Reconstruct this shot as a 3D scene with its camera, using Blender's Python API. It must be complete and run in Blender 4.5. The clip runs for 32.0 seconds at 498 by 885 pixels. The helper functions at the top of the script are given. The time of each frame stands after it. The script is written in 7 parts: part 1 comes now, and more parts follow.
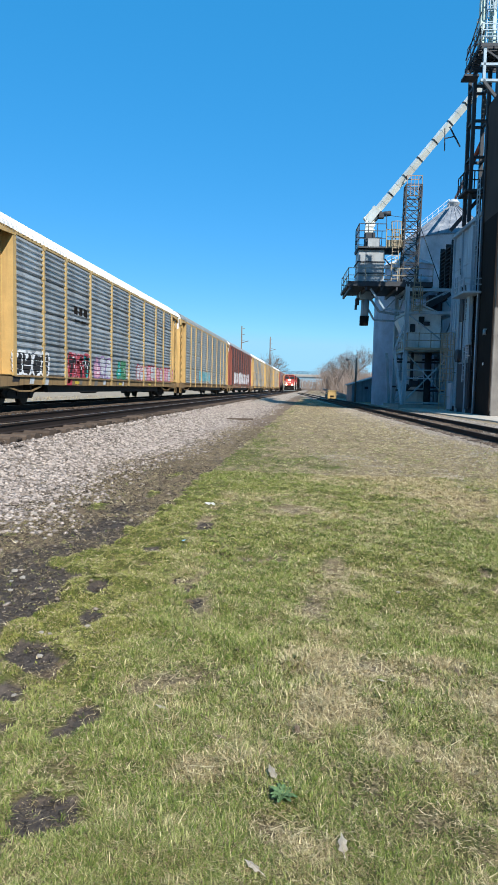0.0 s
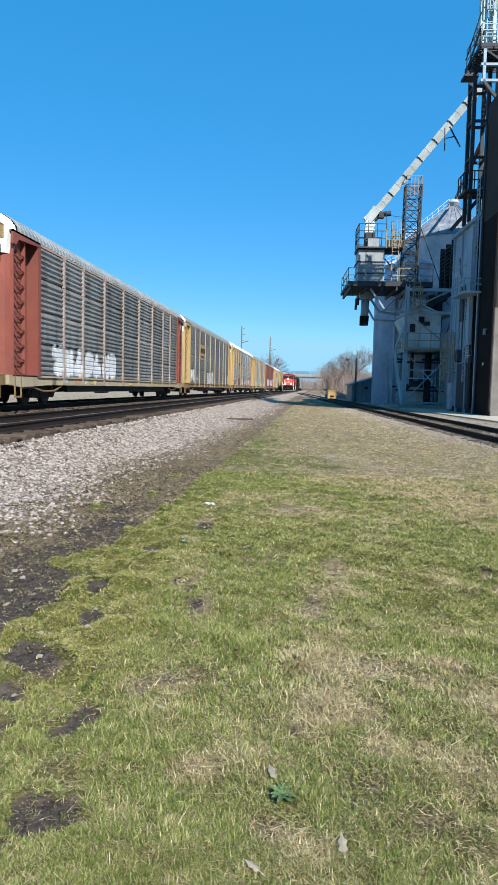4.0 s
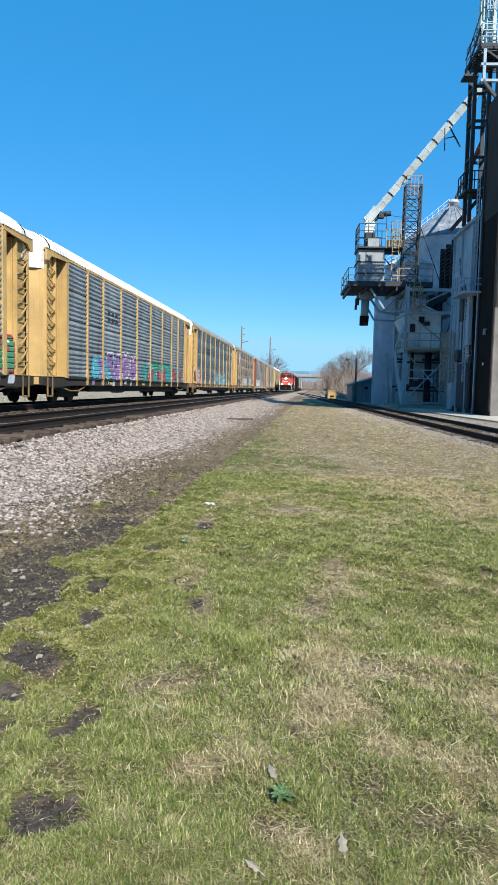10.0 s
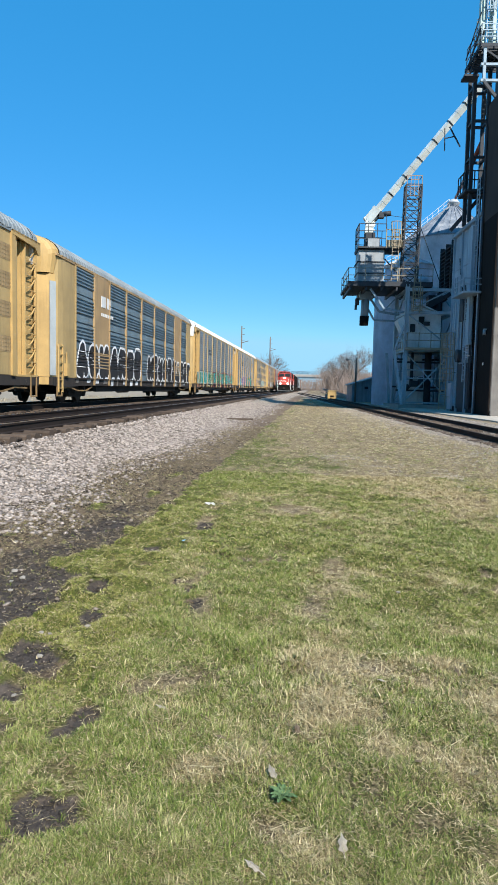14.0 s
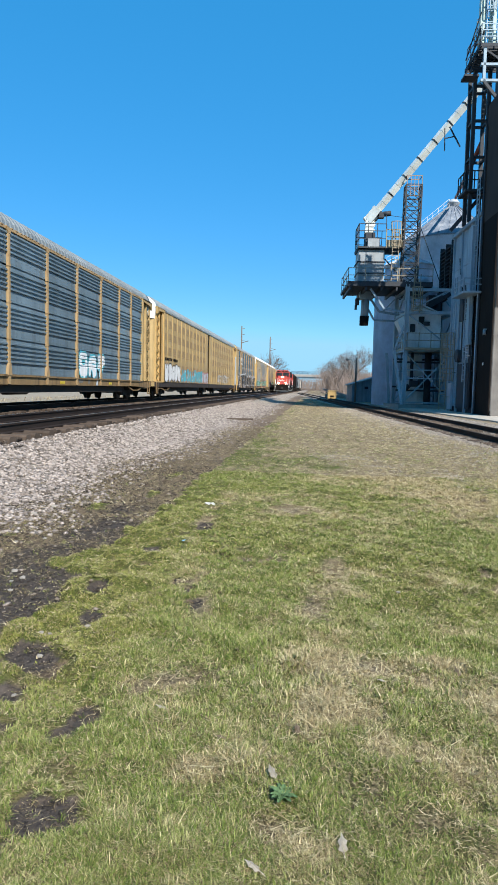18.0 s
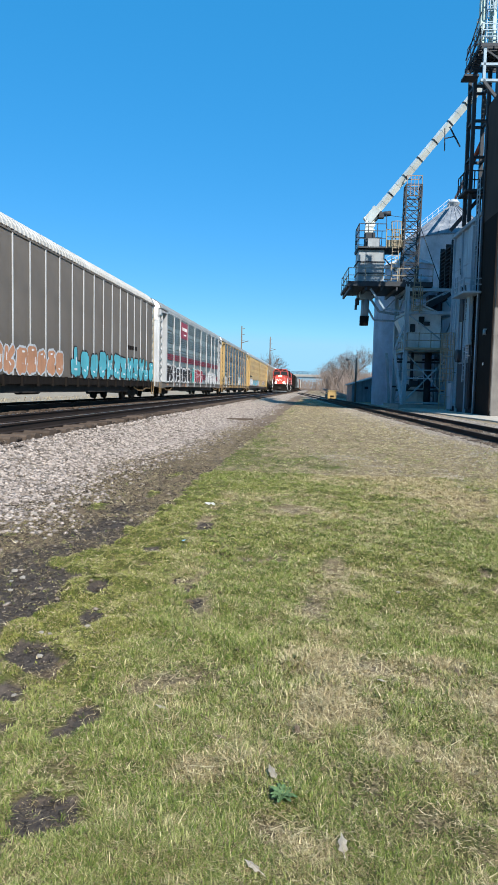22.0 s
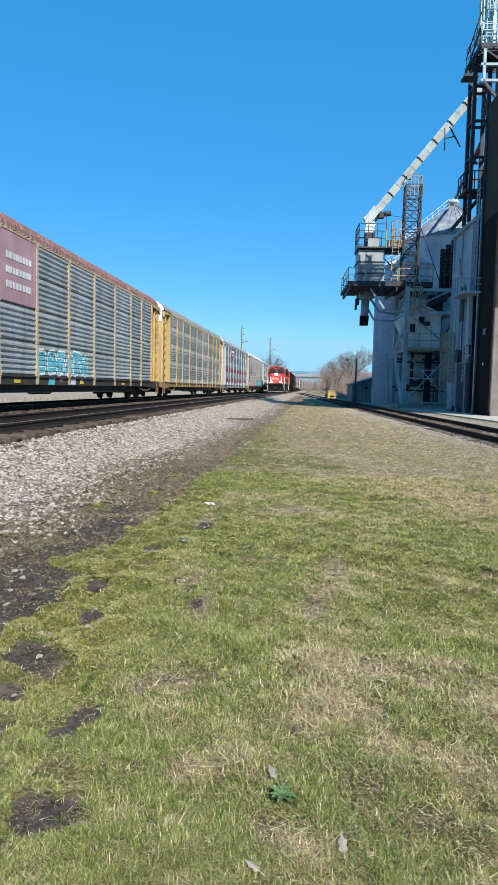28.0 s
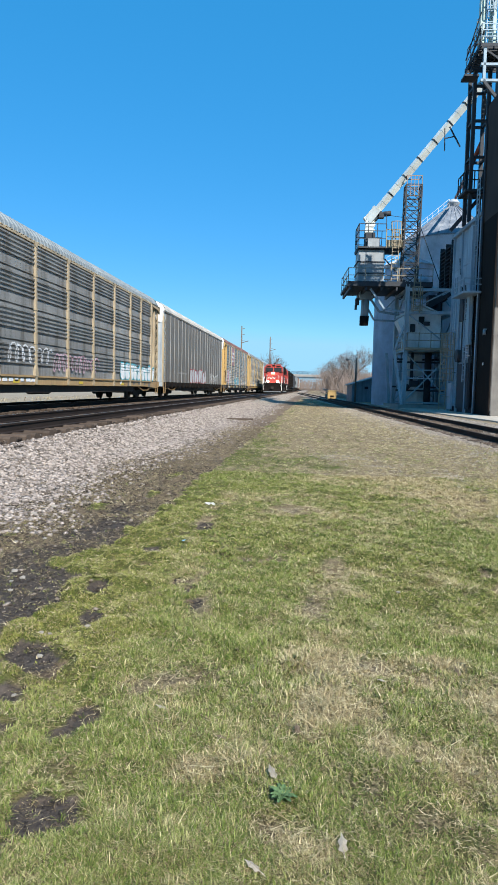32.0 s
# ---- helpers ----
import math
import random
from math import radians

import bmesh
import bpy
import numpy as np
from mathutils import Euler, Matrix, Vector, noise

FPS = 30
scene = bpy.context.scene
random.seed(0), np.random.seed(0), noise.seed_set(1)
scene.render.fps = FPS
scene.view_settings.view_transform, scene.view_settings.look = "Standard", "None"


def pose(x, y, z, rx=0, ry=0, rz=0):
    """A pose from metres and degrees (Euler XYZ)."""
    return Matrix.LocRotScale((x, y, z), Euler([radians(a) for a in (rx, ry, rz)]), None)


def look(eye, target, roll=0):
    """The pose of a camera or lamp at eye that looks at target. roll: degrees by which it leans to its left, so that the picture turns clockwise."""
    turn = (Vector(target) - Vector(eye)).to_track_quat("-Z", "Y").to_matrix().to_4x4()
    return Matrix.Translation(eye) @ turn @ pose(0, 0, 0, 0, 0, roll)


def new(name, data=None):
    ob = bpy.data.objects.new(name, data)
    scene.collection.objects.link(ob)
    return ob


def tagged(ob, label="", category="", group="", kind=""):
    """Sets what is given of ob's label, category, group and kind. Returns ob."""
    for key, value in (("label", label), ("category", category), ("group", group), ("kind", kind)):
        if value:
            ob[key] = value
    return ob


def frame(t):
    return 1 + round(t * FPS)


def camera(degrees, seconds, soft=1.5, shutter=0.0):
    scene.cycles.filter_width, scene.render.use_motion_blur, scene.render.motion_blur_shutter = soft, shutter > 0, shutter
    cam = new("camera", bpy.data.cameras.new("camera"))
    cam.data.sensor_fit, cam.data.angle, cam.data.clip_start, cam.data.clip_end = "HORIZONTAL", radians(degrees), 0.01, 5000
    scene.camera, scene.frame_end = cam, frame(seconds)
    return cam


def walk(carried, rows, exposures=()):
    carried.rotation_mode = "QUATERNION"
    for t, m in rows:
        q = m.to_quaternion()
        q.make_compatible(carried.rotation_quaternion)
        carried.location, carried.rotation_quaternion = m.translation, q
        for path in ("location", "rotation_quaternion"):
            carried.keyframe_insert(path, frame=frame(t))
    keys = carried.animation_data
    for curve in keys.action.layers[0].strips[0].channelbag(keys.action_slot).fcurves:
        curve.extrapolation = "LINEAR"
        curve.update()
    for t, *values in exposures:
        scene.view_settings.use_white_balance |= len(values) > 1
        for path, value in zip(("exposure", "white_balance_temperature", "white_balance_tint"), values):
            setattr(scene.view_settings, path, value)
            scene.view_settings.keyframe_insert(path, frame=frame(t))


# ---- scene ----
# ---------- camera: stands still on the grass beside the line ----------
cam = camera(40.2, 32.0, soft=1.5)
EYE = Vector((0.0, 0.0, 1.35))
AIM = EYE + Vector((-math.sin(radians(5.19)) * math.cos(radians(4.62)), math.cos(radians(5.19)) * math.cos(radians(4.62)), -math.sin(radians(4.62))))
VIEW = look(EYE, AIM, 1.26)
walk(cam, [(0.0, VIEW), (32.0, VIEW)])

# ---------- daylight ----------
SUN_AZ = radians(147.0)     # clockwise from +y, where the sun stands
SUN_EL = radians(39.5)
world = bpy.data.worlds.new("sky")
scene.world = world
world.use_nodes = True
wn = world.node_tree
sky = wn.nodes.new("ShaderNodeTexSky")
sky.sky_type, sky.sun_disc = "NISHITA", False
sky.sun_elevation, sky.sun_rotation = SUN_EL, SUN_AZ
sky.altitude, sky.air_density, sky.dust_density, sky.ozone_density = 700.0, 1.0, 0.0, 4.6
deep = wn.nodes.new("ShaderNodeHueSaturation")      # the clear deep blue of the day
deep.inputs["Saturation"].default_value, deep.inputs["Value"].default_value = 1.25, 1.0
wn.links.new(sky.outputs[0], deep.inputs["Color"])
even = wn.nodes.new("ShaderNodeMixRGB")
even.inputs[0].default_value, even.inputs[2].default_value = 0.62, (0.12, 1.70, 3.72, 1)
wn.links.new(deep.outputs[0], even.inputs[1])
clear = wn.nodes.new("ShaderNodeMixRGB")            # no milky haze at the horizon
clear.blend_type = "DARKEN"
clear.inputs[0].default_value, clear.inputs[2].default_value = 1.0, (1.72, 3.5, 4.8, 1)
wn.links.new(even.outputs[0], clear.inputs[1])
wn.links.new(clear.outputs[0], wn.nodes["Background"].inputs[0])
wn.nodes["Background"].inputs[1].default_value = 0.12
sun_to = Vector((math.sin(SUN_AZ) * math.cos(SUN_EL), math.cos(SUN_AZ) * math.cos(SUN_EL), math.sin(SUN_EL)))
sun = new("sun", bpy.data.lights.new("sun", "SUN"))
sun.data.energy, sun.data.angle, sun.data.color = 4.2, radians(0.53), (1.0, 0.95, 0.88)
sun.matrix_world = look(sun_to * 100, (0, 0, 0))
scene.view_settings.exposure = 0.82


# ---------- materials ----------
def nodes_of(name):
    m = bpy.data.materials.new(name)
    m.use_nodes = True
    return m, m.node_tree, m.node_tree.nodes["Principled BSDF"]


def noise_node(nt, scale, detail=4.0, rough=0.6, stretch=(1, 1, 1), coord="Object"):
    tc = nt.nodes.new("ShaderNodeTexCoord")
    mp = nt.nodes.new("ShaderNodeMapping")
    mp.inputs["Scale"].default_value = stretch
    nt.links.new(tc.outputs[coord], mp.inputs[0])
    n = nt.nodes.new("ShaderNodeTexNoise")
    n.inputs["Scale"].default_value, n.inputs["Detail"].default_value, n.inputs["Roughness"].default_value = scale, detail, rough
    nt.links.new(mp.outputs[0], n.inputs["Vector"])
    return n.outputs["Fac"]


def ramp(nt, fac, stops):
    r = nt.nodes.new("ShaderNodeValToRGB")
    while len(r.color_ramp.elements) < len(stops):
        r.color_ramp.elements.new(0.5)
    for e, (p, c) in zip(r.color_ramp.elements, stops):
        e.position = p
        e.color = (c, c, c, 1) if isinstance(c, (int, float)) else (*c, 1)
    nt.links.new(fac, r.inputs[0])
    return r.outputs[0]


def mix(nt, fac, a, b, mode="MIX"):
    n = nt.nodes.new("ShaderNodeMix")
    n.data_type, n.blend_type = "RGBA", mode
    for sock, v in ((n.inputs[0], fac), (n.inputs[6], a), (n.inputs[7], b)):
        if isinstance(v, bpy.types.NodeSocket):
            nt.links.new(v, sock)
        else:
            sock.default_value = v if isinstance(v, (int, float)) else (*v, 1)
    return n.outputs[2]


def bumped(nt, bsdf, height, strength, dist=0.01):
    b = nt.nodes.new("ShaderNodeBump")
    b.inputs["Strength"].default_value, b.inputs["Distance"].default_value = strength, dist
    nt.links.new(height, b.inputs["Height"])
    nt.links.new(b.outputs[0], bsdf.inputs["Normal"])


def paint(name, col, rough=0.55, metal=0.0, dirt=(0.12, 0.09, 0.06), amount=0.45, streak=6.0, fine=30.0, vary=0.12, spec=0.35, bump=0.15):
    """Weathered painted or bare surface: broad tone changes, streaks that run down, fine grain, and a small shift from piece to piece."""
    m, nt, b = nodes_of(name)
    broad = noise_node(nt, 0.7, 5, 0.65)
    down = noise_node(nt, 1.0, 4, 0.6, (streak, streak, 0.35))
    grain = noise_node(nt, fine, 3, 0.7)
    dark = tuple(c * 0.72 for c in col)
    light = tuple(min(1, c * 1.12) for c in col)
    base = mix(nt, ramp(nt, broad, [(0.3, 0.0), (0.7, 1.0)]), dark, light)
    base = mix(nt, ramp(nt, down, [(0.5, 0.0), (0.78, amount)]), base, dirt)
    base = mix(nt, ramp(nt, grain, [(0.45, 0.0), (0.8, amount * 0.5)]), base, dirt)
    if vary:
        oi = nt.nodes.new("ShaderNodeObjectInfo")
        base = mix(nt, 1.0, base, ramp(nt, oi.outputs["Random"], [(0.0, 1 - vary), (1.0, 1.0)]), "MULTIPLY")
    nt.links.new(base, b.inputs["Base Color"])
    b.inputs["Metallic"].default_value = metal
    b.inputs["Specular IOR Level"].default_value = spec
    nt.links.new(ramp(nt, broad, [(0.2, max(0.05, rough - 0.12)), (0.8, min(1.0, rough + 0.15))]), b.inputs["Roughness"])
    if bump:
        bumped(nt, b, grain, bump, 0.004)
    return m


def glow(name, col, power):
    m, nt, b = nodes_of(name)
    b.inputs["Base Color"].default_value = (*col, 1)
    b.inputs["Emission Color"].default_value = (*col, 1)
    b.inputs["Emission Strength"].default_value = power
    return m


RUST = (0.10, 0.045, 0.022)
M = {
    "yellow": paint("yellow_paint", (0.54, 0.36, 0.14), 0.55, amount=0.35),
    "ochre": paint("ochre_paint", (0.475, 0.338, 0.15), 0.6, amount=0.4),
    "tan": paint("tan_paint", (0.41, 0.275, 0.135), 0.6, amount=0.4),
    "cream": paint("cream_paint", (0.43, 0.35, 0.235), 0.6, amount=0.4),
    "silver": paint("silver_paint", (0.47, 0.485, 0.49), 0.5, amount=0.3),
    "reflect": paint("reflective_yellow", (0.65, 0.48, 0.05), 0.4, amount=0.2),
    "sill_dirty": paint("dirty_sill", (0.27, 0.175, 0.08), 0.7, dirt=(0.05, 0.035, 0.025), amount=0.9, streak=5),
    "vent_dark": paint("vent_field_paint", (0.34, 0.24, 0.12), 0.65, amount=0.4),
    "maroon": paint("maroon_paint", (0.26, 0.075, 0.055), 0.6, amount=0.4),
    "pale_rust": paint("pale_rusty_paint", (0.42, 0.33, 0.28), 0.6, dirt=RUST, amount=0.6),
    "galv": paint("galvanised_sheet", (0.45, 0.49, 0.51), 0.5, metal=0.25, dirt=(0.07, 0.06, 0.055), amount=0.65, streak=3.0, vary=0.25),
    "galv_light": paint("light_galvanised_sheet", (0.45, 0.49, 0.495), 0.5, metal=0.15, dirt=(0.09, 0.08, 0.07), amount=0.5, streak=3.0, vary=0.22),
    "galv_warm": paint("weathered_sheet", (0.36, 0.36, 0.345), 0.55, metal=0.2, dirt=(0.075, 0.058, 0.042), amount=0.9, streak=3.0, vary=0.25),
    "galv_teal": paint("teal_grey_sheet", (0.255, 0.325, 0.34), 0.45, metal=0.25, dirt=(0.10, 0.10, 0.095), amount=0.55, streak=3.0, vary=0.22),
    "galv_blue": paint("blue_grey_sheet", (0.205, 0.28, 0.325), 0.5, metal=0.25, dirt=(0.06, 0.06, 0.06), amount=0.5, streak=3.0, vary=0.22),
    "brown_side": paint("brown_side_paint", (0.17, 0.085, 0.065), 0.6, amount=0.4),
    "grey_smooth": paint("grey_smooth_paint", (0.165, 0.143, 0.12), 0.55, amount=0.35, streak=4.0),
    "grey_dark": paint("dark_grey_smooth_paint", (0.163, 0.15, 0.133), 0.52, amount=0.3, streak=4.0),
    "roof_white": paint("white_roof", (0.74, 0.73, 0.69), 0.5, dirt=(0.45, 0.42, 0.38), amount=0.25, vary=0.05),
    "roof_grey": paint("grey_roof", (0.27, 0.305, 0.315), 0.5, metal=0.15, dirt=(0.18, 0.17, 0.15), amount=0.35, vary=0.25),
    "roof_ivory": paint("ivory_roof", (0.45, 0.44, 0.405), 0.5, dirt=(0.35, 0.3, 0.25), amount=0.3, vary=0.05),
    "roof_rust": paint("rusty_roof", (0.155, 0.07, 0.062), 0.75, dirt=(0.42, 0.36, 0.34), amount=0.6, vary=0.05),
    "white": paint("white_paint", (0.78, 0.78, 0.76), 0.5, dirt=(0.4, 0.38, 0.34), amount=0.25, vary=0.05),
    "black": paint("dull_black", (0.014, 0.0115, 0.010), 0.85, dirt=(0.035, 0.028, 0.022), amount=0.4, spec=0.08),
    "frame": paint("underframe_grime", (0.03, 0.026, 0.023), 0.8, dirt=(0.08, 0.055, 0.04), amount=0.6),
    "wheel": paint("wheel_steel", (0.05, 0.042, 0.036), 0.6, metal=0.4, amount=0.5),
    "redstripe": paint("red_stripe_paint", (0.31, 0.045, 0.075), 0.55, amount=0.3),
    "loco_red": paint("locomotive_red", (0.44, 0.058, 0.045), 0.5, amount=0.3, dirt=(0.16, 0.05, 0.035), spec=0.4),
    "rail_steel": paint("rail_rust", (0.028, 0.021, 0.018), 0.75, metal=0.1, dirt=(0.03, 0.02, 0.015), amount=0.6, spec=0.15),
    "rail_top": paint("rail_head", (0.42, 0.40, 0.38), 0.3, metal=0.9, amount=0.25),
    "tie": paint("tie_wood", (0.125, 0.094, 0.072), 0.9, dirt=(0.045, 0.03, 0.022), amount=0.7, vary=0.55, bump=0.5, spec=0.1),
    "dusty_concrete": paint("dusty_concrete", (0.50, 0.45, 0.37), 0.9, dirt=(0.3, 0.26, 0.2), amount=0.5, fine=8, vary=0.04, bump=0.3),
    "bin_wall": paint("smooth_bin_wall", (0.68, 0.75, 0.85), 0.7, dirt=(0.55, 0.55, 0.55), amount=0.25, streak=1.2, vary=0.04, spec=0.2),
    "bin_blue": paint("blue_grey_bin_wall", (0.78, 0.82, 0.87), 0.65, dirt=(0.3, 0.32, 0.36), amount=0.3, streak=1.2, vary=0.04, spec=0.2),
    "stained_concrete": paint("stained_concrete", (0.21, 0.195, 0.175), 0.9, dirt=(0.1, 0.09, 0.08), amount=0.6, streak=1.5, vary=0.05, bump=0.3, spec=0.15),
    "pale_steel": paint("tower_steel_paint", (0.378, 0.5, 0.566), 0.55, dirt=(0.12, 0.10, 0.085), amount=0.4, vary=0.25),
    "hut_sheet": paint("hut_sheet_metal", (0.783, 0.85, 0.85), 0.55, dirt=(0.2, 0.18, 0.15), amount=0.35, streak=3.0, vary=0.1),
    "cage_rust": paint("rusty_cage", (0.33, 0.26, 0.22), 0.7, dirt=(0.16, 0.09, 0.06), amount=0.5),
    "trunk_green": paint("pale_green_trunk", (0.46, 0.58, 0.52), 0.55, dirt=(0.25, 0.3, 0.27), amount=0.35, vary=0.1),
    "surge_grey": paint("surge_bin_grey", (0.36, 0.40, 0.42), 0.55, dirt=(0.12, 0.1, 0.09), amount=0.4, streak=3.0, vary=0.1),
    "brown_black": paint("brown_black_concrete", (0.055, 0.047, 0.042), 0.9, dirt=(0.02, 0.018, 0.016), amount=0.6, streak=1.2, vary=0, bump=0.3, spec=0.1),
    "concrete": paint("concrete", (0.34, 0.32, 0.29), 0.85, dirt=(0.16, 0.145, 0.125), amount=0.5, streak=1.5, vary=0.05, bump=0.3),
    "steel_blue": paint("blue_grey_steel", (0.291, 0.395, 0.468), 0.55, metal=0.1, dirt=(0.12, 0.095, 0.075), amount=0.35, vary=0.1),
    "steel_dark": paint("dark_steel", (0.04, 0.048, 0.058), 0.65, metal=0.1, dirt=(0.065, 0.05, 0.042), amount=0.35, vary=0.1),
    "bin_steel": paint("bin_galvanised", (0.52, 0.57, 0.62), 0.55, metal=0.1, dirt=(0.2, 0.2, 0.2), amount=0.4, streak=2.0, vary=0.08),
    # shade on the far galvanised roof put into a dark base, with pale specks
    "bin_roof": paint("shaded_speckled_roof", (0.17, 0.20, 0.24), 0.6, dirt=(0.55, 0.55, 0.54), amount=0.75, streak=1.0, fine=2.2, vary=0.15, spec=0.2),
    "conveyor": paint("conveyor_white", (0.68, 0.74, 0.71), 0.5, dirt=(0.4, 0.42, 0.4), amount=0.3, vary=0.08),
    "rail_yellow": paint("guard_rail_yellow", (0.372, 0.318, 0.222), 0.6, amount=0.4),
    "bark": paint("bark", (0.18, 0.15, 0.13), 0.9, dirt=(0.1, 0.08, 0.07), amount=0.6, bump=0.6),
    "wood_pole": paint("pole_wood", (0.17, 0.13, 0.10), 0.9, dirt=(0.09, 0.07, 0.055), amount=0.6),
    "glass": paint("dark_glass", (0.02, 0.025, 0.03), 0.12, amount=0.1, vary=0, spec=0.6, bump=0),
}
for n_, c_ in (("g_white", (0.75, 0.76, 0.76)), ("g_black", (0.018, 0.018, 0.02)), ("g_cyan", (0.09, 0.42, 0.50)), ("g_teal", (0.02, 0.38, 0.36)), ("g_red", (0.42, 0.05, 0.07)),
               ("g_pink", (0.62, 0.34, 0.42)), ("g_purple", (0.27, 0.16, 0.36)), ("g_green", (0.06, 0.25, 0.13)), ("g_blue", (0.05, 0.13, 0.38)), ("g_pale", (0.52, 0.55, 0.57)), ("g_orange", (0.5, 0.25, 0.14))):
    M[n_] = paint("spray_" + n_[2:], c_, 0.6, amount=0.3, vary=0.0)
M["faded_pink"] = paint("faded_pink_panel", (0.36, 0.225, 0.25), 0.65, amount=0.4)


# ---------- mesh helpers ----------
def box(bm, x0, x1, y0, y1, z0, z1):
    v = [bm.verts.new((x, y, z)) for x in (x0, x1) for y in (y0, y1) for z in (z0, z1)]
    for q in ((0, 1, 3, 2), (4, 6, 7, 5), (0, 4, 5, 1), (2, 3, 7, 6), (0, 2, 6, 4), (1, 5, 7, 3)):
        bm.faces.new([v[i] for i in q])


def beam(bm, p, q, w, h=None):
    """A square bar from p to q."""
    p, q, h = Vector(p), Vector(q), h or w
    d = (q - p).normalized()
    side = d.cross((0, 0, 1)) if abs(d.z) < 0.95 else Vector((1, 0, 0))
    side.normalize()
    top = side.cross(d)
    v = [bm.verts.new(e + side * (a * w / 2) + top * (b * h / 2)) for e in (p, q) for a, b in ((-1, -1), (1, -1), (1, 1), (-1, 1))]
    for i in range(4):
        j = (i + 1) % 4
        bm.faces.new((v[i], v[j], v[4 + j], v[4 + i]))
    bm.faces.new(v[3::-1])
    bm.faces.new(v[4:])


def tube(bm, p, q, r, n=10, r2=None, caps=True):
    """A round bar, tapered from r to r2."""
    p, q = Vector(p), Vector(q)
    r2 = r if r2 is None else r2
    d = (q - p).normalized()
    side = d.cross((0, 0, 1)) if abs(d.z) < 0.95 else Vector((1, 0, 0))
    side.normalize()
    top = side.cross(d)
    rings = [[bm.verts.new(e + (side * math.cos(2 * math.pi * i / n) + top * math.sin(2 * math.pi * i / n)) * rr) for i in range(n)] for e, rr in ((p, r), (q, r2))]
    for i in range(n):
        j = (i + 1) % n
        f = bm.faces.new((rings[0][i], rings[0][j], rings[1][j], rings[1][i]))
        f.smooth = n > 6
    if caps:
        bm.faces.new(rings[0][::-1])
        bm.faces.new(rings[1])


def prism(bm, outline, axis, a, b):
    """An outline of (s, t) pairs pushed along an axis from a to b."""
    put = {"x": lambda s, t, c: (c, s, t), "y": lambda s, t, c: (s, c, t), "z": lambda s, t, c: (s, t, c)}[axis]
    lo = [bm.verts.new(put(s, t, a)) for s, t in outline]
    hi = [bm.verts.new(put(s, t, b)) for s, t in outline]
    n = len(outline)
    for i in range(n):
        j = (i + 1) % n
        bm.faces.new((lo[i], lo[j], hi[j], hi[i]))
    bm.faces.new(lo[::-1])
    bm.faces.new(hi)


def rail_fence(bm, pts, h=1.1, step=1.3, r=0.025, rails=(0.55, 1.1)):
    """Guard rail along a line of deck points."""
    for p, q in zip(pts, pts[1:]):
        p, q = Vector(p), Vector(q)
        k = max(1, round((q - p).length / step))
        for i in range(k + 1):
            e = p.lerp(q, i / k)
            beam(bm, e, e + Vector((0, 0, h)), r * 2)
        for z in rails:
            beam(bm, p + Vector((0, 0, z)), q + Vector((0, 0, z)), r * 2)


MESHES = {}


def finish(bm, name):
    bmesh.ops.recalc_face_normals(bm, faces=bm.faces)
    me = bpy.data.meshes.new(name)
    bm.to_mesh(me)
    bm.free()
    return me


def part(name, bm, material, parent, label="", at=None, bevel=0.0):
    """One mesh object under a thing or a part; bm may be a ready mesh that is shared."""
    me = bm if isinstance(bm, bpy.types.Mesh) else finish(bm, name)
    if not me.materials:
        me.materials.append(material)
    ob = new(name, me)
    if me.materials[0] != material:
        ob.material_slots[0].link = "OBJECT"
        ob.material_slots[0].material = material
    if parent:
        ob.parent = parent
    if at is not None:
        ob.location = at
    if bevel:
        md = ob.modifiers.new("edge", "BEVEL")
        md.width, md.segments, md.limit_method = bevel, 1, "ANGLE"
    if label:
        ob["label"] = label
    return ob


def made(key, fn):
    """A mesh built once and shared."""
    if key not in MESHES:
        bm = bmesh.new()
        fn(bm)
        MESHES[key] = finish(bm, key if isinstance(key, str) else str(key[0]))
    return MESHES[key]


def shape(fn):
    bm = bmesh.new()
    fn(bm)
    return bm


def thing(name, m, label, category, group="", kind=""):
    ob = new(name)
    ob.empty_display_size = 0.3
    ob.matrix_world = m
    return tagged(ob, label, category, group, kind)


# ---------- ground, one sheet with the line's bank ----------
RAIL_Z = 0.58
NEAR_X, FAR_X = -6.4, -10.7      # centre lines of the two main tracks


def lattice(i, j, seed):
    """A fixed random value from -1 to 1 for each whole-numbered place."""
    h = (i.astype(np.int64) * 374761393 + j.astype(np.int64) * 668265263 + seed * 362437) & 0xFFFFFFFF
    h = ((h ^ (h >> 13)) * 1274126177) & 0x7FFFFFFF
    h = ((h ^ (h >> 16)) * 1246822519) & 0x7FFFFFFF
    return ((h ^ (h >> 15)) & 0xFFFF) / 32767.5 - 1.0


def waves(x, y, s, seed=0):
    """Smooth noise of s bumps a metre, about -0.9 to 0.9."""
    x, y = np.asarray(x, float) * s + seed * 17.3, np.asarray(y, float) * s - seed * 9.1
    i, j = np.floor(x), np.floor(y)
    a, c = x - i, y - j
    a, c = a * a * (3 - 2 * a), c * c * (3 - 2 * c)
    lo = lattice(i, j, seed) * (1 - a) + lattice(i + 1, j, seed) * a
    hi = lattice(i, j + 1, seed) * (1 - a) + lattice(i + 1, j + 1, seed) * a
    return lo * (1 - c) + hi * c


def fbm(x, y, s, seed=0):
    return sum(waves(x, y, s * 2.03 ** k, seed + 5 * k) * w for k, w in enumerate((0.55, 0.3, 0.17, 0.1)))


def ease(a, b, v):
    t = np.clip((np.asarray(v, float) - a) / (b - a), 0.0, 1.0)
    return t * t * (3 - 2 * t)


def blot(x, y, cx, cy, rx, ry):
    return np.exp(-((x - cx) / rx) ** 2 - ((y - cy) / ry) ** 2)


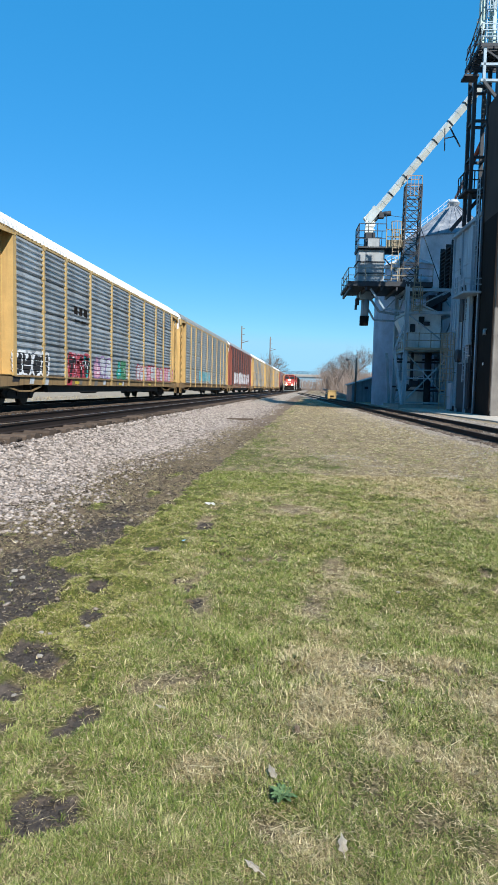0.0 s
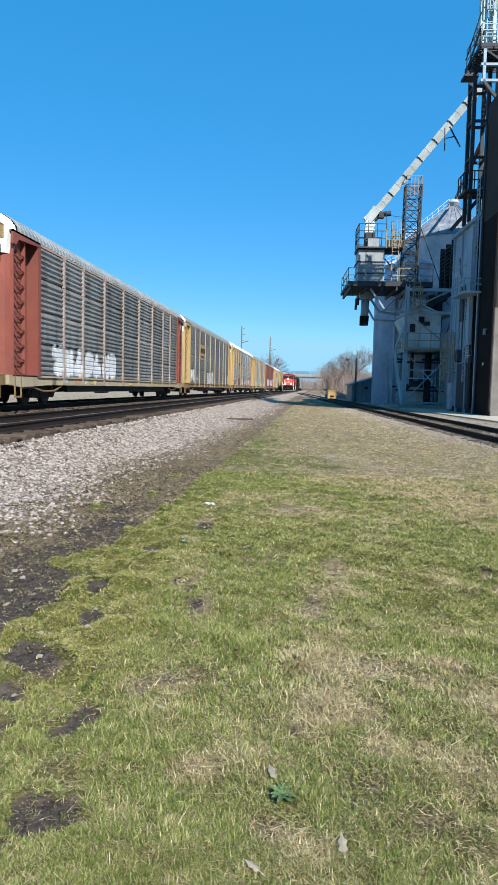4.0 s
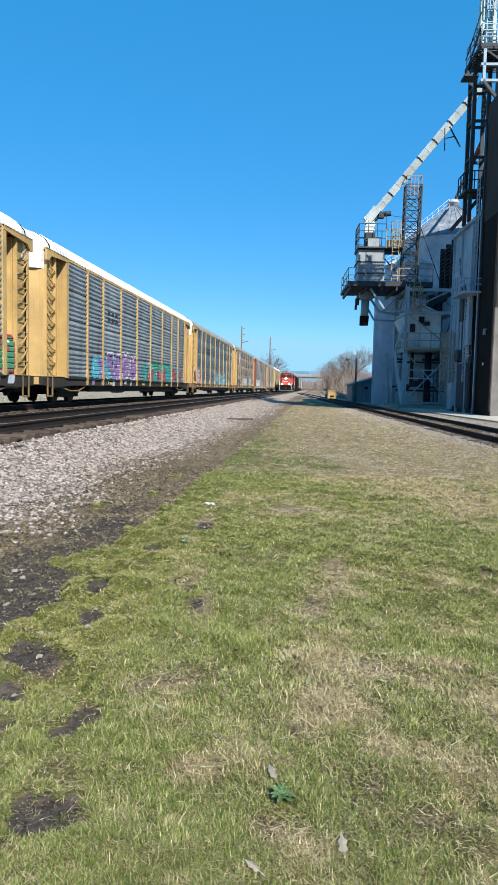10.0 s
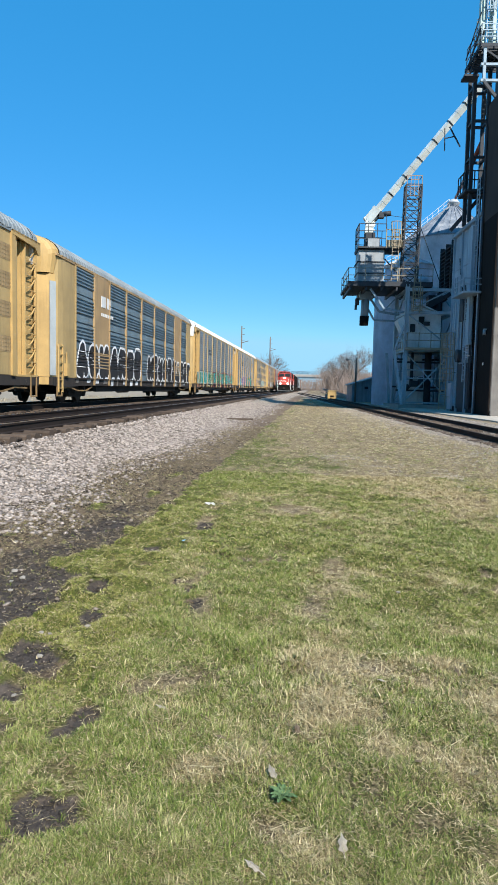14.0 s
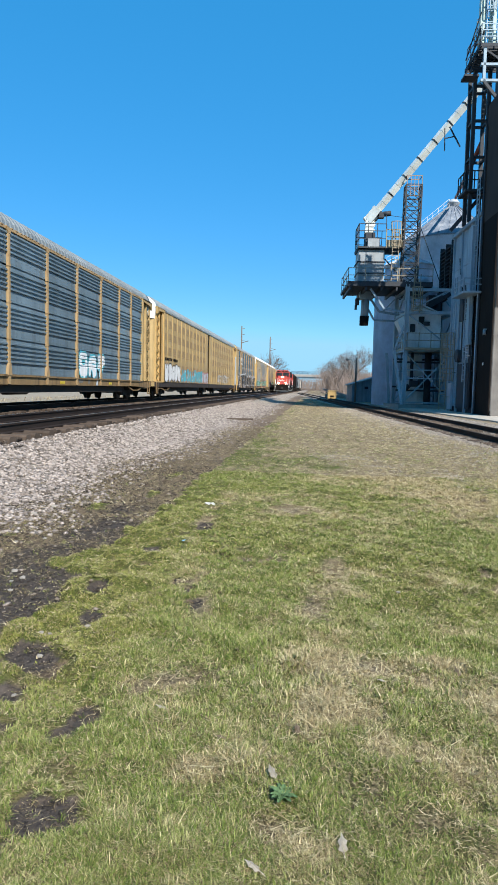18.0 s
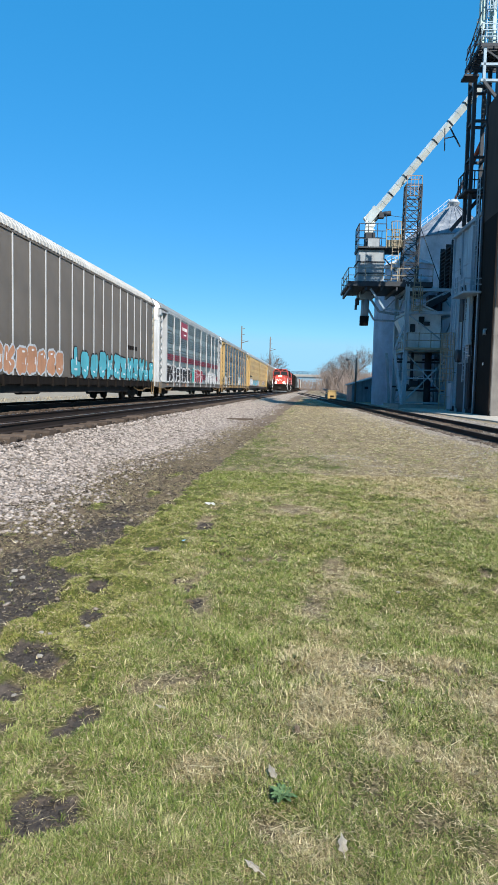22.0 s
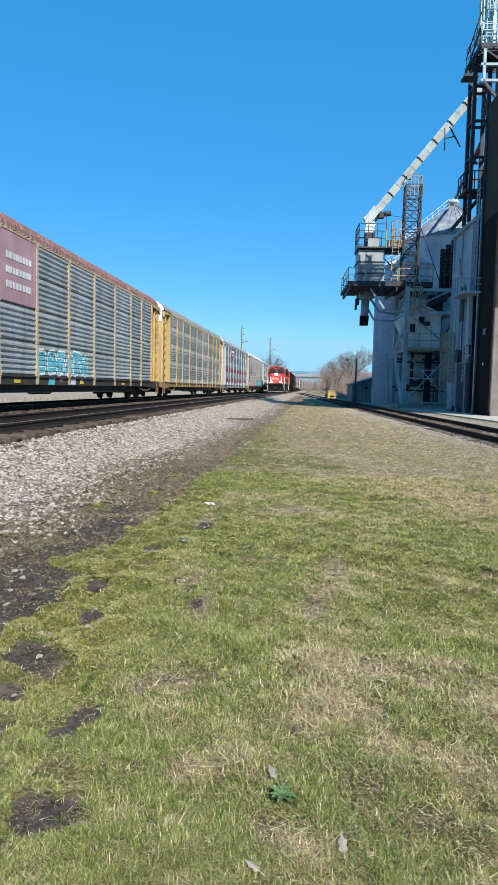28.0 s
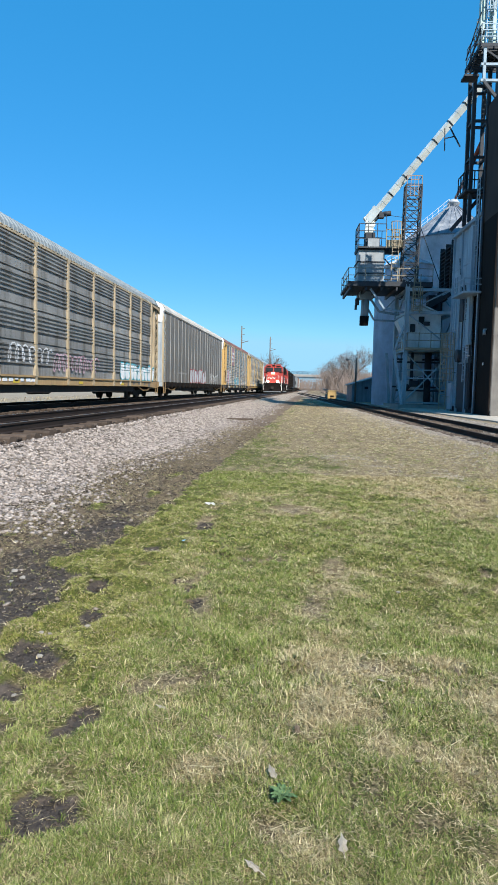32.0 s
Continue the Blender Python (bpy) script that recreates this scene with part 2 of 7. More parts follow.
def blots(x, y, spots):
    return np.max([blot(x, y, *s) for s in spots], axis=0)


# bare earth torn open in the grass, brown litter, matted straw, green tufts on the worn strip: place and half sizes
TORN = ((-1.42, 4.42, 0.10, 0.28), (-1.28, 3.86, 0.08, 0.26), (-1.31, 5.54, 0.08, 0.22), (-1.38, 3.24, 0.15, 0.20), (-1.32, 2.83, 0.11, 0.13), (-1.20, 2.57, 0.07, 0.12), (-0.93, 2.60, 0.09, 0.22), (-0.84, 2.00, 0.14, 0.16), (-0.92, 1.84, 0.10, 0.12), (-1.17, 2.1, 0.08, 0.1), (-1.0, 6.5, 0.08, 0.30), (-0.81, 4.47, 0.06, 0.16), (-0.70, 4.2, 0.06, 0.12))
LITTER = ((-0.80, 4.64, 0.08, 0.35), (-0.65, 4.22, 0.08, 0.32), (-1.06, 6.70, 0.11, 0.8), (-0.64, 3.06, 0.14, 0.12), (-0.86, 2.25, 0.12, 0.10), (0.35, 3.27, 0.16, 0.13), (0.25, 2.25, 0.06, 0.06), (0.42, 2.10, 0.09, 0.06), (-0.10, 2.03, 0.08, 0.08), (0.56, 1.98, 0.08, 0.07), (-0.75, 2.95, 0.06, 0.05), (0.05, 4.3, 0.12, 0.3), (0.2, 5.2, 0.1, 0.4), (-0.28, 7.6, 0.25, 0.3))
MATTED = ((0.10, 2.86, 0.20, 0.24), (0.57, 2.46, 0.19, 0.20), (0.04, 1.93, 0.13, 0.10), (0.70, 3.39, 0.12, 0.07), (0.3, 2.55, 0.10, 0.10), (-0.38, 2.35, 0.10, 0.08), (0.1, 3.3, 0.2, 0.15), (0.9, 2.9, 0.15, 0.2), (0.55, 1.75, 0.15, 0.1))
CLUMPS = ((-2.38, 7.46, 0.16, 0.35), (-3.50, 8.25, 0.14, 0.22), (-3.30, 9.1, 0.15, 0.3), (-3.10, 8.0, 0.10, 0.2), (-2.72, 5.9, 0.08, 0.14), (-2.0, 8.6, 0.12, 0.5), (-2.1, 10.5, 0.12, 0.8))


def worn_edge(x, y):
    """Where the grass ends and the worn strip beside the ballast begins."""
    return -1.66 - 0.22 * np.exp(-((y - 5.15) / 0.4) ** 2) + 0.10 * ease(7.0, 13.0, y) + 0.16 * fbm(x, y * 0.8, 1.1, 4) + 0.14 * fbm(x, y, 4.0, 9)


def soil(x, y):
    """1 where no grass grows: the worn strip along the bank, ragged patches beside it."""
    edge = worn_edge(x, y)
    strip = ease(edge + 0.05, edge - 0.12, x)
    strip = strip * (1 - 0.85 * blots(x, y, CLUMPS)) * (1 - 0.35 * ease(0.1, 0.5, fbm(x, y, 1.6, 12)) * ease(-2.3, -2.6, x))
    rough = 0.8 * fbm(x, y, 5.5, 3) + 0.6 * fbm(x, y, 16.0, 6)
    spots = blots(x, y, TORN)
    specks = 0.75 * ease(0.40, 0.56, 0.7 * waves(x, y, 2.6, 91) + 0.5 * fbm(x, y, 7.0, 92) - 0.12) * ease(6.5, 4.5, y)
    return np.maximum(np.maximum(strip, specks), ease(0.40, 0.68, spots + rough * np.sqrt(spots)))


def damp(x, y):
    """Share of dark damp earth in what is bare; the rest is brown litter."""
    edge = worn_edge(x, y)
    strip = ease(edge - 0.95, edge - 0.35, x + 0.35 * fbm(x, y, 1.3, 21)) * ease(7.5, 4.6, y + 2.2 * fbm(x, y, 0.9, 23)) * ease(edge + 0.5, edge + 0.1, x)
    return np.clip(np.maximum(strip, 1.3 * blots(x, y, TORN)) + 0.25 * fbm(x, y, 5.0, 25), 0, 1)


def gravel(x, y):
    """1 on the ballast, thinning out over the worn strip; pale grit along the side track too."""
    wob = 0.35 * fbm(x, y, 0.6, 6) + 0.35 * fbm(x, y, 1.9, 8)
    edge = -3.45 + 0.45 * ease(10.0, 19.5, y) + wob
    g = 0.55 * ease(edge + 1.7, edge - 0.3, x) + 0.45 * ease(edge + 0.25, edge - 0.5, x)
    u = x * 0.9985 + y * 0.0543
    side = ease(4.7, 5.6, u + wob) * ease(11.0, 9.0, u)
    return np.maximum(g, 0.7 * side)


def dead_line(x, y):
    """How far past the line, drawn slantwise over the lawn, where the green gives way to dead grass."""
    return y - (13.0 - 2.0 * x) + 2.2 * fbm(x, y, 0.5, 15) + 0.9 * fbm(x, y, 2.2, 16)


def straw(x, y):
    """Share of dead grass: matted patches near by, most of the strip farther along, palest at its near edge."""
    past = dead_line(x, y)
    s = 0.235 + 0.32 * fbm(x, y, 0.9, 5) + 0.36 * fbm(x, y, 2.6, 12) + 0.30 * fbm(x, y, 8.0, 22)
    s = s + 0.40 * ease(-3.0, 3.0, past) * ease(-1.6, -0.4, x) + 0.35 * np.exp(-((past - 0.9) / 0.7) ** 2) * ease(0.2, 0.8, x) + 0.30 * ease(14.0, 30.0, y)
    s = s + 0.10 * ease(3.5, 6.0, y) - 0.35 * ease(-0.2, -0.9, x) * ease(3.0, 2.2, y) + 0.62 * blots(x, y, MATTED) + 0.4 * blots(x, y, LITTER)
    return np.clip(s - 0.3 * lush(x, y), 0, 1)


def lush(x, y):
    """Share of bright mossy green: a lumpy belt beside the worn strip and soft patches on the lawn."""
    wob = 0.22 * fbm(x, y, 1.0, 31)
    belt = ease(-2.3, -1.9, x + wob) * ease(-0.75, -1.2, x + wob) * (1 - 0.75 * ease(4.8, 9.0, y)) * ease(2.4, 3.2, y)
    green = 0.5 * ease(0.05, 0.45, fbm(x, y, 0.75, 41)) * ease(13.0, 9.0, y)
    return np.clip(np.maximum(np.maximum(belt, green), blots(x, y, CLUMPS)), 0, 1)


def bank(x, y):
    """Height of the ground: flat grass with soft lumps, mossy mounds, then the bank of the two tracks."""
    z = 0.30 * ease(-3.3, -4.9, x) * (1 - ease(-13.0, -14.6, x))
    z = z + 0.022 * fbm(x, y, 0.8, 3) + 0.012 * fbm(x, y, 3.0, 7)
    near = ease(13.0, 8.0, y)
    bare = soil(x, y)
    z = z + near * (1 - bare) * (0.020 + 0.030 * lush(x, y)) * (0.4 + waves(x, y, 6.5, 44)) * ease(-3.0, -1.9, x)
    return z - 0.03 - 0.022 * bare * near


def lines(dense0, dense1, step, far0, far1, grow=1.07):
    v = list(np.arange(dense0, dense1 + 1e-6, step))
    d = step
    while v[-1] < far1:
        d *= grow
        v.append(v[-1] + d)
    d = step
    while v[0] > far0:
        d *= grow
        v.insert(0, v[0] - d)
    return np.array(v)


def build_ground():
    xs = lines(-3.2, 1.2, 0.05, -2500, 2500)
    ys = lines(1.4, 8.0, 0.05, -700, 4000)
    gx, gy = (a.ravel() for a in np.meshgrid(xs, ys))
    nx, ny = len(xs), len(ys)
    k = (np.arange(ny - 1)[:, None] * nx + np.arange(nx - 1)[None]).ravel()
    quads = np.stack([k, k + 1, k + nx + 1, k + nx], 1)
    me = bpy.data.meshes.new("ground")
    me.from_pydata(np.stack([gx, gy, bank(gx, gy) - 0.006], 1).tolist(), [], quads.tolist())
    for key, fn in (("soil", soil), ("gravel", gravel), ("straw", straw), ("lush", lush), ("damp", damp)):
        at = me.attributes.new(key, "FLOAT", "POINT")
        at.data.foreach_set("value", fn(gx, gy).astype(np.float32))
    m, nt, b = nodes_of("grassy_ground")

    def share(key, rough, lo, hi):
        a = nt.nodes.new("ShaderNodeAttribute")
        a.attribute_name = key
        s = nt.nodes.new("ShaderNodeMath")
        s.operation = "MULTIPLY_ADD"
        nt.links.new(rough, s.inputs[0])
        s.inputs[1].default_value = 0.9
        nt.links.new(a.outputs["Fac"], s.inputs[2])
        return ramp(nt, s.outputs[0], [(lo, 0.0), (hi, 1.0)])

    mid = noise_node(nt, 3.5, 5, 0.7)
    fine = noise_node(nt, 26, 5, 0.75)
    blades = noise_node(nt, 75, 4, 0.8)
    flecks = noise_node(nt, 48, 5, 0.85)
    green = mix(nt, ramp(nt, mid, [(0.35, 0.0), (0.65, 1.0)]), (0.125, 0.140, 0.042), (0.185, 0.180, 0.064))
    green = mix(nt, share("lush", fine, 0.6, 1.1), green, (0.10, 0.125, 0.028))
    dry = mix(nt, ramp(nt, fine, [(0.3, 0.0), (0.7, 1.0)]), (0.20, 0.145, 0.085), (0.50, 0.40, 0.26))
    base = mix(nt, share("straw", flecks, 0.80, 1.25), green, dry)
    patchy = noise_node(nt, 2.2, 6, 0.75, (1.0, 0.6, 1.0))
    base = mix(nt, ramp(nt, patchy, [(0.38, 0.6), (0.52, 0.0)]), base, (0.16, 0.115, 0.075))
    base = mix(nt, ramp(nt, blades, [(0.42, 0.75), (0.53, 0.0)]), base, (0.052, 0.046, 0.024))
    base = mix(nt, ramp(nt, flecks, [(0.58, 0.0), (0.72, 0.45)]), base, (0.38, 0.33, 0.19))
    litter = mix(nt, ramp(nt, patchy, [(0.40, 0.0), (0.56, 1.0)]), (0.13, 0.090, 0.064), (0.235, 0.170, 0.118))
    litter = mix(nt, ramp(nt, flecks, [(0.50, 0.0), (0.66, 0.7)]), litter, (0.36, 0.29, 0.20))
    litter = mix(nt, ramp(nt, blades, [(0.38, 0.6), (0.52, 0.0)]), litter, (0.05, 0.04, 0.032))
    black = mix(nt, ramp(nt, fine, [(0.35, 0.0), (0.65, 1.0)]), (0.046, 0.040, 0.036), (0.115, 0.095, 0.080))
    black = mix(nt, ramp(nt, flecks, [(0.60, 0.0), (0.72, 0.6)]), black, (0.20, 0.165, 0.13))
    earth = mix(nt, share("damp", mid, 0.75, 1.15), litter, black)
    base = mix(nt, share("soil", fine, 0.7, 1.05), base, earth)
    cell = nt.nodes.new("ShaderNodeTexVoronoi")
    cell.inputs["Scale"].default_value = 17.0
    tc = nt.nodes.new("ShaderNodeTexCoord")
    nt.links.new(tc.outputs["Object"], cell.inputs["Vector"])
    hue = nt.nodes.new("ShaderNodeSeparateColor")
    nt.links.new(cell.outputs["Color"], hue.inputs[0])
    stone = mix(nt, hue.outputs[0], (0.24, 0.20, 0.16), (0.54, 0.46, 0.37))
    # shade in the gaps between stones, put into the colour
    stone = mix(nt, ramp(nt, cell.outputs["Distance"], [(0.42, 0.0), (0.75, 0.8)]), stone, (0.06, 0.052, 0.045))
    base = mix(nt, share("gravel", fine, 0.85, 1.15), base, stone)
    nt.links.new(base, b.inputs["Base Color"])
    b.inputs["Roughness"].default_value = 0.95
    b.inputs["Specular IOR Level"].default_value = 0.1
    bumped(nt, b, fine, 0.8, 0.04)
    me.materials.append(m)
    ob = new("ground", me)
    tagged(ob, "patchy spring grass and bare earth beside the railway", "ground", kind="structure")


build_ground()


# ---------- main tracks ----------
def rail_section(bm, x, y0, y1, z_top):
    s = [(-0.07, -0.18), (0.07, -0.18), (0.07, -0.165), (0.012, -0.145), (0.012, -0.045), (0.036, -0.035), (0.036, -0.004), (0.03, 0.0), (-0.03, 0.0), (-0.036, -0.004), (-0.036, -0.035), (-0.012, -0.045), (-0.012, -0.145), (-0.07, -0.165)]
    prism(bm, [(x + a, z_top + c) for a, c in s], "y", y0, y1)


def tie_fn(bm):
    """Hewn tie with worn, rounded upper edges and a split along its top."""
    prism(bm, [(-0.115, -0.36), (0.115, -0.36), (0.115, -0.22), (0.09, -0.195), (0.012, -0.19), (0.0, -0.2), (-0.012, -0.19), (-0.085, -0.193), (-0.115, -0.225)], "x", -1.3, 1.3)


def build_track(cx, name, label):
    t = thing(name, Matrix.Translation((cx, 0, RAIL_Z)), label, "railway track", "main line tracks", "structure")
    for sx in (-0.75, 0.75):
        part("rail", shape(lambda bm: rail_section(bm, sx, -520, 900, 0.0)), M["rail_steel"], t)
        part("rail_head", shape(lambda bm: box(bm, sx - 0.028, sx + 0.028, -520, 900, 0.001, 0.005)), M["rail_top"], t, "worn shiny rail head")
    tie = made("tie", tie_fn)
    rnd = random.Random(int(-cx * 10))
    for i in range(120):
        ob = part("tie", tie, M["tie"], t, at=(rnd.uniform(-0.05, 0.05), 6 + i * 0.53 + rnd.uniform(-0.03, 0.03), rnd.uniform(0.005, 0.03)))
        ob.rotation_euler = (0, 0, rnd.uniform(-0.02, 0.02))
    rest = bmesh.new()
    for i in range(500):
        y = 6 + (120 + i) * 0.53
        box(rest, -1.3, 1.3, y - 0.115, y + 0.115, -0.36, -0.19)
    part("ties", rest, M["tie"], t)["kind"] = "stuff"


build_track(NEAR_X, "track_near", "main line track with rusty rails and weathered wooden ties")
build_track(FAR_X, "track_far", "main line track under the moving freight train")


def build_spur():
    """The side track leaves the line far down and passes under the loading deck."""
    t = thing("side_track", Matrix.Rotation(radians(3.11), 4, "Z") @ Matrix.Translation((6.88, 0, 0.14)), "rusty side track sunk in gravel and grass", "railway track", "", "structure")
    for s in (-0.75, 0.75):
        part("rail", shape(lambda bm: rail_section(bm, s, 4, 232, 0.0)), M["rail_steel"], t)
    tie = made("tie", lambda bm: None)
    rnd = random.Random(4)
    for i in range(150):
        part("tie", tie, M["tie"], t, at=(rnd.uniform(-0.06, 0.06), 8 + i * 0.56, rnd.uniform(0.03, 0.06)))


build_spur()


# ---------- ballast, pebbles, grass ----------
ROCK = np.random.default_rng(7)


def scatter_mesh(name, label, category, verts, faces, material):
    """One object of a great many small pieces: faces are arrays of triangles."""
    me = bpy.data.meshes.new(name)
    me.vertices.add(len(verts))
    me.vertices.foreach_set("co", verts.astype(np.float32).ravel())
    n = len(faces)
    me.loops.add(n * 3)
    me.loops.foreach_set("vertex_index", faces.astype(np.int32).ravel())
    me.polygons.add(n)
    me.polygons.foreach_set("loop_start", np.arange(0, n * 3, 3, dtype=np.int32))
    me.polygons.foreach_set("loop_total", np.full(n, 3, dtype=np.int32))
    me.update(calc_edges=True)
    me.validate()
    me.materials.append(material)
    return tagged(new(name, me), label, category, kind="stuff")


def stones(name, label, x, y, z, size, material):
    """Broken stones: eight-cornered lumps, each squashed and turned its own way."""
    n = len(x)
    cube = np.array([(a, c, d) for a in (-1, 1) for c in (-1, 1) for d in (-1, 1)], float)
    tri = np.array([(0, 1, 3), (0, 3, 2), (4, 6, 7), (4, 7, 5), (0, 4, 5), (0, 5, 1), (2, 3, 7), (2, 7, 6), (0, 2, 6), (0, 6, 4), (1, 5, 7), (1, 7, 3)])
    v = cube[None] * ROCK.uniform(0.45, 1.0, (n, 8, 3))
    v *= ROCK.uniform(0.5, 1.25, (n, 1, 3))
    for axes in ((0, 1), (1, 2), (0, 2)):
        a = ROCK.uniform(0, 2 * math.pi, n)
        c, s = np.cos(a)[:, None], np.sin(a)[:, None]
        p, q = v[:, :, axes[0]].copy(), v[:, :, axes[1]].copy()
        v[:, :, axes[0]], v[:, :, axes[1]] = c * p - s * q, s * p + c * q
    v[:, :, 2] *= 0.62
    v *= size[:, None, None]
    v += np.stack([x, y, z], 1)[:, None, :]
    f = tri[None] + (np.arange(n) * 8)[:, None, None]
    return scatter_mesh(name, label, "gravel", v.reshape(-1, 3), f.reshape(-1, 3), material)


def stone_material(name, a, c):
    m, nt, b = nodes_of(name)
    geo = nt.nodes.new("ShaderNodeNewGeometry")
    fine = noise_node(nt, 40, 4, 0.7)
    col = mix(nt, geo.outputs["Random Per Island"], a, c)
    col = mix(nt, ramp(nt, fine, [(0.4, 0.0), (0.8, 0.5)]), col, tuple(v * 0.45 for v in a))
    nt.links.new(col, b.inputs["Base Color"])
    b.inputs["Roughness"].default_value = 0.9
    b.inputs["Specular IOR Level"].default_value = 0.2
    return m


M["ballast"] = stone_material("ballast_stone", (0.108, 0.088, 0.073), (0.51, 0.435, 0.375))
M["pebble"] = stone_material("pebble_stone", (0.075, 0.058, 0.044), (0.36, 0.30, 0.245))


def build_ballast():
    n = 96000
    y = 6.0 + 46 * ROCK.random(n) ** 1.7
    x = -5.25 + 3.8 * ROCK.random(n)
    share = gravel(x, y)
    keep = share ** 1.8 > 0.008 + 0.85 * ROCK.random(n)
    x, y, share = x[keep], y[keep], share[keep]
    size = ROCK.uniform(0.014, 0.036, len(x)) * (0.75 + 0.25 * share) * (1 + 0.010 * y)
    stones("ballast", "pale grey crushed stone ballast on the bank", x, y, bank(x, y) + size * 0.12, size, M["ballast"])
    n = 26000
    y = 8 + 50 * ROCK.random(n) ** 1.6
    x = ROCK.uniform(-9.4, -5.1, n)
    size = ROCK.uniform(0.022, 0.042, n) * (1 + 0.012 * y)
    z = bank(x, y) + np.where(x < -5.15, ROCK.uniform(0.035, 0.09, n), ROCK.uniform(-0.02, 0.02, n))
    # Brown crib stone, darkened further to carry the shade between the ties.
    stones("crib_ballast", "brown-grey ballast between the rails and tracks", x, y, z, size, stone_material("crib_stone", (0.03, 0.024, 0.02), (0.16, 0.125, 0.10)))
    n = 5000
    y = 7 + 50 * ROCK.random(n) ** 1.6
    x = ROCK.uniform(-5.08, -4.75, n)
    size = ROCK.uniform(0.02, 0.042, n) * (1 + 0.012 * y)
    stones("shoulder_ballast", "pale stones heaped against the tie ends", x, y, bank(x, y) + ROCK.uniform(0.0, 0.055, n), size, M["ballast"])
    n = 15000
    y = 2.0 + 24 * ROCK.random(n) ** 1.5
    x = ROCK.uniform(-3.9, -1.2, n) + 0.25 * ROCK.standard_normal(n)
    keep = soil(x, y) > 0.35
    x, y = x[keep], y[keep]
    size = 0.004 + 0.022 * ROCK.random(len(x)) ** 8 * ease(2.0, 5.0, y)
    stones("pebbles", "scattered pebbles on bare dark earth", x, y, bank(x, y) + size * 0.15, size, M["pebble"])
    n = 11000
    w = 12 + 38 * ROCK.random(n) ** 1.4
    u = np.where(ROCK.random(n) < 0.5, ROCK.normal(6.4, 1.0, n), ROCK.normal(4.9, 0.8, n))
    x, y = u - 0.0543 * w, w
    k = np.arange(n) < 3600
    f = ROCK.random(n)
    x, y = np.where(k, 0.3 + 2.5 * f + ROCK.normal(0, 0.28, n), x), np.where(k, 14.6 - 4.6 * f + ROCK.normal(0, 0.5, n), y)
    keep = ~k | (fbm(x, y, 2.0, 71) > -0.05)
    x, y, w, k = x[keep], y[keep], w[keep], k[keep]
    size = ROCK.uniform(0.006, 0.02, len(x)) * np.where(k, 0.7, 1 + 0.02 * w)
    stones("side_track_gravel", "pale gravel along the side track", x, y, bank(x, y) + size * 0.1, size, stone_material("pale_stone_chips", (0.24, 0.205, 0.16), (0.56, 0.49, 0.40)))


def blade_material(name, ramps):
    """Blades coloured by their own tone, from one range of colours to another as their shares say."""
    m, nt, b = nodes_of(name)

    def value(key):
        a = nt.nodes.new("ShaderNodeAttribute")
        a.attribute_name = key
        return a.outputs["Fac"]
    tone = value("tone")
    col = ramp(nt, tone, ramps[0][1])
    for key, stops in ramps[1:]:
        col = mix(nt, value(key), col, ramp(nt, tone, stops))
    nt.links.new(col, b.inputs["Base Color"])
    b.inputs["Roughness"].default_value = 0.55
    b.inputs["Specular IOR Level"].default_value = 0.08
    return m


def blade_mesh(name, label, category, sets, material):
    """Many blades as one object. Each set: base, way and length over the ground, rise, half width, whether bent, and shares by name."""
    verts, faces, shares, first = [], [], {}, 0
    for base, way, reach, rise, half, bent, more in sets:
        n = len(half)
        side = np.stack([-way[:, 1], way[:, 0]], 1) * half[:, None]
        tip = base[:, :2] + way * reach[:, None]
        if bent:
            v = np.zeros((n, 5, 3))
            mid = base[:, :2] + way * (reach * 0.36)[:, None]
            v[:, 0, :2], v[:, 1, :2], v[:, 2, :2], v[:, 3, :2], v[:, 4, :2] = base[:, :2] - side, base[:, :2] + side, mid - side * 0.85, mid + side * 0.85, tip
            v[:, :2, 2], v[:, 2, 2], v[:, 3, 2], v[:, 4, 2] = base[:, 2:3], base[:, 2] + rise * 0.62, base[:, 2] + rise * 0.62, base[:, 2] + rise
            f = np.array([(0, 1, 3), (0, 3, 2), (2, 3, 4)])
        else:
            v = np.zeros((n, 3, 3))
            v[:, 0, :2], v[:, 1, :2], v[:, 2, :2] = base[:, :2] - side, base[:, :2] + side, tip
            v[:, :2, 2], v[:, 2, 2] = base[:, 2:3], base[:, 2] + rise
            f = np.array([(0, 1, 2)])
        k = v.shape[1]
        verts.append(v.reshape(-1, 3))
        faces.append((f[None] + first + (np.arange(n) * k)[:, None, None]).reshape(-1, 3))
        first += n * k
        for key, val in more.items():
            shares.setdefault(key, []).append(np.repeat(val, k))
    ob = scatter_mesh(name, label, category, np.concatenate(verts), np.concatenate(faces), material)
    for key, val in shares.items():
        at = ob.data.attributes.new(key, "FLOAT", "POINT")
        at.data.foreach_set("value", np.concatenate(val).astype(np.float32))


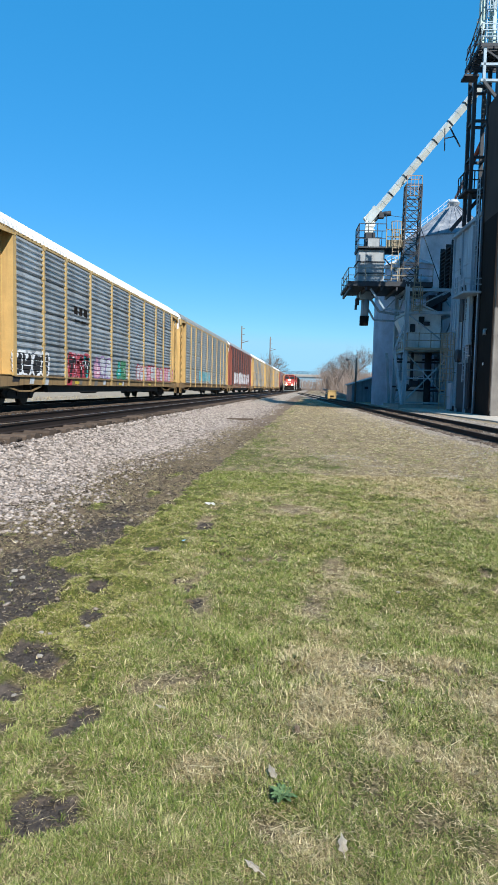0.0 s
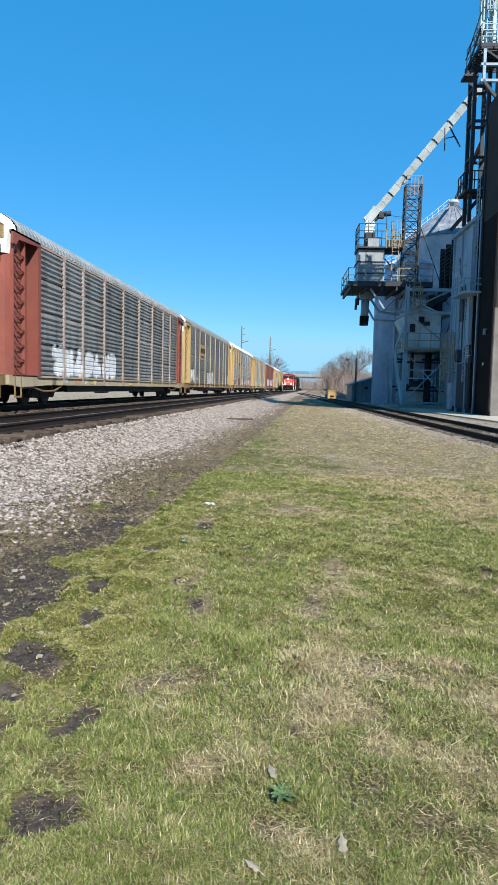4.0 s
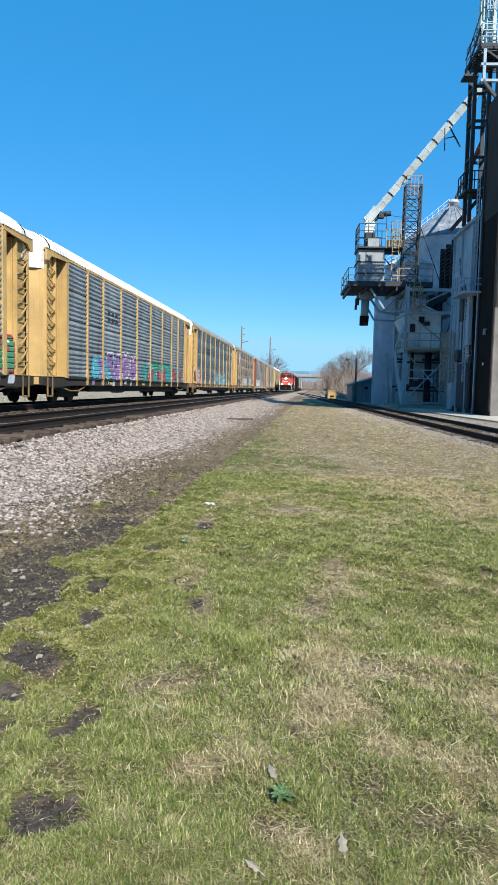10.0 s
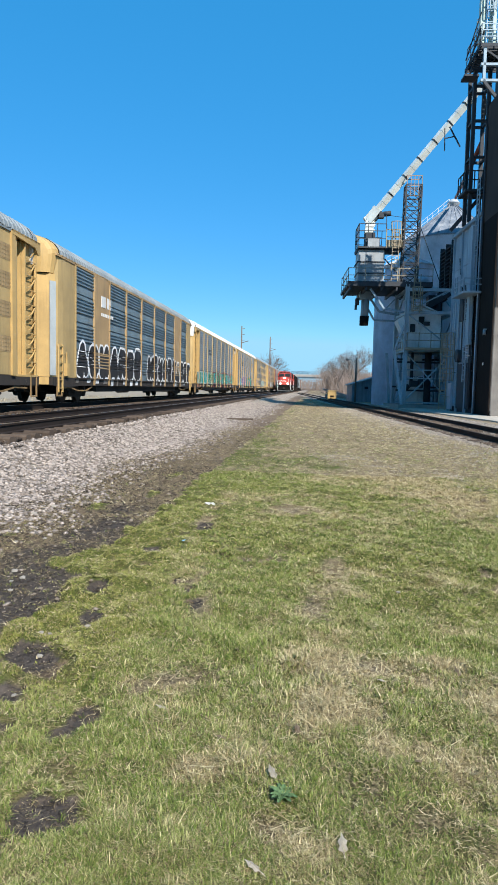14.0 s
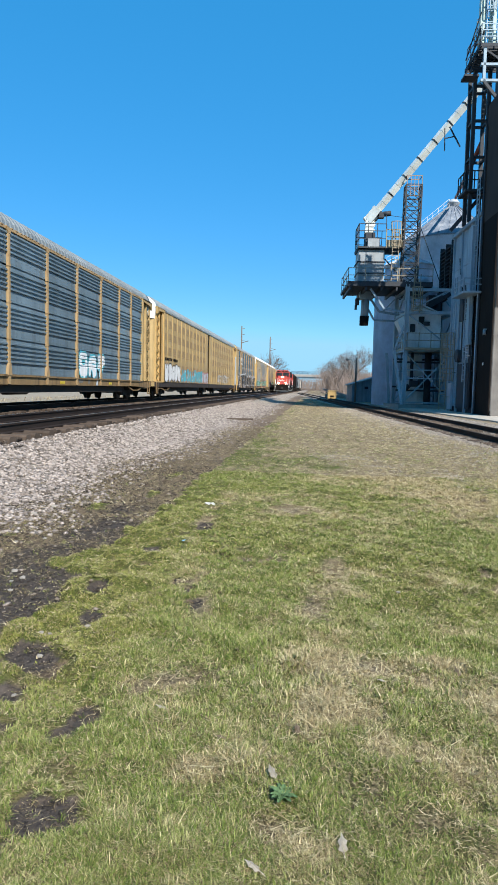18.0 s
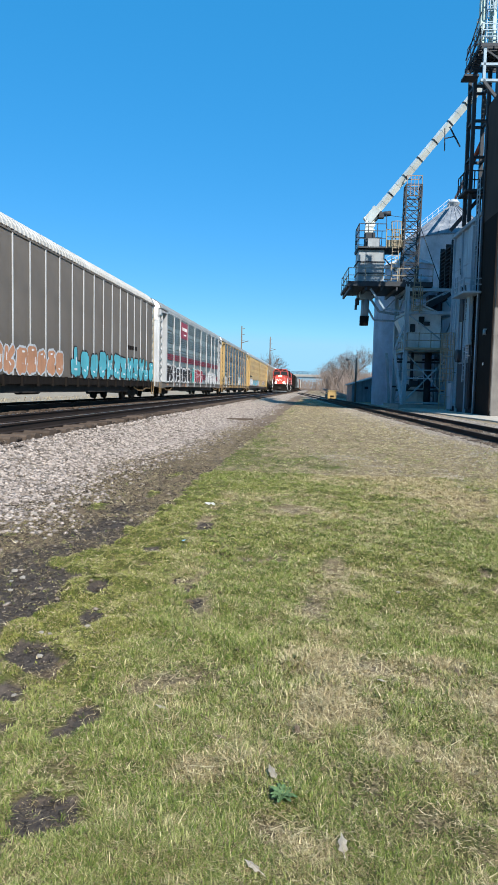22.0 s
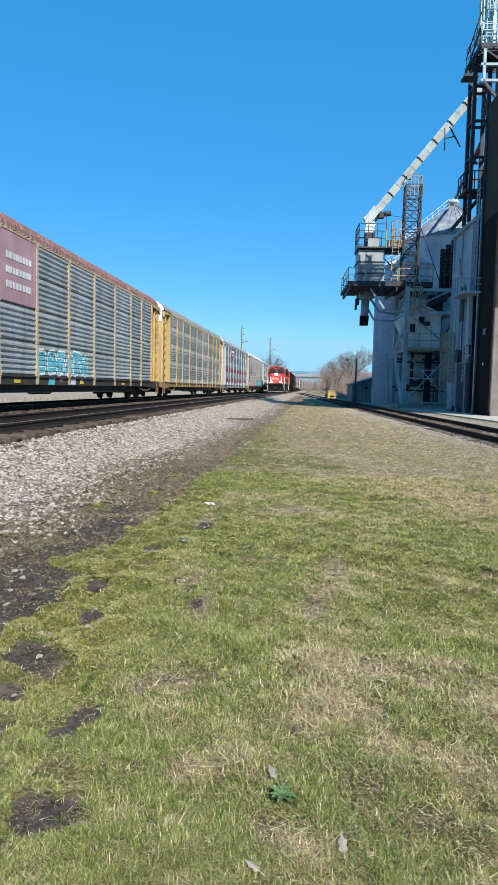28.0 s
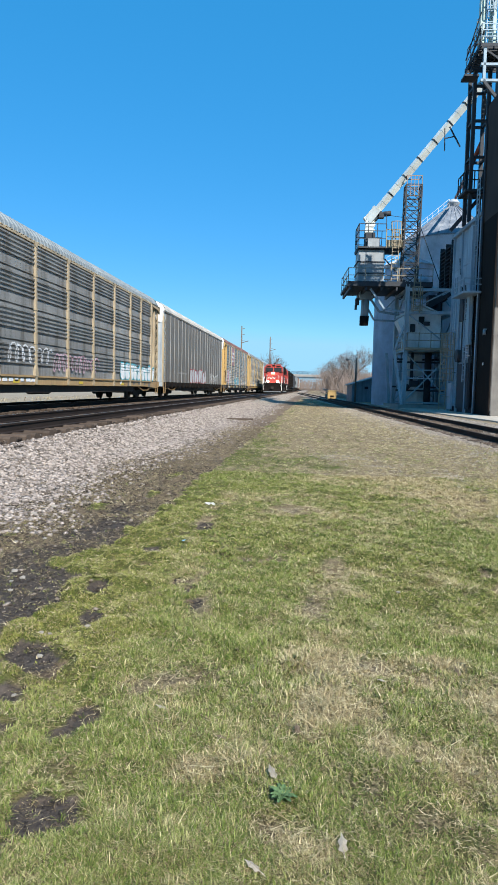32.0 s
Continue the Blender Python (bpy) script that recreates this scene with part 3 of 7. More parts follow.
def tufts(n, y0, y1, per, bent, height, half):
    """Tufts of blades that spread from a common root; thick where the grass is lush, thin and low where it is worn."""
    y = y0 * (y1 / y0) ** ROCK.random(n)
    x = y * ROCK.uniform(-0.50, 0.30, n) + ROCK.uniform(-0.15, 0.15, n)
    keep = (x + 0.0543 * y < 8.3) | (y < 26)
    x, y = x[keep], y[keep]
    bare = np.maximum(soil(x, y), gravel(x, y) * 1.15)
    dry, green = straw(x, y), lush(x, y)
    thick = 0.85 + 0.30 * fbm(x, y, 2.4, 61) + (0.45 + 0.5 * green) * fbm(x, y, 7.5, 62) + 0.15 * green - 0.9 * blots(x, y, LITTER)
    keep = (bare < 0.08 + 0.45 * ROCK.random(len(x)) ** 2) & (thick > 0.9 * ROCK.random(len(x))) | (gravel(x, y) < 0.35) & (ROCK.random(len(x)) < 0.018)
    x, y, dry, green, thick = (a[keep] for a in (x, y, dry, green, thick))
    n = len(x)
    rad = (0.010 + 0.0022 * y) * ROCK.uniform(0.6, 1.5, n)
    tall = height * (1 + 0.02 * y) * ROCK.uniform(0.55, 1.35, n) * (0.55 + 0.6 * np.clip(thick, 0, 1.2)) * (1 - 0.45 * green)
    dead = np.clip((dry + ROCK.normal(0, 0.16, n) - 0.42) * 3.2 + 0.1, 0, 1)
    tone = ROCK.random(n)
    i = np.repeat(np.arange(n), per)
    m = len(i)
    a = ROCK.uniform(0, 2 * math.pi, m)
    way = np.stack([np.cos(a), np.sin(a)], 1)
    root = rad[i] * np.sqrt(ROCK.random(m)) * 0.8
    base = np.zeros((m, 3))
    base[:, 0], base[:, 1] = x[i] + way[:, 0] * root, y[i] + way[:, 1] * root
    base[:, 2] = bank(base[:, 0], base[:, 1]) - 0.005
    b = a + ROCK.normal(0, 0.9, m)
    way = np.stack([np.cos(b), np.sin(b)], 1)
    gone = np.clip(dead[i] + ROCK.normal(0, 0.2, m) + 0.75 * (ROCK.random(m) < 0.13), 0, 1)
    lean = np.clip(ROCK.normal(0.95, 0.32, m) + 0.3 * gone, 0.15, 1.5)
    long = tall[i] * ROCK.uniform(0.55, 1.3, m) * (1 + 0.35 * gone)
    w = half * (y[i] ** 0.95) * ROCK.uniform(0.7, 1.3, m)
    return base, way, long * np.sin(lean), long * np.cos(lean), w, bent, {"tone": np.clip(0.5 + 1.15 * (0.58 * tone[i] + 0.42 * ROCK.random(m) - 0.5), 0, 1), "dry": gone, "lush": np.clip(green[i] + ROCK.normal(0, 0.12, m), 0, 1)}


def build_grass():
    m = blade_material("grass_blades", (
        ("tone", [(0.0, (0.042, 0.068, 0.013)), (0.4, (0.120, 0.174, 0.030)), (0.75, (0.232, 0.286, 0.068)), (1.0, (0.44, 0.43, 0.18))]),
        ("lush", [(0.0, (0.054, 0.084, 0.015)), (0.4, (0.164, 0.190, 0.034)), (0.75, (0.30, 0.31, 0.074)), (1.0, (0.47, 0.44, 0.165))]),
        ("dry", [(0.0, (0.15, 0.105, 0.05)), (0.35, (0.34, 0.26, 0.14)), (0.7, (0.58, 0.47, 0.26)), (1.0, (0.82, 0.71, 0.44))])))
    sets = [tufts(30000, 1.5, 3.8, 12, True, 0.0225, 0.00052), tufts(110000, 3.3, 11.0, 8, False, 0.0215, 0.00056), tufts(52000, 10.0, 80.0, 7, False, 0.021, 0.00046)]
    blade_mesh("grass", "short patchy green grass with dry straw-coloured blades", "grass", sets, m)


def build_thatch():
    """Dead, matted grass: flat blades under and between the green ones, long pale straws in the matted patches, brown shreds on the worn strip."""
    m = blade_material("dead_thatch", (("tone", [(0.0, (0.05, 0.037, 0.02)), (0.35, (0.15, 0.11, 0.055)), (0.7, (0.34, 0.265, 0.145)), (0.9, (0.55, 0.45, 0.25)), (1.0, (0.74, 0.64, 0.40))]),))
    sets = []
    for n, y0, y1, long, wide in ((130000, 1.5, 26.0, 0.024, 0.00062), (26000, 1.5, 9.0, 0.060, 0.0008), (60000, 3.5, 24.0, 0.034, 0.0006)):
        y = y0 * (y1 / y0) ** ROCK.random(n)
        x = y * ROCK.uniform(-0.52, 0.30, n) if y0 < 2 else ROCK.uniform(-3.6, -1.4, n)
        if y0 > 2:
            keep = (soil(x, y) * (1.1 - damp(x, y)) > 0.2 + 0.7 * ROCK.random(n)) & (gravel(x, y) < 0.25 + 0.5 * ROCK.random(n))
        elif long < 0.05:
            keep = np.maximum(soil(x, y) * damp(x, y), gravel(x, y) * 0.85) < 0.25 + 0.9 * ROCK.random(n) ** 1.5
        else:
            keep = (straw(x, y) + 0.2 * soil(x, y) * (1 - damp(x, y)) > 0.35 + 0.75 * ROCK.random(n)) & (gravel(x, y) < 0.4)
        x, y = x[keep], y[keep]
        n = len(x)
        reach = (long + 0.0016 * y) * ROCK.uniform(0.4, 1.6, n)
        a = ROCK.uniform(0, 2 * math.pi, n)
        z = bank(x, y) + ROCK.uniform(0.0, 0.006 if long < 0.05 else 0.03, n)
        tone = 0.12 + 0.66 * ROCK.random(n) if y0 > 2 else ROCK.random(n) if long < 0.05 else 0.5 + 0.5 * ROCK.random(n)
        sets.append((np.stack([x, y, z], 1), np.stack([np.cos(a), np.sin(a)], 1), reach, reach * ROCK.uniform(-0.08, 0.35, n), wide * y ** 0.93 * ROCK.uniform(0.7, 1.4, n), False, {"tone": tone}))
    n = 6000
    y = 4 + 70 * ROCK.random(n) ** 1.3
    x = ROCK.uniform(-24.0, -13.6, n)
    h = ROCK.uniform(0.06, 0.26, n)
    a = ROCK.uniform(0, 2 * math.pi, n)
    sets.append((np.stack([x, y, np.full(n, 0.02)], 1), np.stack([np.cos(a), np.sin(a)], 1), 0.3 * h, h, np.full(n, 0.012), False, {"tone": ROCK.random(n)}))
    blade_mesh("dead_thatch", "matted brown and straw-coloured dead grass", "dead grass", sets, m)
    n = 26000
    y = 1.6 + 10 * ROCK.random(n) ** 1.6
    x = ROCK.uniform(-3.6, -0.6, n)
    keep = soil(x, y) > 0.3
    x, y = x[keep], y[keep]
    size = (0.004 + 0.012 * ROCK.random(len(x)) ** 3) * np.clip(0.22 + 0.16 * y, 0, 1)
    stones("earth_crumbs", "crumbly dark clods of bare earth", x, y, bank(x, y) + size * 0.1, size, stone_material("earth_clod", (0.035, 0.03, 0.027), (0.11, 0.088, 0.07)))


build_ballast()
build_thatch()
build_grass()


# ---------- litter on the grass ----------
def flat_leaf(x, y, size, turn, mat, label):
    z = bank(x, y)
    t = thing("dead_leaf", Matrix.Translation((x, y, z + 0.017)) @ Matrix.Rotation(turn, 4, "Z") @ Matrix.Rotation(radians(20), 4, "X"), label, "leaf", "dead leaves")
    bm = bmesh.new()
    out = [(0, -1.0), (0.1, -0.75), (0.42, -0.5), (0.3, -0.1), (0.45, 0.3), (0.2, 0.5), (0.05, 1.0), (-0.15, 0.5), (-0.4, 0.25), (-0.26, -0.15), (-0.45, -0.55), (-0.1, -0.75)]
    mid = bm.verts.new((0, 0, 0.12 * size))
    ring = [bm.verts.new((a * size, c * size, -0.1 * abs(a) * size)) for a, c in out]
    for p, q in zip(ring, ring[1:] + ring[:1]):
        bm.faces.new((mid, p, q))
    bmesh.ops.solidify(bm, geom=bm.faces[:], thickness=0.0015)
    part("blade", bm, M[mat], t)
    part("stalk", shape(lambda bm: tube(bm, (0, -1.0 * size, 0), (0.1 * size, -1.5 * size, -0.2 * size), 0.0015, 5)), M[mat], t)


def pale_stone(x, y, size, seed):
    rnd = random.Random(seed)
    bm = bmesh.new()
    bmesh.ops.create_icosphere(bm, subdivisions=1, radius=size * 0.5)
    for v in bm.verts:
        v.co *= 0.65 + 0.6 * rnd.random()
        v.co.z *= 0.55
    ob = part("pale_stone", bm, M["pale_rock"], None, at=(x, y, bank(x, y) + size * 0.16))
    tagged(ob, "small pale stone lying in the grass", "stone", "pale stones")


def weed(x, y, size, seed):
    rnd = random.Random(seed)
    t = thing("weed", Matrix.Translation((x, y, bank(x, y))), "low dark green weed with serrated leaves", "weed", "weeds")
    for k in range(16):
        a = k * 2.4 + rnd.uniform(-0.3, 0.3)
        L, rise = size * rnd.uniform(0.55, 1.0), rnd.uniform(0.15, 0.6)
        bm = bmesh.new()
        d, s = Vector((math.cos(a), math.sin(a), rise)).normalized(), Vector((-math.sin(a), math.cos(a), 0))
        pts = []
        for i in range(7):
            f = i / 6
            half = size * 0.17 * math.sin(math.pi * min(1, f * 0.95 + 0.05)) * (1.25 if i % 2 else 0.75)
            c = d * (L * f) + Vector((0, 0, 0.01 - 0.25 * L * f * f))
            pts.append((bm.verts.new(c - s * half), bm.verts.new(c + Vector((0, 0, -half * 0.4))), bm.verts.new(c + s * half)))
        for p, q in zip(pts, pts[1:]):
            bm.faces.new((p[0], p[1], q[1], q[0]))
            bm.faces.new((p[1], p[2], q[2], q[1]))
        part("leaf", bm, M["weed_green"], t)


M["pale_rock"] = paint("pale_rock", (0.33, 0.30, 0.255), 0.85, dirt=(0.3, 0.26, 0.2), amount=0.4, fine=60)
M["dead_leaf"] = paint("dead_leaf", (0.62, 0.55, 0.45), 0.8, dirt=(0.25, 0.18, 0.11), amount=0.4, fine=60)
M["dead_leaf_brown"] = paint("brown_leaf", (0.30, 0.22, 0.15), 0.8, dirt=(0.12, 0.08, 0.05), amount=0.4, fine=60)
M["weed_green"] = paint("weed_leaf", (0.12, 0.195, 0.085), 0.7, dirt=(0.05, 0.10, 0.03), amount=0.3, fine=60, spec=0.08)
flat_leaf(0.13, 1.95, 0.036, 0.1, "dead_leaf", "pale curled dead leaf on the grass")
for i, (x, y, s, a) in enumerate(((-0.13, 1.83, 0.03, 1.2), (-0.31, 2.5, 0.03, 2.0), (-0.1, 2.28, 0.035, 0.5), (0.42, 2.4, 0.03, 2.6), (0.86, 2.85, 0.035, 1.0), (-0.02, 2.6, 0.03, 0.2), (0.36, 3.1, 0.035, 2.2), (0.75, 3.3, 0.04, 0.4), (-0.6, 2.75, 0.03, 1.7), (-0.35, 3.4, 0.03, 2.9))):
    flat_leaf(x, y, s, a, "dead_leaf_brown" if i % 2 else "dead_leaf", "curled brown dead leaf on the grass" if i % 2 else "pale dry leaf lying on the grass")
for i, (x, y, s) in enumerate(((-1.02, 7.85, 0.035), (-1.45, 3.54, 0.034), (-1.41, 3.56, 0.03), (-1.22, 3.64, 0.036), (0.61, 4.50, 0.036), (0.01, 4.78, 0.022), (1.18, 7.79, 0.04), (2.10, 7.72, 0.06), (0.79, 7.12, 0.025), (-1.32, 5.62, 0.035), (-1.24, 5.49, 0.03), (-2.93, 6.98, 0.075), (-2.86, 7.36, 0.07), (-2.18, 4.83, 0.06), (-2.04, 4.65, 0.05), (-2.08, 4.55, 0.035), (-2.55, 5.67, 0.06), (-2.37, 5.87, 0.045), (-1.98, 4.31, 0.045), (-2.84, 6.68, 0.05), (-3.62, 7.79, 0.05), (-1.81, 7.05, 0.04), (-1.98, 6.73, 0.04), (-1.87, 6.69, 0.035), (-1.78, 7.25, 0.03), (-1.9, 7.6, 0.03), (-1.75, 8.3, 0.035), (-1.36, 3.3, 0.035), (-1.3, 2.86, 0.03), (-2.5, 7.9, 0.06), (-2.2, 6.2, 0.04))):
    pale_stone(x, y, s, i)
weed(-0.06, 2.17, 0.062, 3)


def scrap(name, x, y, long, wide, turn, mat, label, seed):
    """A crumpled scrap: a creased sheet with uneven edges and some thickness."""
    rnd = random.Random(seed)
    bm = bmesh.new()
    grid = [[bm.verts.new((long * (i / 5 - 0.5) * rnd.uniform(0.8, 1.1), wide * (j / 3 - 0.5) * rnd.uniform(0.75, 1.15), 0.3 * wide * rnd.random())) for j in range(4)] for i in range(6)]
    for i in range(5):
        for j in range(3):
            bm.faces.new((grid[i][j], grid[i + 1][j], grid[i + 1][j + 1], grid[i][j + 1]))
    bmesh.ops.solidify(bm, geom=bm.faces[:], thickness=0.003)
    ob = part(name, bm, mat, None, at=(x, y, bank(x, y) + 0.012))
    ob.rotation_euler.z = turn
    tagged(ob, label, "litter")


scrap("paper_scrap", -1.15, 7.76, 0.11, 0.10, 0.25, paint("white_paper", (0.80, 0.79, 0.76), 0.8, amount=0.1, vary=0, spec=0.1), "crumpled white paper scrap on the grass edge", 5)
scrap("plastic_scrap", -1.06, 5.69, 0.04, 0.03, 0.7, paint("blue_plastic", (0.30, 0.62, 0.85), 0.4, amount=0.1, vary=0), "small light-blue plastic scrap in the grass", 6)


lot = thing("gravel_lot", Matrix.Translation((-45, 60, 0.0)), "pale gravel lot beyond the tracks", "gravel lot", kind="structure")
M["pale_gravel"] = paint("pale_gravel", (0.33, 0.28, 0.21), 0.95, dirt=(0.24, 0.2, 0.14), amount=0.75, fine=2.5, vary=0, spec=0.05)
part("surface", shape(lambda bm: box(bm, -60, 27, -140, 260, -0.3, 0.05)), M["pale_gravel"], lot)


plank = thing("dropped_plank", Matrix.Translation((-3.0, 28.6, bank(-3.0, 28.6) + 0.04)) @ Matrix.Rotation(radians(12), 4, "Z"), "weathered dark plank dropped beside the ballast", "plank")
part("board", shape(lambda bm: box(bm, -0.55, 0.55, -0.1, 0.1, -0.03, 0.05)), M["tie"], plank)
# ---------- the freight train on the far track ----------
POSTS = (-9.4, -7.3, -4.5, -1.5, 1.5, 4.5, 7.3, 9.4)
EDGE = 11.7          # where the side sheets end and the end bay begins
HALF = 13.95         # half the body of a standard car
FACE = 1.47          # plane of the side sheets


def panel_mesh(width, even):
    """Corrugated side sheet: four courses of pressed ribs with open slots between; the ribs even or in groups above a flat band."""
    def fn(bm):
        prof, z = [], 1.0
        for course in range(4):
            prof += [(-0.06, z), (0.0, z + 0.016)]
            if even:
                for r in range(6):
                    a = z + 0.03 + r * 0.166
                    prof += [(0.0, a), (0.054, a + 0.024), (0.054, a + 0.085), (0.0, a + 0.107)]
            else:
                prof += [(0.0, z + 0.30), (0.008, z + 0.31), (0.0, z + 0.32)]
                for r in range(5):
                    a = z + 0.34 + r * 0.132
                    prof += [(0.0, a), (0.052, a + 0.018), (0.052, a + 0.068), (0.0, a + 0.086)]
                for dz in (0.09, 0.22):
                    for k in range(int(width / 0.36)):
                        y = (k + 0.5) * 0.36 - width / 2 + 0.1
                        box(bm, -0.002, 0.014, y - 0.016, y + 0.016, z + dz - 0.016, z + dz + 0.016)
            prof += [(0.0, z + 1.022), (-0.06, z + 1.036)]
            z += 1.065
        cols = [[bm.verts.new((x, y, z)) for x, z in prof] for y in (-width / 2, width / 2)]
        back = [[bm.verts.new((-0.07, y, z)) for z in (prof[0][1], prof[-1][1])] for y in (-width / 2, width / 2)]
        for i in range(len(prof) - 1):
            bm.faces.new((cols[0][i], cols[1][i], cols[1][i + 1], cols[0][i + 1]))
        bm.faces.new((back[0][0], back[0][1], back[1][1], back[1][0]))
        bm.faces.new((back[0][0], back[1][0], cols[1][0], cols[0][0]))
        bm.faces.new((back[0][1], cols[0][-1], cols[1][-1], back[1][1]))
    return made(("side_panel", round(width, 2), even), fn)


def post_fn(bm):
    """Upright with a foot that spreads and a gusset at the eave."""
    box(bm, -0.03, 0.05, -0.06, 0.06, 1.3, 5.12)
    prism(bm, [(-0.06, 1.34), (0.06, 1.34), (0.14, 0.98), (-0.14, 0.98)], "x", -0.03, 0.062)
    prism(bm, [(-0.17, 5.24), (0.17, 5.24), (0.06, 5.08), (-0.06, 5.08)], "x", -0.03, 0.057)
    for z in (2.05, 3.12, 4.18):
        box(bm, -0.02, 0.06, -0.085, 0.085, z - 0.03, z + 0.03)
    prism(bm, [(-0.09, 0.985), (0.09, 0.985), (0.05, 0.72), (-0.05, 0.72)], "x", -0.1, 0.05)


ARC = ((1.5, 5.26), (1.47, 5.42), (1.32, 5.62), (1.05, 5.79), (0.6, 5.93), (0.0, 5.98))


def roof_fn(half, ribs=True):
    def fn(bm):
        prof = list(ARC) + [(-x, z) for x, z in ARC[-2::-1]]
        n = int(half * 2 / 0.3)
        rows = []
        for i in range(n + 1):
            y = -half + 2 * half * i / n
            for dy, lift in (((-0.09, 0.0), (-0.05, 0.022), (0.05, 0.022), (0.09, 0.0)) if ribs and 0 < i < n else ((0, 0),)):
                rows.append([bm.verts.new((x * (1 + lift / 1.5), y + dy, z + lift)) for x, z in prof])
        for a, b in zip(rows, rows[1:]):
            for i in range(len(prof) - 1):
                bm.faces.new((a[i], a[i + 1], b[i + 1], b[i]))
        for r in (rows[0], rows[-1]):
            bm.faces.new(r)
    return fn


def eave_fn(half):
    def fn(bm):
        box(bm, 1.44, 1.53, -half, half, 5.18, 5.262)
        for i in range(int(half * 2 / 0.34)):
            y = -half + 0.2 + i * 0.34
            box(bm, 1.5, 1.545, y - 0.06, y + 0.06, 5.25, 5.275)
    return fn


def end_bay_fn(bm):
    """Recessed sheet behind the ladder, the last upright, and the sloping bracket under the roof's corner."""
    box(bm, 1.10, 1.18, 11.8, 13.62, 0.98, 5.2)
    box(bm, 1.10, 1.56, 11.62, 11.86, 0.98, 5.22)
    box(bm, 1.12, 1.36, 12.66, 13.62, 0.98, 5.1)
    prism(bm, [(11.66, 5.26), (13.75, 5.26), (13.75, 4.86), (13.55, 4.86), (13.35, 5.04), (11.66, 5.12)], "x", 1.50, 1.57)
    box(bm, 1.1, 1.57, 11.66, 13.75, 5.2, 5.26)
    box(bm, 1.1, 1.5, 11.8, 13.7, 0.96, 1.02)


def flush_bay_fn(bm):
    """Plain sheet carried straight on to the rounded corner."""
    box(bm, 1.36, 1.50, 11.62, 13.0, 0.98, 5.22)
    prism(bm, [(1.36, 13.0), (1.50, 13.0), (1.47, 13.4), (1.36, 13.62)], "z", 0.98, 5.22)
    box(bm, 1.49, 1.53, 11.60, 11.72, 0.98, 5.22)


def low_ladder_fn(bm):
    """Short corner ladder and the brake gear beside it."""
    for y in (13.1, 13.5):
        box(bm, 1.50, 1.56, y - 0.025, y + 0.025, 0.45, 2.15)
    for i in range(6):
        beam(bm, (1.54, 13.1, 0.6 + i * 0.3), (1.54, 13.5, 0.6 + i * 0.3), 0.035)
    box(bm, 1.5, 1.62, 12.6, 12.85, 1.05, 1.5)
    beam(bm, (1.55, 12.7, 1.5), (1.55, 12.75, 1.9), 0.05)


def ladder_fn(bm):
    """Two flat stiles with rungs and a bent brace in every bay."""
    for y in (12.74, 13.58):
        box(bm, 1.37, 1.49, y - 0.03, y + 0.03, 0.72, 5.08)
    for i in range(9):
        z = 0.98 + i * 0.45
        beam(bm, (1.475, 12.74, z), (1.475, 13.58, z), 0.022)
        for p, q in (((12.77, 0.05), (13.0, 0.07)), ((13.0, 0.07), (13.25, 0.16)), ((13.25, 0.16), (13.55, 0.40))):
            beam(bm, (1.465, p[0], z + p[1]), (1.465, q[0], z + q[1]), 0.034)


def end_door_fn(bm):
    """Curved double door across the end."""
    pts = [(-1.42, 13.55), (-1.3, 13.78), (-0.9, 13.9), (-0.02, 13.95), (0.02, 13.95), (0.9, 13.9), (1.3, 13.78), (1.42, 13.55)]
    prism(bm, pts, "z", 1.0, 4.55)
    for x in (-0.7, 0.7):
        box(bm, x - 0.05, x + 0.05, 13.9, 13.98, 1.1, 4.5)
    for z in (1.9, 3.4):
        box(bm, -0.35, 0.35, 13.94, 13.99, z - 0.05, z + 0.05)


def end_cap_fn(bm):
    """White hood above the end doors, rounded towards the coupler."""
    arch = list(ARC) + [(-x, z) for x, z in ARC[-2::-1]]
    rings = []
    for y, k, drop in ((13.36, 0.992, 0.0), (13.62, 0.985, 0.01), (13.80, 0.95, 0.04), (13.91, 0.88, 0.10), (13.965, 0.74, 0.22)):
        rings.append([bm.verts.new((x * k, y, z - drop)) for x, z in arch] + [bm.verts.new((-1.4 * k, y, 4.57)), bm.verts.new((1.4 * k, y, 4.57))])
    n = len(rings[0])
    for p, q in zip(rings, rings[1:]):
        for i in range(n):
            bm.faces.new((p[i], p[(i + 1) % n], q[(i + 1) % n], q[i]))
    bm.faces.new(rings[0][::-1])
    bm.faces.new(rings[-1])


def hood_seal_fn(bm):
    """Black gasket between roof and hood."""
    arch = list(ARC) + [(-x, z) for x, z in ARC[-2::-1]]
    prism(bm, [(x * 1.006, z + 0.008) for x, z in arch] + [(-1.4, 5.2), (1.4, 5.2)], "y", 13.30, 13.37)


def truck_fn(bm):
    for x in (-1.0, 1.0):
        prism(bm, [(-1.3, 0.42), (-1.0, 0.62), (-0.35, 0.66), (0.35, 0.66), (1.0, 0.62), (1.3, 0.42), (1.0, 0.3), (0.5, 0.24), (-0.5, 0.24), (-1.0, 0.3)], "x", x - 0.07, x + 0.07)
        for y in (-0.88, 0.88):
            tube(bm, (x - 0.14, y, 0.38), (x + 0.14, y, 0.38), 0.13, 8)
    box(bm, -1.1, 1.1, -0.22, 0.22, 0.34, 0.6)


def wheelset_fn(bm):
    tube(bm, (-0.8, 0, 0), (0.8, 0, 0), 0.07, 8)
    for s in (-1, 1):
        tube(bm, (s * 0.72, 0, 0), (s * 0.86, 0, 0), 0.38, 18)
        tube(bm, (s * 0.69, 0, 0), (s * 0.73, 0, 0), 0.41, 18)


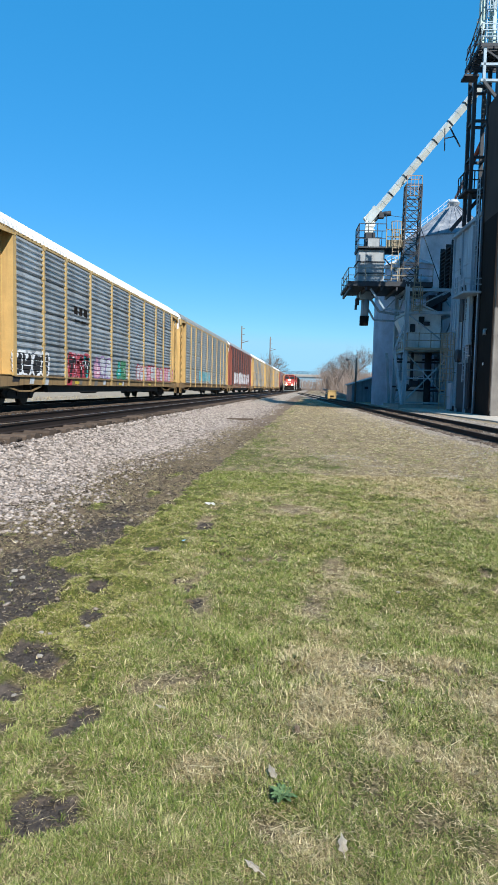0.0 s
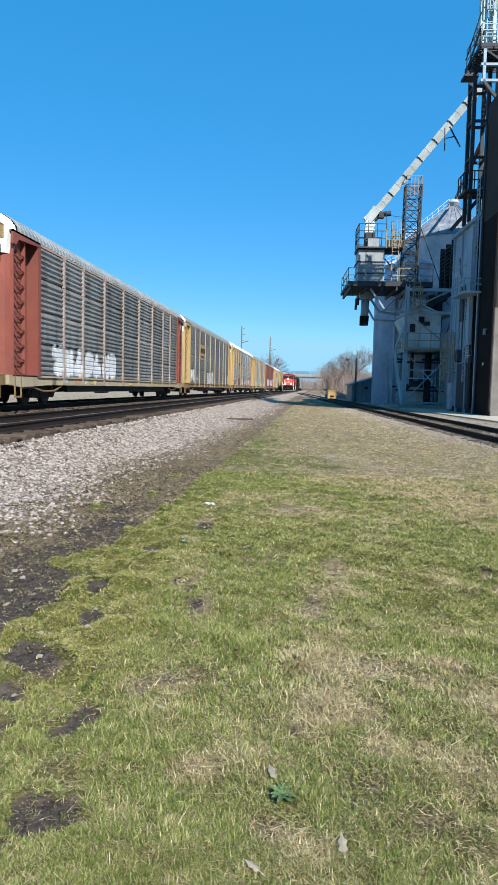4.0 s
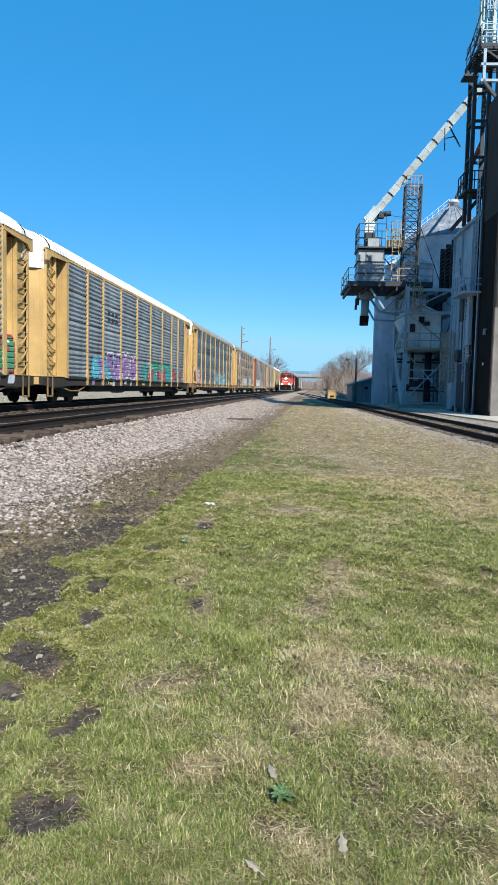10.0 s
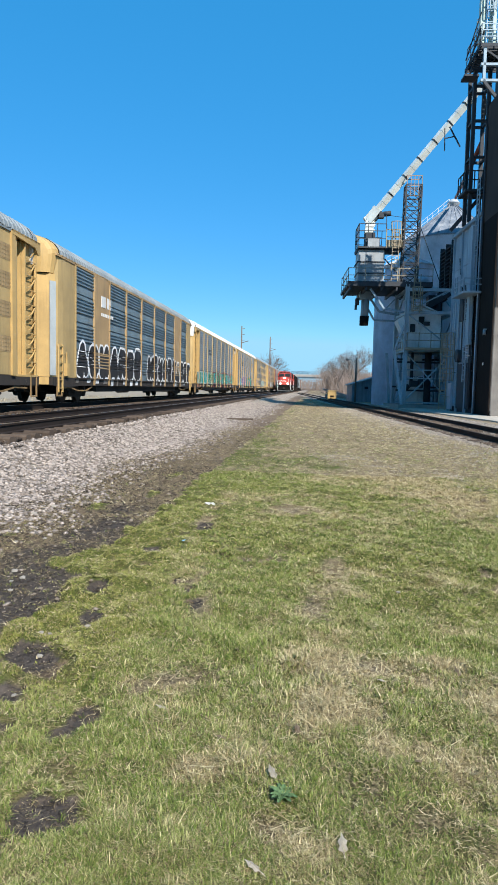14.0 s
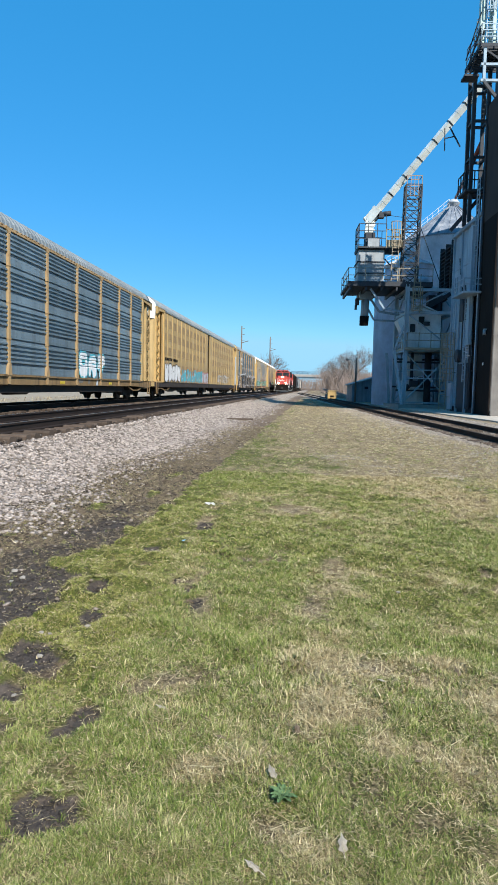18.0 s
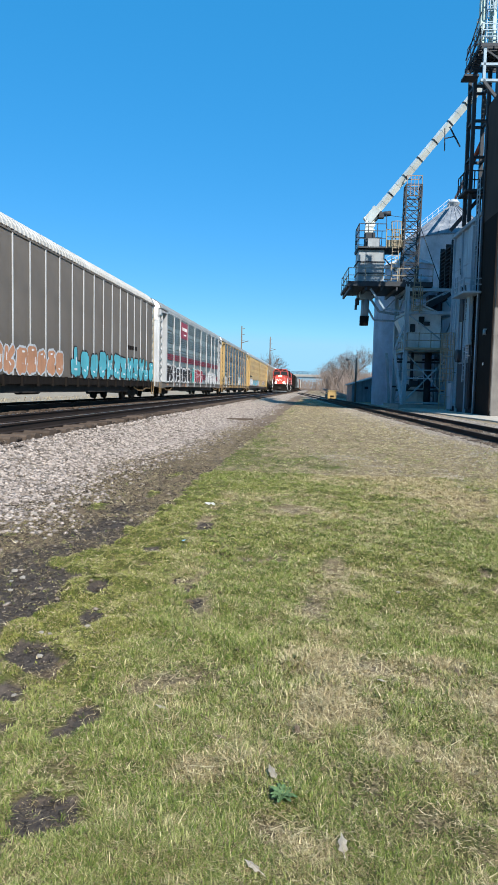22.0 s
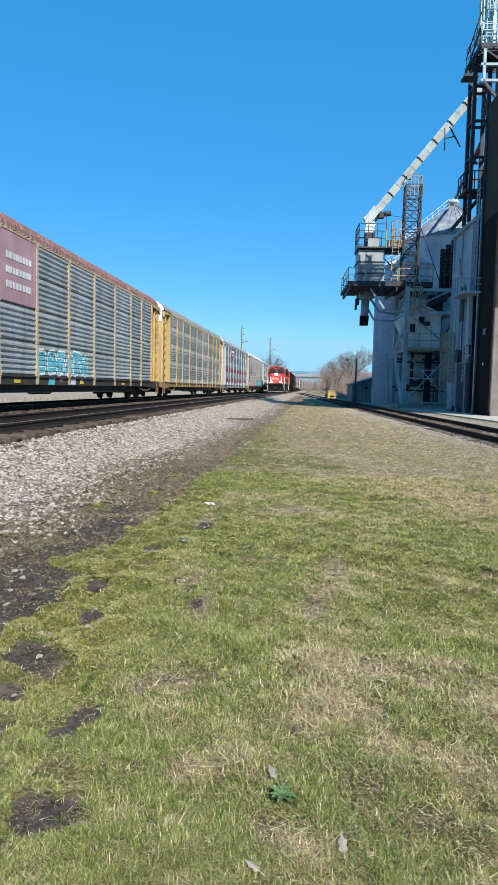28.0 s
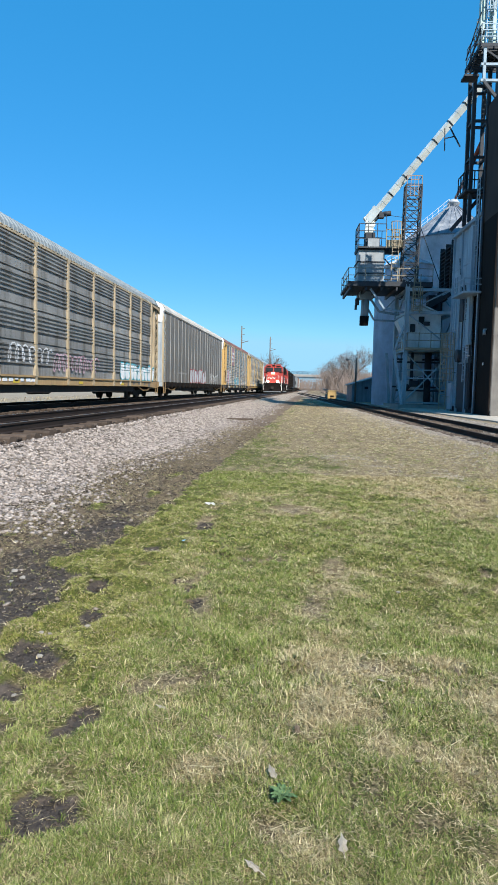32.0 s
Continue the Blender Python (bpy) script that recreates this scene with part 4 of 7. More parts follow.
def underframe_fn(half):
    def fn(bm):
        box(bm, -0.3, 0.3, -half + 0.3, half - 0.3, 0.42, 0.9)
        for s in (-1, 1):
            box(bm, s * 1.28 - 0.06, s * 1.28 + 0.06, -8.6 * half / HALF, 8.6 * half / HALF, 0.44, 0.8)
        for i in range(-6, 7):
            box(bm, -1.3, 1.3, i * half / 7 - 0.08, i * half / 7 + 0.08, 0.5, 0.86)
        box(bm, -1.38, 1.38, -half + 0.1, half - 0.1, 0.84, 0.98)
        tube(bm, (0.75, -3.2, 0.55), (0.75, -1.6, 0.55), 0.2, 10)
        box(bm, 0.7, 1.2, 2.4, 3.0, 0.45, 0.8)
    return fn


def sill_fn(half):
    def fn(bm):
        prism(bm, [(-half, 1.0), (half, 1.0), (half, 0.7), (half - 0.9, 0.62), (half - 3.2, 0.7), (-half + 3.2, 0.7), (-half + 0.9, 0.62), (-half, 0.7)], "x", 1.36, 1.5)
        box(bm, 1.44, 1.55, -half + 2.2, half - 2.2, 0.95, 1.01)
    return fn


def coupler_fn(bm):
    box(bm, -0.16, 0.16, 13.6, 14.2, 0.55, 0.85)
    prism(bm, [(-0.2, 14.15), (0.1, 14.15), (0.16, 14.3), (-0.05, 14.36), (-0.22, 14.28)], "z", 0.52, 0.88)


def end_sill_fn(bm):
    prism(bm, [(-1.45, 13.7), (1.45, 13.7), (1.45, 13.9), (0.5, 13.97), (-0.5, 13.97), (-1.45, 13.9)], "z", 0.72, 0.98)


def hose_fn(bm):
    pts = [Vector(p) for p in ((0.45, 13.9, 0.72), (0.5, 14.02, 0.5), (0.47, 14.15, 0.4), (0.4, 14.26, 0.45))]
    for p, q in zip(pts, pts[1:]):
        tube(bm, p, q, 0.028, 6)


def step_fn(bm):
    """Stirrup step under a corner."""
    for y in (13.1, 13.55):
        beam(bm, (1.5, y, 0.3), (1.5, y, 0.98), 0.045)
    beam(bm, (1.5, 13.08, 0.32), (1.5, 13.57, 0.32), 0.05)


def brake_lever_fn(bm):
    """Bent rigging under the sill near the truck."""
    pts = [Vector(p) for p in ((1.42, 9.4, 0.66), (1.44, 10.2, 0.5), (1.44, 11.2, 0.5), (1.42, 12.0, 0.62), (1.44, 12.9, 0.6))]
    for p, q in zip(pts, pts[1:]):
        beam(bm, p, q, 0.05)


def grooves(bm, even):
    """Presses painted patches into the valleys between the ribs of the sheet behind them."""
    if even is None:
        return
    valleys = []
    for course in (1.0, 2.065):
        valleys += [course + 0.03 + r * 0.166 + 0.14 for r in range(6)] if even else [course + 0.34 + r * 0.132 + 0.113 for r in range(5)]
        valleys.append(course + 1.05)
    top = max(v.co.z for v in bm.verts)
    for zc in valleys:
        if zc > top:
            break
        for dz in (-0.03, 0.0, 0.03):
            bmesh.ops.bisect_plane(bm, geom=bm.verts[:] + bm.edges[:] + bm.faces[:], plane_co=(0, 0, zc + dz), plane_no=(0, 0, 1), dist=0.0005)
        for v in bm.verts:
            if abs(v.co.z - zc) < 0.002:
                v.co.x -= 0.034


# fat strokes of letter-like shapes, in a unit square; they are shuffled and spell nothing
GLYPHS = (
    ((0.14, 0.1, 0.14, 0.9), (0.14, 0.9, 0.84, 0.88), (0.84, 0.88, 0.86, 0.12), (0.86, 0.12, 0.14, 0.1)),
    ((0.16, 0.06, 0.14, 0.92), (0.14, 0.9, 0.86, 0.9), (0.16, 0.5, 0.74, 0.5), (0.16, 0.1, 0.88, 0.1)),
    ((0.16, 0.04, 0.14, 0.92), (0.14, 0.9, 0.8, 0.86), (0.8, 0.86, 0.76, 0.5), (0.76, 0.5, 0.16, 0.48), (0.42, 0.48, 0.9, 0.05)),
    ((0.04, 0.87, 0.96, 0.9), (0.5, 0.88, 0.52, 0.04)),
    ((0.1, 0.04, 0.44, 0.94), (0.44, 0.94, 0.9, 0.04), (0.24, 0.36, 0.76, 0.36)),
    ((0.86, 0.84, 0.2, 0.89), (0.2, 0.89, 0.18, 0.55), (0.18, 0.55, 0.82, 0.47), (0.82, 0.47, 0.8, 0.12), (0.8, 0.12, 0.1, 0.1)),
    ((0.14, 0.04, 0.14, 0.95), (0.14, 0.95, 0.86, 0.06), (0.86, 0.05, 0.86, 0.95)),
    ((0.16, 0.04, 0.16, 0.95), (0.84, 0.93, 0.2, 0.48), (0.3, 0.52, 0.88, 0.05)),
    ((0.1, 0.94, 0.16, 0.2), (0.16, 0.14, 0.84, 0.12), (0.84, 0.14, 0.88, 0.94)),
    ((0.84, 0.8, 0.3, 0.92), (0.3, 0.92, 0.14, 0.5), (0.14, 0.5, 0.3, 0.1), (0.3, 0.1, 0.86, 0.16), (0.86, 0.16, 0.84, 0.46), (0.84, 0.46, 0.52, 0.46)),
)


OTHER_TONE = {"g_teal": "g_green", "g_pink": "g_pale", "g_red": "g_teal", "g_purple": "g_cyan"}


def spray(parent, y0, y1, z0, z1, back, fill, seed, thick=0.2, label=""):
    """A spray-painted piece: a row of fat letter-like shapes, each with its outline, or looping scribble where it is thin. It spells nothing."""
    rnd = random.Random(seed)
    tall = z1 - z0

    def patch(bm, x, pts):
        f = bm.faces.new([bm.verts.new((x, y, max(0.99, z))) for y, z in pts])
        if f.normal.x < 0:
            f.normal_flip()

    def stroke(bm, x, p, q, width):
        p, q = Vector((0, *p)), Vector((0, *q))
        d = (q - p).normalized()
        m = Vector((0, -d.z, d.y)) * width / 2
        patch(bm, x, [(v.y, v.z) for v in (p + m * 0.95, q + m, q + d * width * 0.32 + m * 0.5, q + d * width * 0.32 - m * 0.5, q - m, p - m * 0.95, p - d * width * 0.3 - m * 0.5, p - d * width * 0.3 + m * 0.5)])

    def put(name, bm, mat, under, text=""):
        grooves(bm, parent.get("ribs"))
        return part(name, bm, M[mat], under, text)

    text = label or "spray-painted graffiti letter"
    if thick > 0.11 and tall > 0.45:
        n = max(2, round((y1 - y0) / (tall * 0.92)))
        cell = (y1 - y0) / n
        for i in range(n):
            glyph = rnd.choice(GLYPHS)
            across, down = rnd.choice(((1, 0), (0, 1), (1, 1)))
            glyph = [(abs(across - u0), abs(down - v0), abs(across - u1), abs(down - v1)) for u0, v0, u1, v1 in glyph]
            glyph.append((0.05, rnd.uniform(0.1, 0.9), 0.95, rnd.uniform(0.1, 0.9)))
            glyph.append((rnd.uniform(0.2, 0.8), -0.05, rnd.uniform(0.2, 0.8), 0.6 if across else 0.4))
            tone = rnd.choice((fill, fill, OTHER_TONE.get(fill, fill)))
            a, w = y0 + cell * (i + rnd.uniform(0.0, 0.06)), cell * rnd.uniform(0.98, 1.12)
            lo, h = z0 + tall * rnd.uniform(0.03, 0.08), tall * rnd.uniform(0.80, 0.92)
            lean, fat = rnd.uniform(-0.06, 0.16) * cell, min(w, h) * (rnd.uniform(0.38, 0.44) if fill == "g_black" and tall > 1.2 else rnd.uniform(0.29, 0.36))
            rim = 0.15 if fill != "g_black" else 0.26

            def at(u, v):
                return a + w * (0.12 + 0.76 * u) + lean * v + rnd.uniform(-0.02, 0.02) * w, lo + h * (0.1 + 0.8 * v) + rnd.uniform(-0.02, 0.02) * h
            outline, filling, shine = bmesh.new(), bmesh.new(), bmesh.new()
            for k, (u0, v0, u1, v1) in enumerate(glyph):
                p, q = at(u0, v0), at(u1, v1)
                stroke(outline, 1.5285 + 0.0003 * k, p, q, fat + rim)
                stroke(filling, 1.5312 + 0.0003 * k, p, q, fat)
                if k < 2:
                    stroke(shine, 1.5340 + 0.0003 * k, (p[0] + 0.25 * (q[0] - p[0]) + fat * 0.12, p[1] + 0.25 * (q[1] - p[1]) + fat * 0.1), (p[0] + 0.6 * (q[0] - p[0]) + fat * 0.12, p[1] + 0.6 * (q[1] - p[1]) + fat * 0.1), fat * 0.22)
            letter = put("graffiti_letter", outline, back, parent, text)
            put("letter_filling", filling, tone, letter)
            if fill not in ("g_black", "g_white", "g_pale"):
                put("letter_shine", shine, "g_white" if back != "g_white" else rnd.choice(("g_pale", "g_black")), letter)
            else:
                shine.free()
    else:
        w = max(0.03, thick * 0.5)
        turns = max(2, round((y1 - y0) / (tall * 0.55)))
        wide = [rnd.uniform(0.5, 1.0) for _ in range(turns + 1)]
        step = (y1 - y0) / turns
        for i in range(turns):
            outline, filling = bmesh.new(), bmesh.new()
            pts = []
            for k in range(10):
                a, r = 2 * math.pi * k / 9 + seed, (wide[i] + (wide[i + 1] - wide[i]) * k / 9) * tall
                pts.append((y0 + step * (i + k / 9) + 0.34 * r * math.sin(a), z0 + tall * 0.48 + 0.46 * r * math.cos(a + 0.5 * math.sin(a * 0.37 + i))))
            for k, (p, q) in enumerate(zip(pts, pts[1:])):
                stroke(outline, 1.5285 + (k % 5) * 0.0005, p, q, w * 1.7)
                stroke(filling, 1.532 + (k % 5) * 0.0005, p, q, w)
            letter = put("graffiti_loop", outline, back, parent, "looping spray-painted scribble")
            put("loop_filling", filling, fill, letter)
    if thick > 0.15 and tall > 0.7 and parent.get("ribs") is not None:
        def slab(x, ya, yb, lo):
            return shape(lambda bm: bm.faces.new([bm.verts.new(v) for v in ((x, ya, lo), (x, yb, lo), (x, yb + 0.1, 0.985), (x, ya + 0.1, 0.985))]))
        bright = rnd.choice(("g_orange", back, fill))
        for i in range(max(2, round((y1 - y0) / 1.1))):
            a = y0 + 1.1 * i + rnd.uniform(0.0, 0.3)
            part("sill_patch", slab(1.509, a, a + rnd.uniform(0.2, 0.6), rnd.uniform(0.70, 0.82)), M[rnd.choice((bright, "grey_dark", "g_pale"))], parent)


def plate(parent, name, y0, y1, z0, z1, mat, x=1.5, label="", thick=0.012):
    return part(name, shape(lambda bm: box(bm, x, x + thick, y0, y1, z0, z1)), M[mat], parent, label)


def running_gear(car, centres):
    for y in centres:
        tr = part("truck", made("truck", truck_fn), M["frame"], car, at=(0, y, 0))
        for dy in (-0.88, 0.88):
            part("wheelset", made("wheelset", wheelset_fn), M["wheel"], tr, at=(0, dy, 0.41))


def both_sides(name, me, mat, car, at=None, label=""):
    a = part(name, me, mat, car, label, at)
    b = part(name, me, mat, car, label, at and (-at[0], -at[1], at[2]))
    b.rotation_euler = (0, 0, math.pi)
    return a, b


def four_corners(name, key, fn, mat, car):
    """The same piece at each corner; two of them mirrored."""
    def mirrored(bm):
        fn(bm)
        bmesh.ops.scale(bm, vec=(1, -1, 1), verts=bm.verts)
    both_sides(name, made(key, fn), mat, car)
    both_sides(name, made(key + "_mirrored", mirrored), mat, car)


def autorack(label, post="yellow", sheet="galv", roof="roof_grey", sill=None, end=None, door=None, cap="white", stripes=False, frame_panels=(), even=True, flush=False):
    """Enclosed car carrier with corrugated side sheets between uprights."""
    car = thing("autorack_car", Matrix.Translation((FAR_X, 0, RAIL_Z)), label, "railcar", "cars of the freight train")
    car["ribs"] = even
    sill, end, door = sill or ("sill_dirty" if post != "silver" else "grey_dark"), end or post, door or post
    part("underframe", made("underframe", underframe_fn(HALF)), M["frame"], car)
    both_sides("side_sill", made("side_sill", sill_fn(HALF)), M[sill], car)
    edges = (-EDGE,) + POSTS + (EDGE,)
    for i, (a, b) in enumerate(zip(edges, edges[1:])):
        me = panel_mesh(b - a - 0.02, even)
        both_sides("side_panel", me, M[sheet], car, (FACE, (a + b) / 2, 0))
        if i in frame_panels:
            plate(car, "frame_panel", a, b, 1.0, 5.2, post, 1.515, "plain painted panel")
    for y in POSTS:
        both_sides("post", made("post", post_fn), M[post], car, (FACE + 0.035, y, 0))
    if stripes:
        for a, b in zip(edges, edges[1:]):
            for z in (1.384, 1.516, 1.648, 2.449, 2.581, 2.713):
                part("stripe", made(("stripe", round(b - a, 2)), lambda bm: box(bm, 0, 0.006, -(b - a) / 2 + 0.06, (b - a) / 2 - 0.06, -0.036, 0.036)), M["redstripe"], car, at=(1.5225, (a + b) / 2, z))
            for z in (1.516, 2.581):
                part("stripe_field", made(("stripe_field", round(b - a, 2)), lambda bm: box(bm, 0, 0.006, -(b - a) / 2 + 0.06, (b - a) / 2 - 0.06, -0.19, 0.19)), M["redstripe"], car, at=(1.474, (a + b) / 2, z))
    if flush:
        four_corners("end_sheet", "end_sheet", flush_bay_fn, M[end], car)
        four_corners("corner_ladder", "corner_ladder", low_ladder_fn, M["yellow"], car)
    else:
        four_corners("end_bay", "end_bay", end_bay_fn, M[end], car)
        four_corners("ladder", "ladder", ladder_fn, M[end], car)
    body_ends(car, door, cap, roof)
    both_sides("eave", made("eave", eave_fn(HALF - 0.3)), M[post if post != "silver" else "galv"], car)
    running_gear(car, (-10.4, 10.4))
    return car


def body_ends(car, door, cap, roof, half=HALF):
    part("roof", made(("roof", half), roof_fn(half - 0.64)), M[roof], car)
    both_sides("hood_seal", made("hood_seal", hood_seal_fn), M["black"], car)
    both_sides("end_door", made("end_door", end_door_fn), M[door], car)
    both_sides("end_hood", made("end_hood", end_cap_fn), M[cap], car)
    both_sides("coupler", made("coupler", coupler_fn), M["frame"], car)
    both_sides("end_sill", made("end_sill", end_sill_fn), M[door if door != "grey_dark" else "frame"], car)
    both_sides("air_hose", made("air_hose", hose_fn), M["black"], car)
    four_corners("step", "step", step_fn, M["sill_dirty"], car)
    four_corners("brake_rigging", "brake_rigging", brake_lever_fn, M["sill_dirty"], car)


def smooth_post_fn(bm):
    box(bm, -0.02, 0.03, -0.025, 0.025, 1.0, 5.2)


def smooth_car(label, sheet="grey_smooth", roof="roof_ivory", post="silver"):
    """Car carrier with flat painted sheets and thin bright uprights."""
    car = thing("autorack_car", Matrix.Translation((FAR_X, 0, RAIL_Z)), label, "railcar", "cars of the freight train")
    part("underframe", made("underframe", underframe_fn(HALF)), M["frame"], car)
    n, w = 20, 1.3
    for i in range(n):
        y = -13.0 + w * (i + 0.5)
        both_sides("side_panel", made("flat_panel", lambda bm: box(bm, -0.06, 0.0, -w / 2 + 0.004, w / 2 - 0.004, 1.0, 5.22)), M[sheet], car, (FACE + 0.03, y, 0))
        if i:
            both_sides("post", made("thin_post", smooth_post_fn), M[post], car, (FACE + 0.03, y - w / 2, 0))
        both_sides("stake_pocket", made("stake_pocket", lambda bm: box(bm, -0.02, 0.09, -0.06, 0.06, 0.66, 1.02)), M["black"], car, (FACE, y, 0))
    both_sides("side_sill", made("thin_sill", lambda bm: box(bm, 1.36, 1.5, -13.6, 13.6, 0.72, 0.995)), M["black"], car)
    four_corners("ladder", "ladder", ladder_fn, M["cream"], car)
    four_corners("corner_sheet", "corner_sheet", lambda bm: box(bm, 1.3, 1.46, 13.01, 13.6, 0.98, 5.2), M["galv_light"], car)
    body_ends(car, "surge_grey", "white", roof)
    both_sides("eave", made("eave", eave_fn(HALF - 0.3)), M[sheet], car)
    running_gear(car, (-10.4, 10.4))
    return car


def twin_car(label):
    """Two-unit articulated car carrier with ochre sides and fields of vent holes."""
    car = thing("autorack_car", Matrix.Translation((FAR_X, 0, RAIL_Z)), label, "articulated railcar", "cars of the freight train")
    half = 20.75
    for s in (-1, 1):
        part("underframe", made("twin_frame", underframe_fn(10.2)), M["frame"], car, at=(0, s * 10.4, 0))
        part("roof", made("twin_roof", roof_fn(10.15)), M["roof_grey"], car, at=(0, s * 10.35, 0))
        for side in (-1, 1):
            part("side_sill", made("twin_sill", lambda bm: box(bm, -0.08, 0.06, -10.2, 10.2, 0.68, 1.0)), M["frame"], car, at=(side * 1.43, s * 10.38, 0))
            for i in range(13):
                y = s * 10.45 + (i - 6) * 1.54
                if (i, s) in ((12, 1), (0, -1)):
                    continue
                part("side_panel", made("twin_panel", lambda bm: box(bm, -0.05, 0.0, -0.765, 0.765, 1.004, 5.2)), M["ochre"], car, at=(side * 1.49 + (0.05 if side < 0 else 0), y, 0))
                part("post", made("twin_post", lambda bm: box(bm, -0.03, 0.006, -0.03, 0.03, 1.0, 5.2)), M["ochre"], car, at=(side * 1.51, y - 0.77, 0))
                if side > 0 and 1 <= i <= 11:
                    for z in (1.9, 2.9, 3.75, 4.55):
                        part("vent_field", made("vent_field", vent_fn), M["vent_dark"], car, at=(1.493, y, z))
    part("bellows", shape(lambda bm: prism(bm, [(x * 0.93, z - 0.12) for x, z in ARC] + [(-x * 0.93, z - 0.12) for x, z in ARC[-2::-1]] + [(-1.38, 1.0), (1.38, 1.0)], "y", -0.32, 0.32)), M["black"], car, "black flexible joint between the two units")
    shift = half - HALF

    def far_out(fn):
        """The end pieces of a standard car, moved out to this longer car's ends."""
        def fn_out(bm):
            fn(bm)
            bmesh.ops.translate(bm, vec=(0, shift, 0), verts=bm.verts)
        return fn_out
    for name, fn, mat in (("hood_seal", hood_seal_fn, "black"), ("end_door", end_door_fn, "ochre"), ("end_hood", end_cap_fn, "white"), ("coupler", coupler_fn, "frame"), ("end_sill", end_sill_fn, "ochre"), ("air_hose", hose_fn, "black")):
        both_sides(name, made("twin_" + name, far_out(fn)), M[mat], car)
    for name, fn, mat in (("end_bay", end_bay_fn, "yellow"), ("ladder", ladder_fn, "yellow"), ("step", step_fn, "sill_dirty"), ("brake_rigging", brake_lever_fn, "sill_dirty")):
        four_corners(name, "twin_" + name, far_out(fn), M[mat], car)
    both_sides("eave", made("twin_eave", eave_fn(half - 0.3)), M["roof_grey"], car)
    running_gear(car, (-17.4, 0, 17.4))
    return car


def vent_fn(bm):
    """A field of punched vent slots in its shallow pressed frame."""
    box(bm, 0.0, 0.004, -0.5, 0.5, -0.24, 0.24)
    for i in range(6):
        for j in range(4):
            y, z = (i - 2.5) * 0.16, (j - 1.5) * 0.115
            box(bm, 0.003, 0.012, y - 0.05, y + 0.05, z - 0.026, z + 0.026)


# positions of the gaps between cars at the start, along the line, far to near
GAPS = (247.4, 218.7, 190.0, 161.3, 132.2, 103.4, 74.6, 46.4, 17.8, -11.3, -39.0, -67.6, -96.45, -125.25, -153.85, -183.2, -225.4, -254.4, -282.4, -311.6, -339.9, -368.3, -396.9, -425.9, -454.5)
CARS = [
    autorack("autorack car with ochre posts and grey corrugated sheets", roof="roof_grey"),
    autorack("autorack car with maroon posts and grey sheets", post="maroon", sheet="galv_light"),
    autorack("autorack car with ochre posts and pale grey roof", roof="roof_white", sheet="galv_light"),
    autorack("autorack car with ochre posts and weathered sheets", sheet="galv_warm"),
    autorack("autorack car with light grey sheets and ochre posts", sheet="galv_light", roof="roof_white"),
    autorack("autorack car with brown painted sides and brown posts", post="maroon", sheet="brown_side", roof="roof_grey"),
    autorack("autorack car with grey sheets and yellow ochre posts", sheet="galv_light", roof="roof_grey"),
    autorack("autorack car with white roof, grey sheets and colourful graffiti", sheet="galv", roof="roof_white", post="ochre", end="yellow"),
    autorack("autorack car with cream posts and a black-lettered tan panel", sheet="galv_warm", post="cream", end="ochre", roof="roof_grey"),
    autorack("weathered autorack car with maroon end and rust-stained posts", sheet="galv_warm", post="pale_rust", end="maroon", door="maroon", sill="cream", roof="roof_grey"),
    autorack("autorack car with a blue and red shield panel and ochre posts", even=False, sheet="galv_warm", post="tan", end="yellow", door="yellow", roof="roof_grey"),
    autorack("autorack car with blue-grey sheets, yellow posts and cyan graffiti", even=False, sheet="galv_blue", post="yellow", roof="roof_grey"),
    autorack("autorack car with white roof, yellow posts and bright graffiti", sill="frame", sheet="galv", post="yellow", roof="roof_white"),
    autorack("autorack car with white roof and teal bubble graffiti", sill="frame", sheet="galv", post="ochre", end="yellow", roof="roof_white"),
    autorack("tan-framed autorack car with large black and white graffiti", sill="frame", even=False, sheet="galv_blue", post="tan", end="ochre", door="yellow", roof="roof_grey", cap="yellow", frame_panels=(1, 7), flush=True),
    twin_car("ochre articulated autorack car with vent holes and white graffiti"),
    autorack("autorack car with dark blue-grey sheets and tan posts", even=False, sheet="galv_blue", post="tan", end="ochre", roof="roof_grey"),
    autorack("silver autorack car with red stripes and black graffiti", even=False, sheet="galv_teal", post="silver", roof="roof_grey", stripes=True),
    smooth_car("grey-brown smooth-sided autorack car with cyan graffiti"),
    autorack("silver autorack car with red stripes and a red emblem", even=False, sheet="galv_teal", post="silver", roof="roof_grey", stripes=True),
    autorack("autorack car with light grey sheets and yellow posts", even=False, sheet="galv_light", post="ochre", roof="roof_grey"),
    autorack("autorack car with rusty roof and a faded pink panel", sill="frame", sheet="galv_light", post="cream", end="yellow", door="yellow", roof="roof_rust"),
    smooth_car("dark grey smooth-sided autorack car with pale graffiti", sheet="grey_dark", roof="roof_ivory", post="galv_warm"),
    autorack("autorack car with cream posts, shield emblem and white graffiti", even=False, sill="tan", sheet="galv_warm", post="cream", roof="roof_grey"),
]


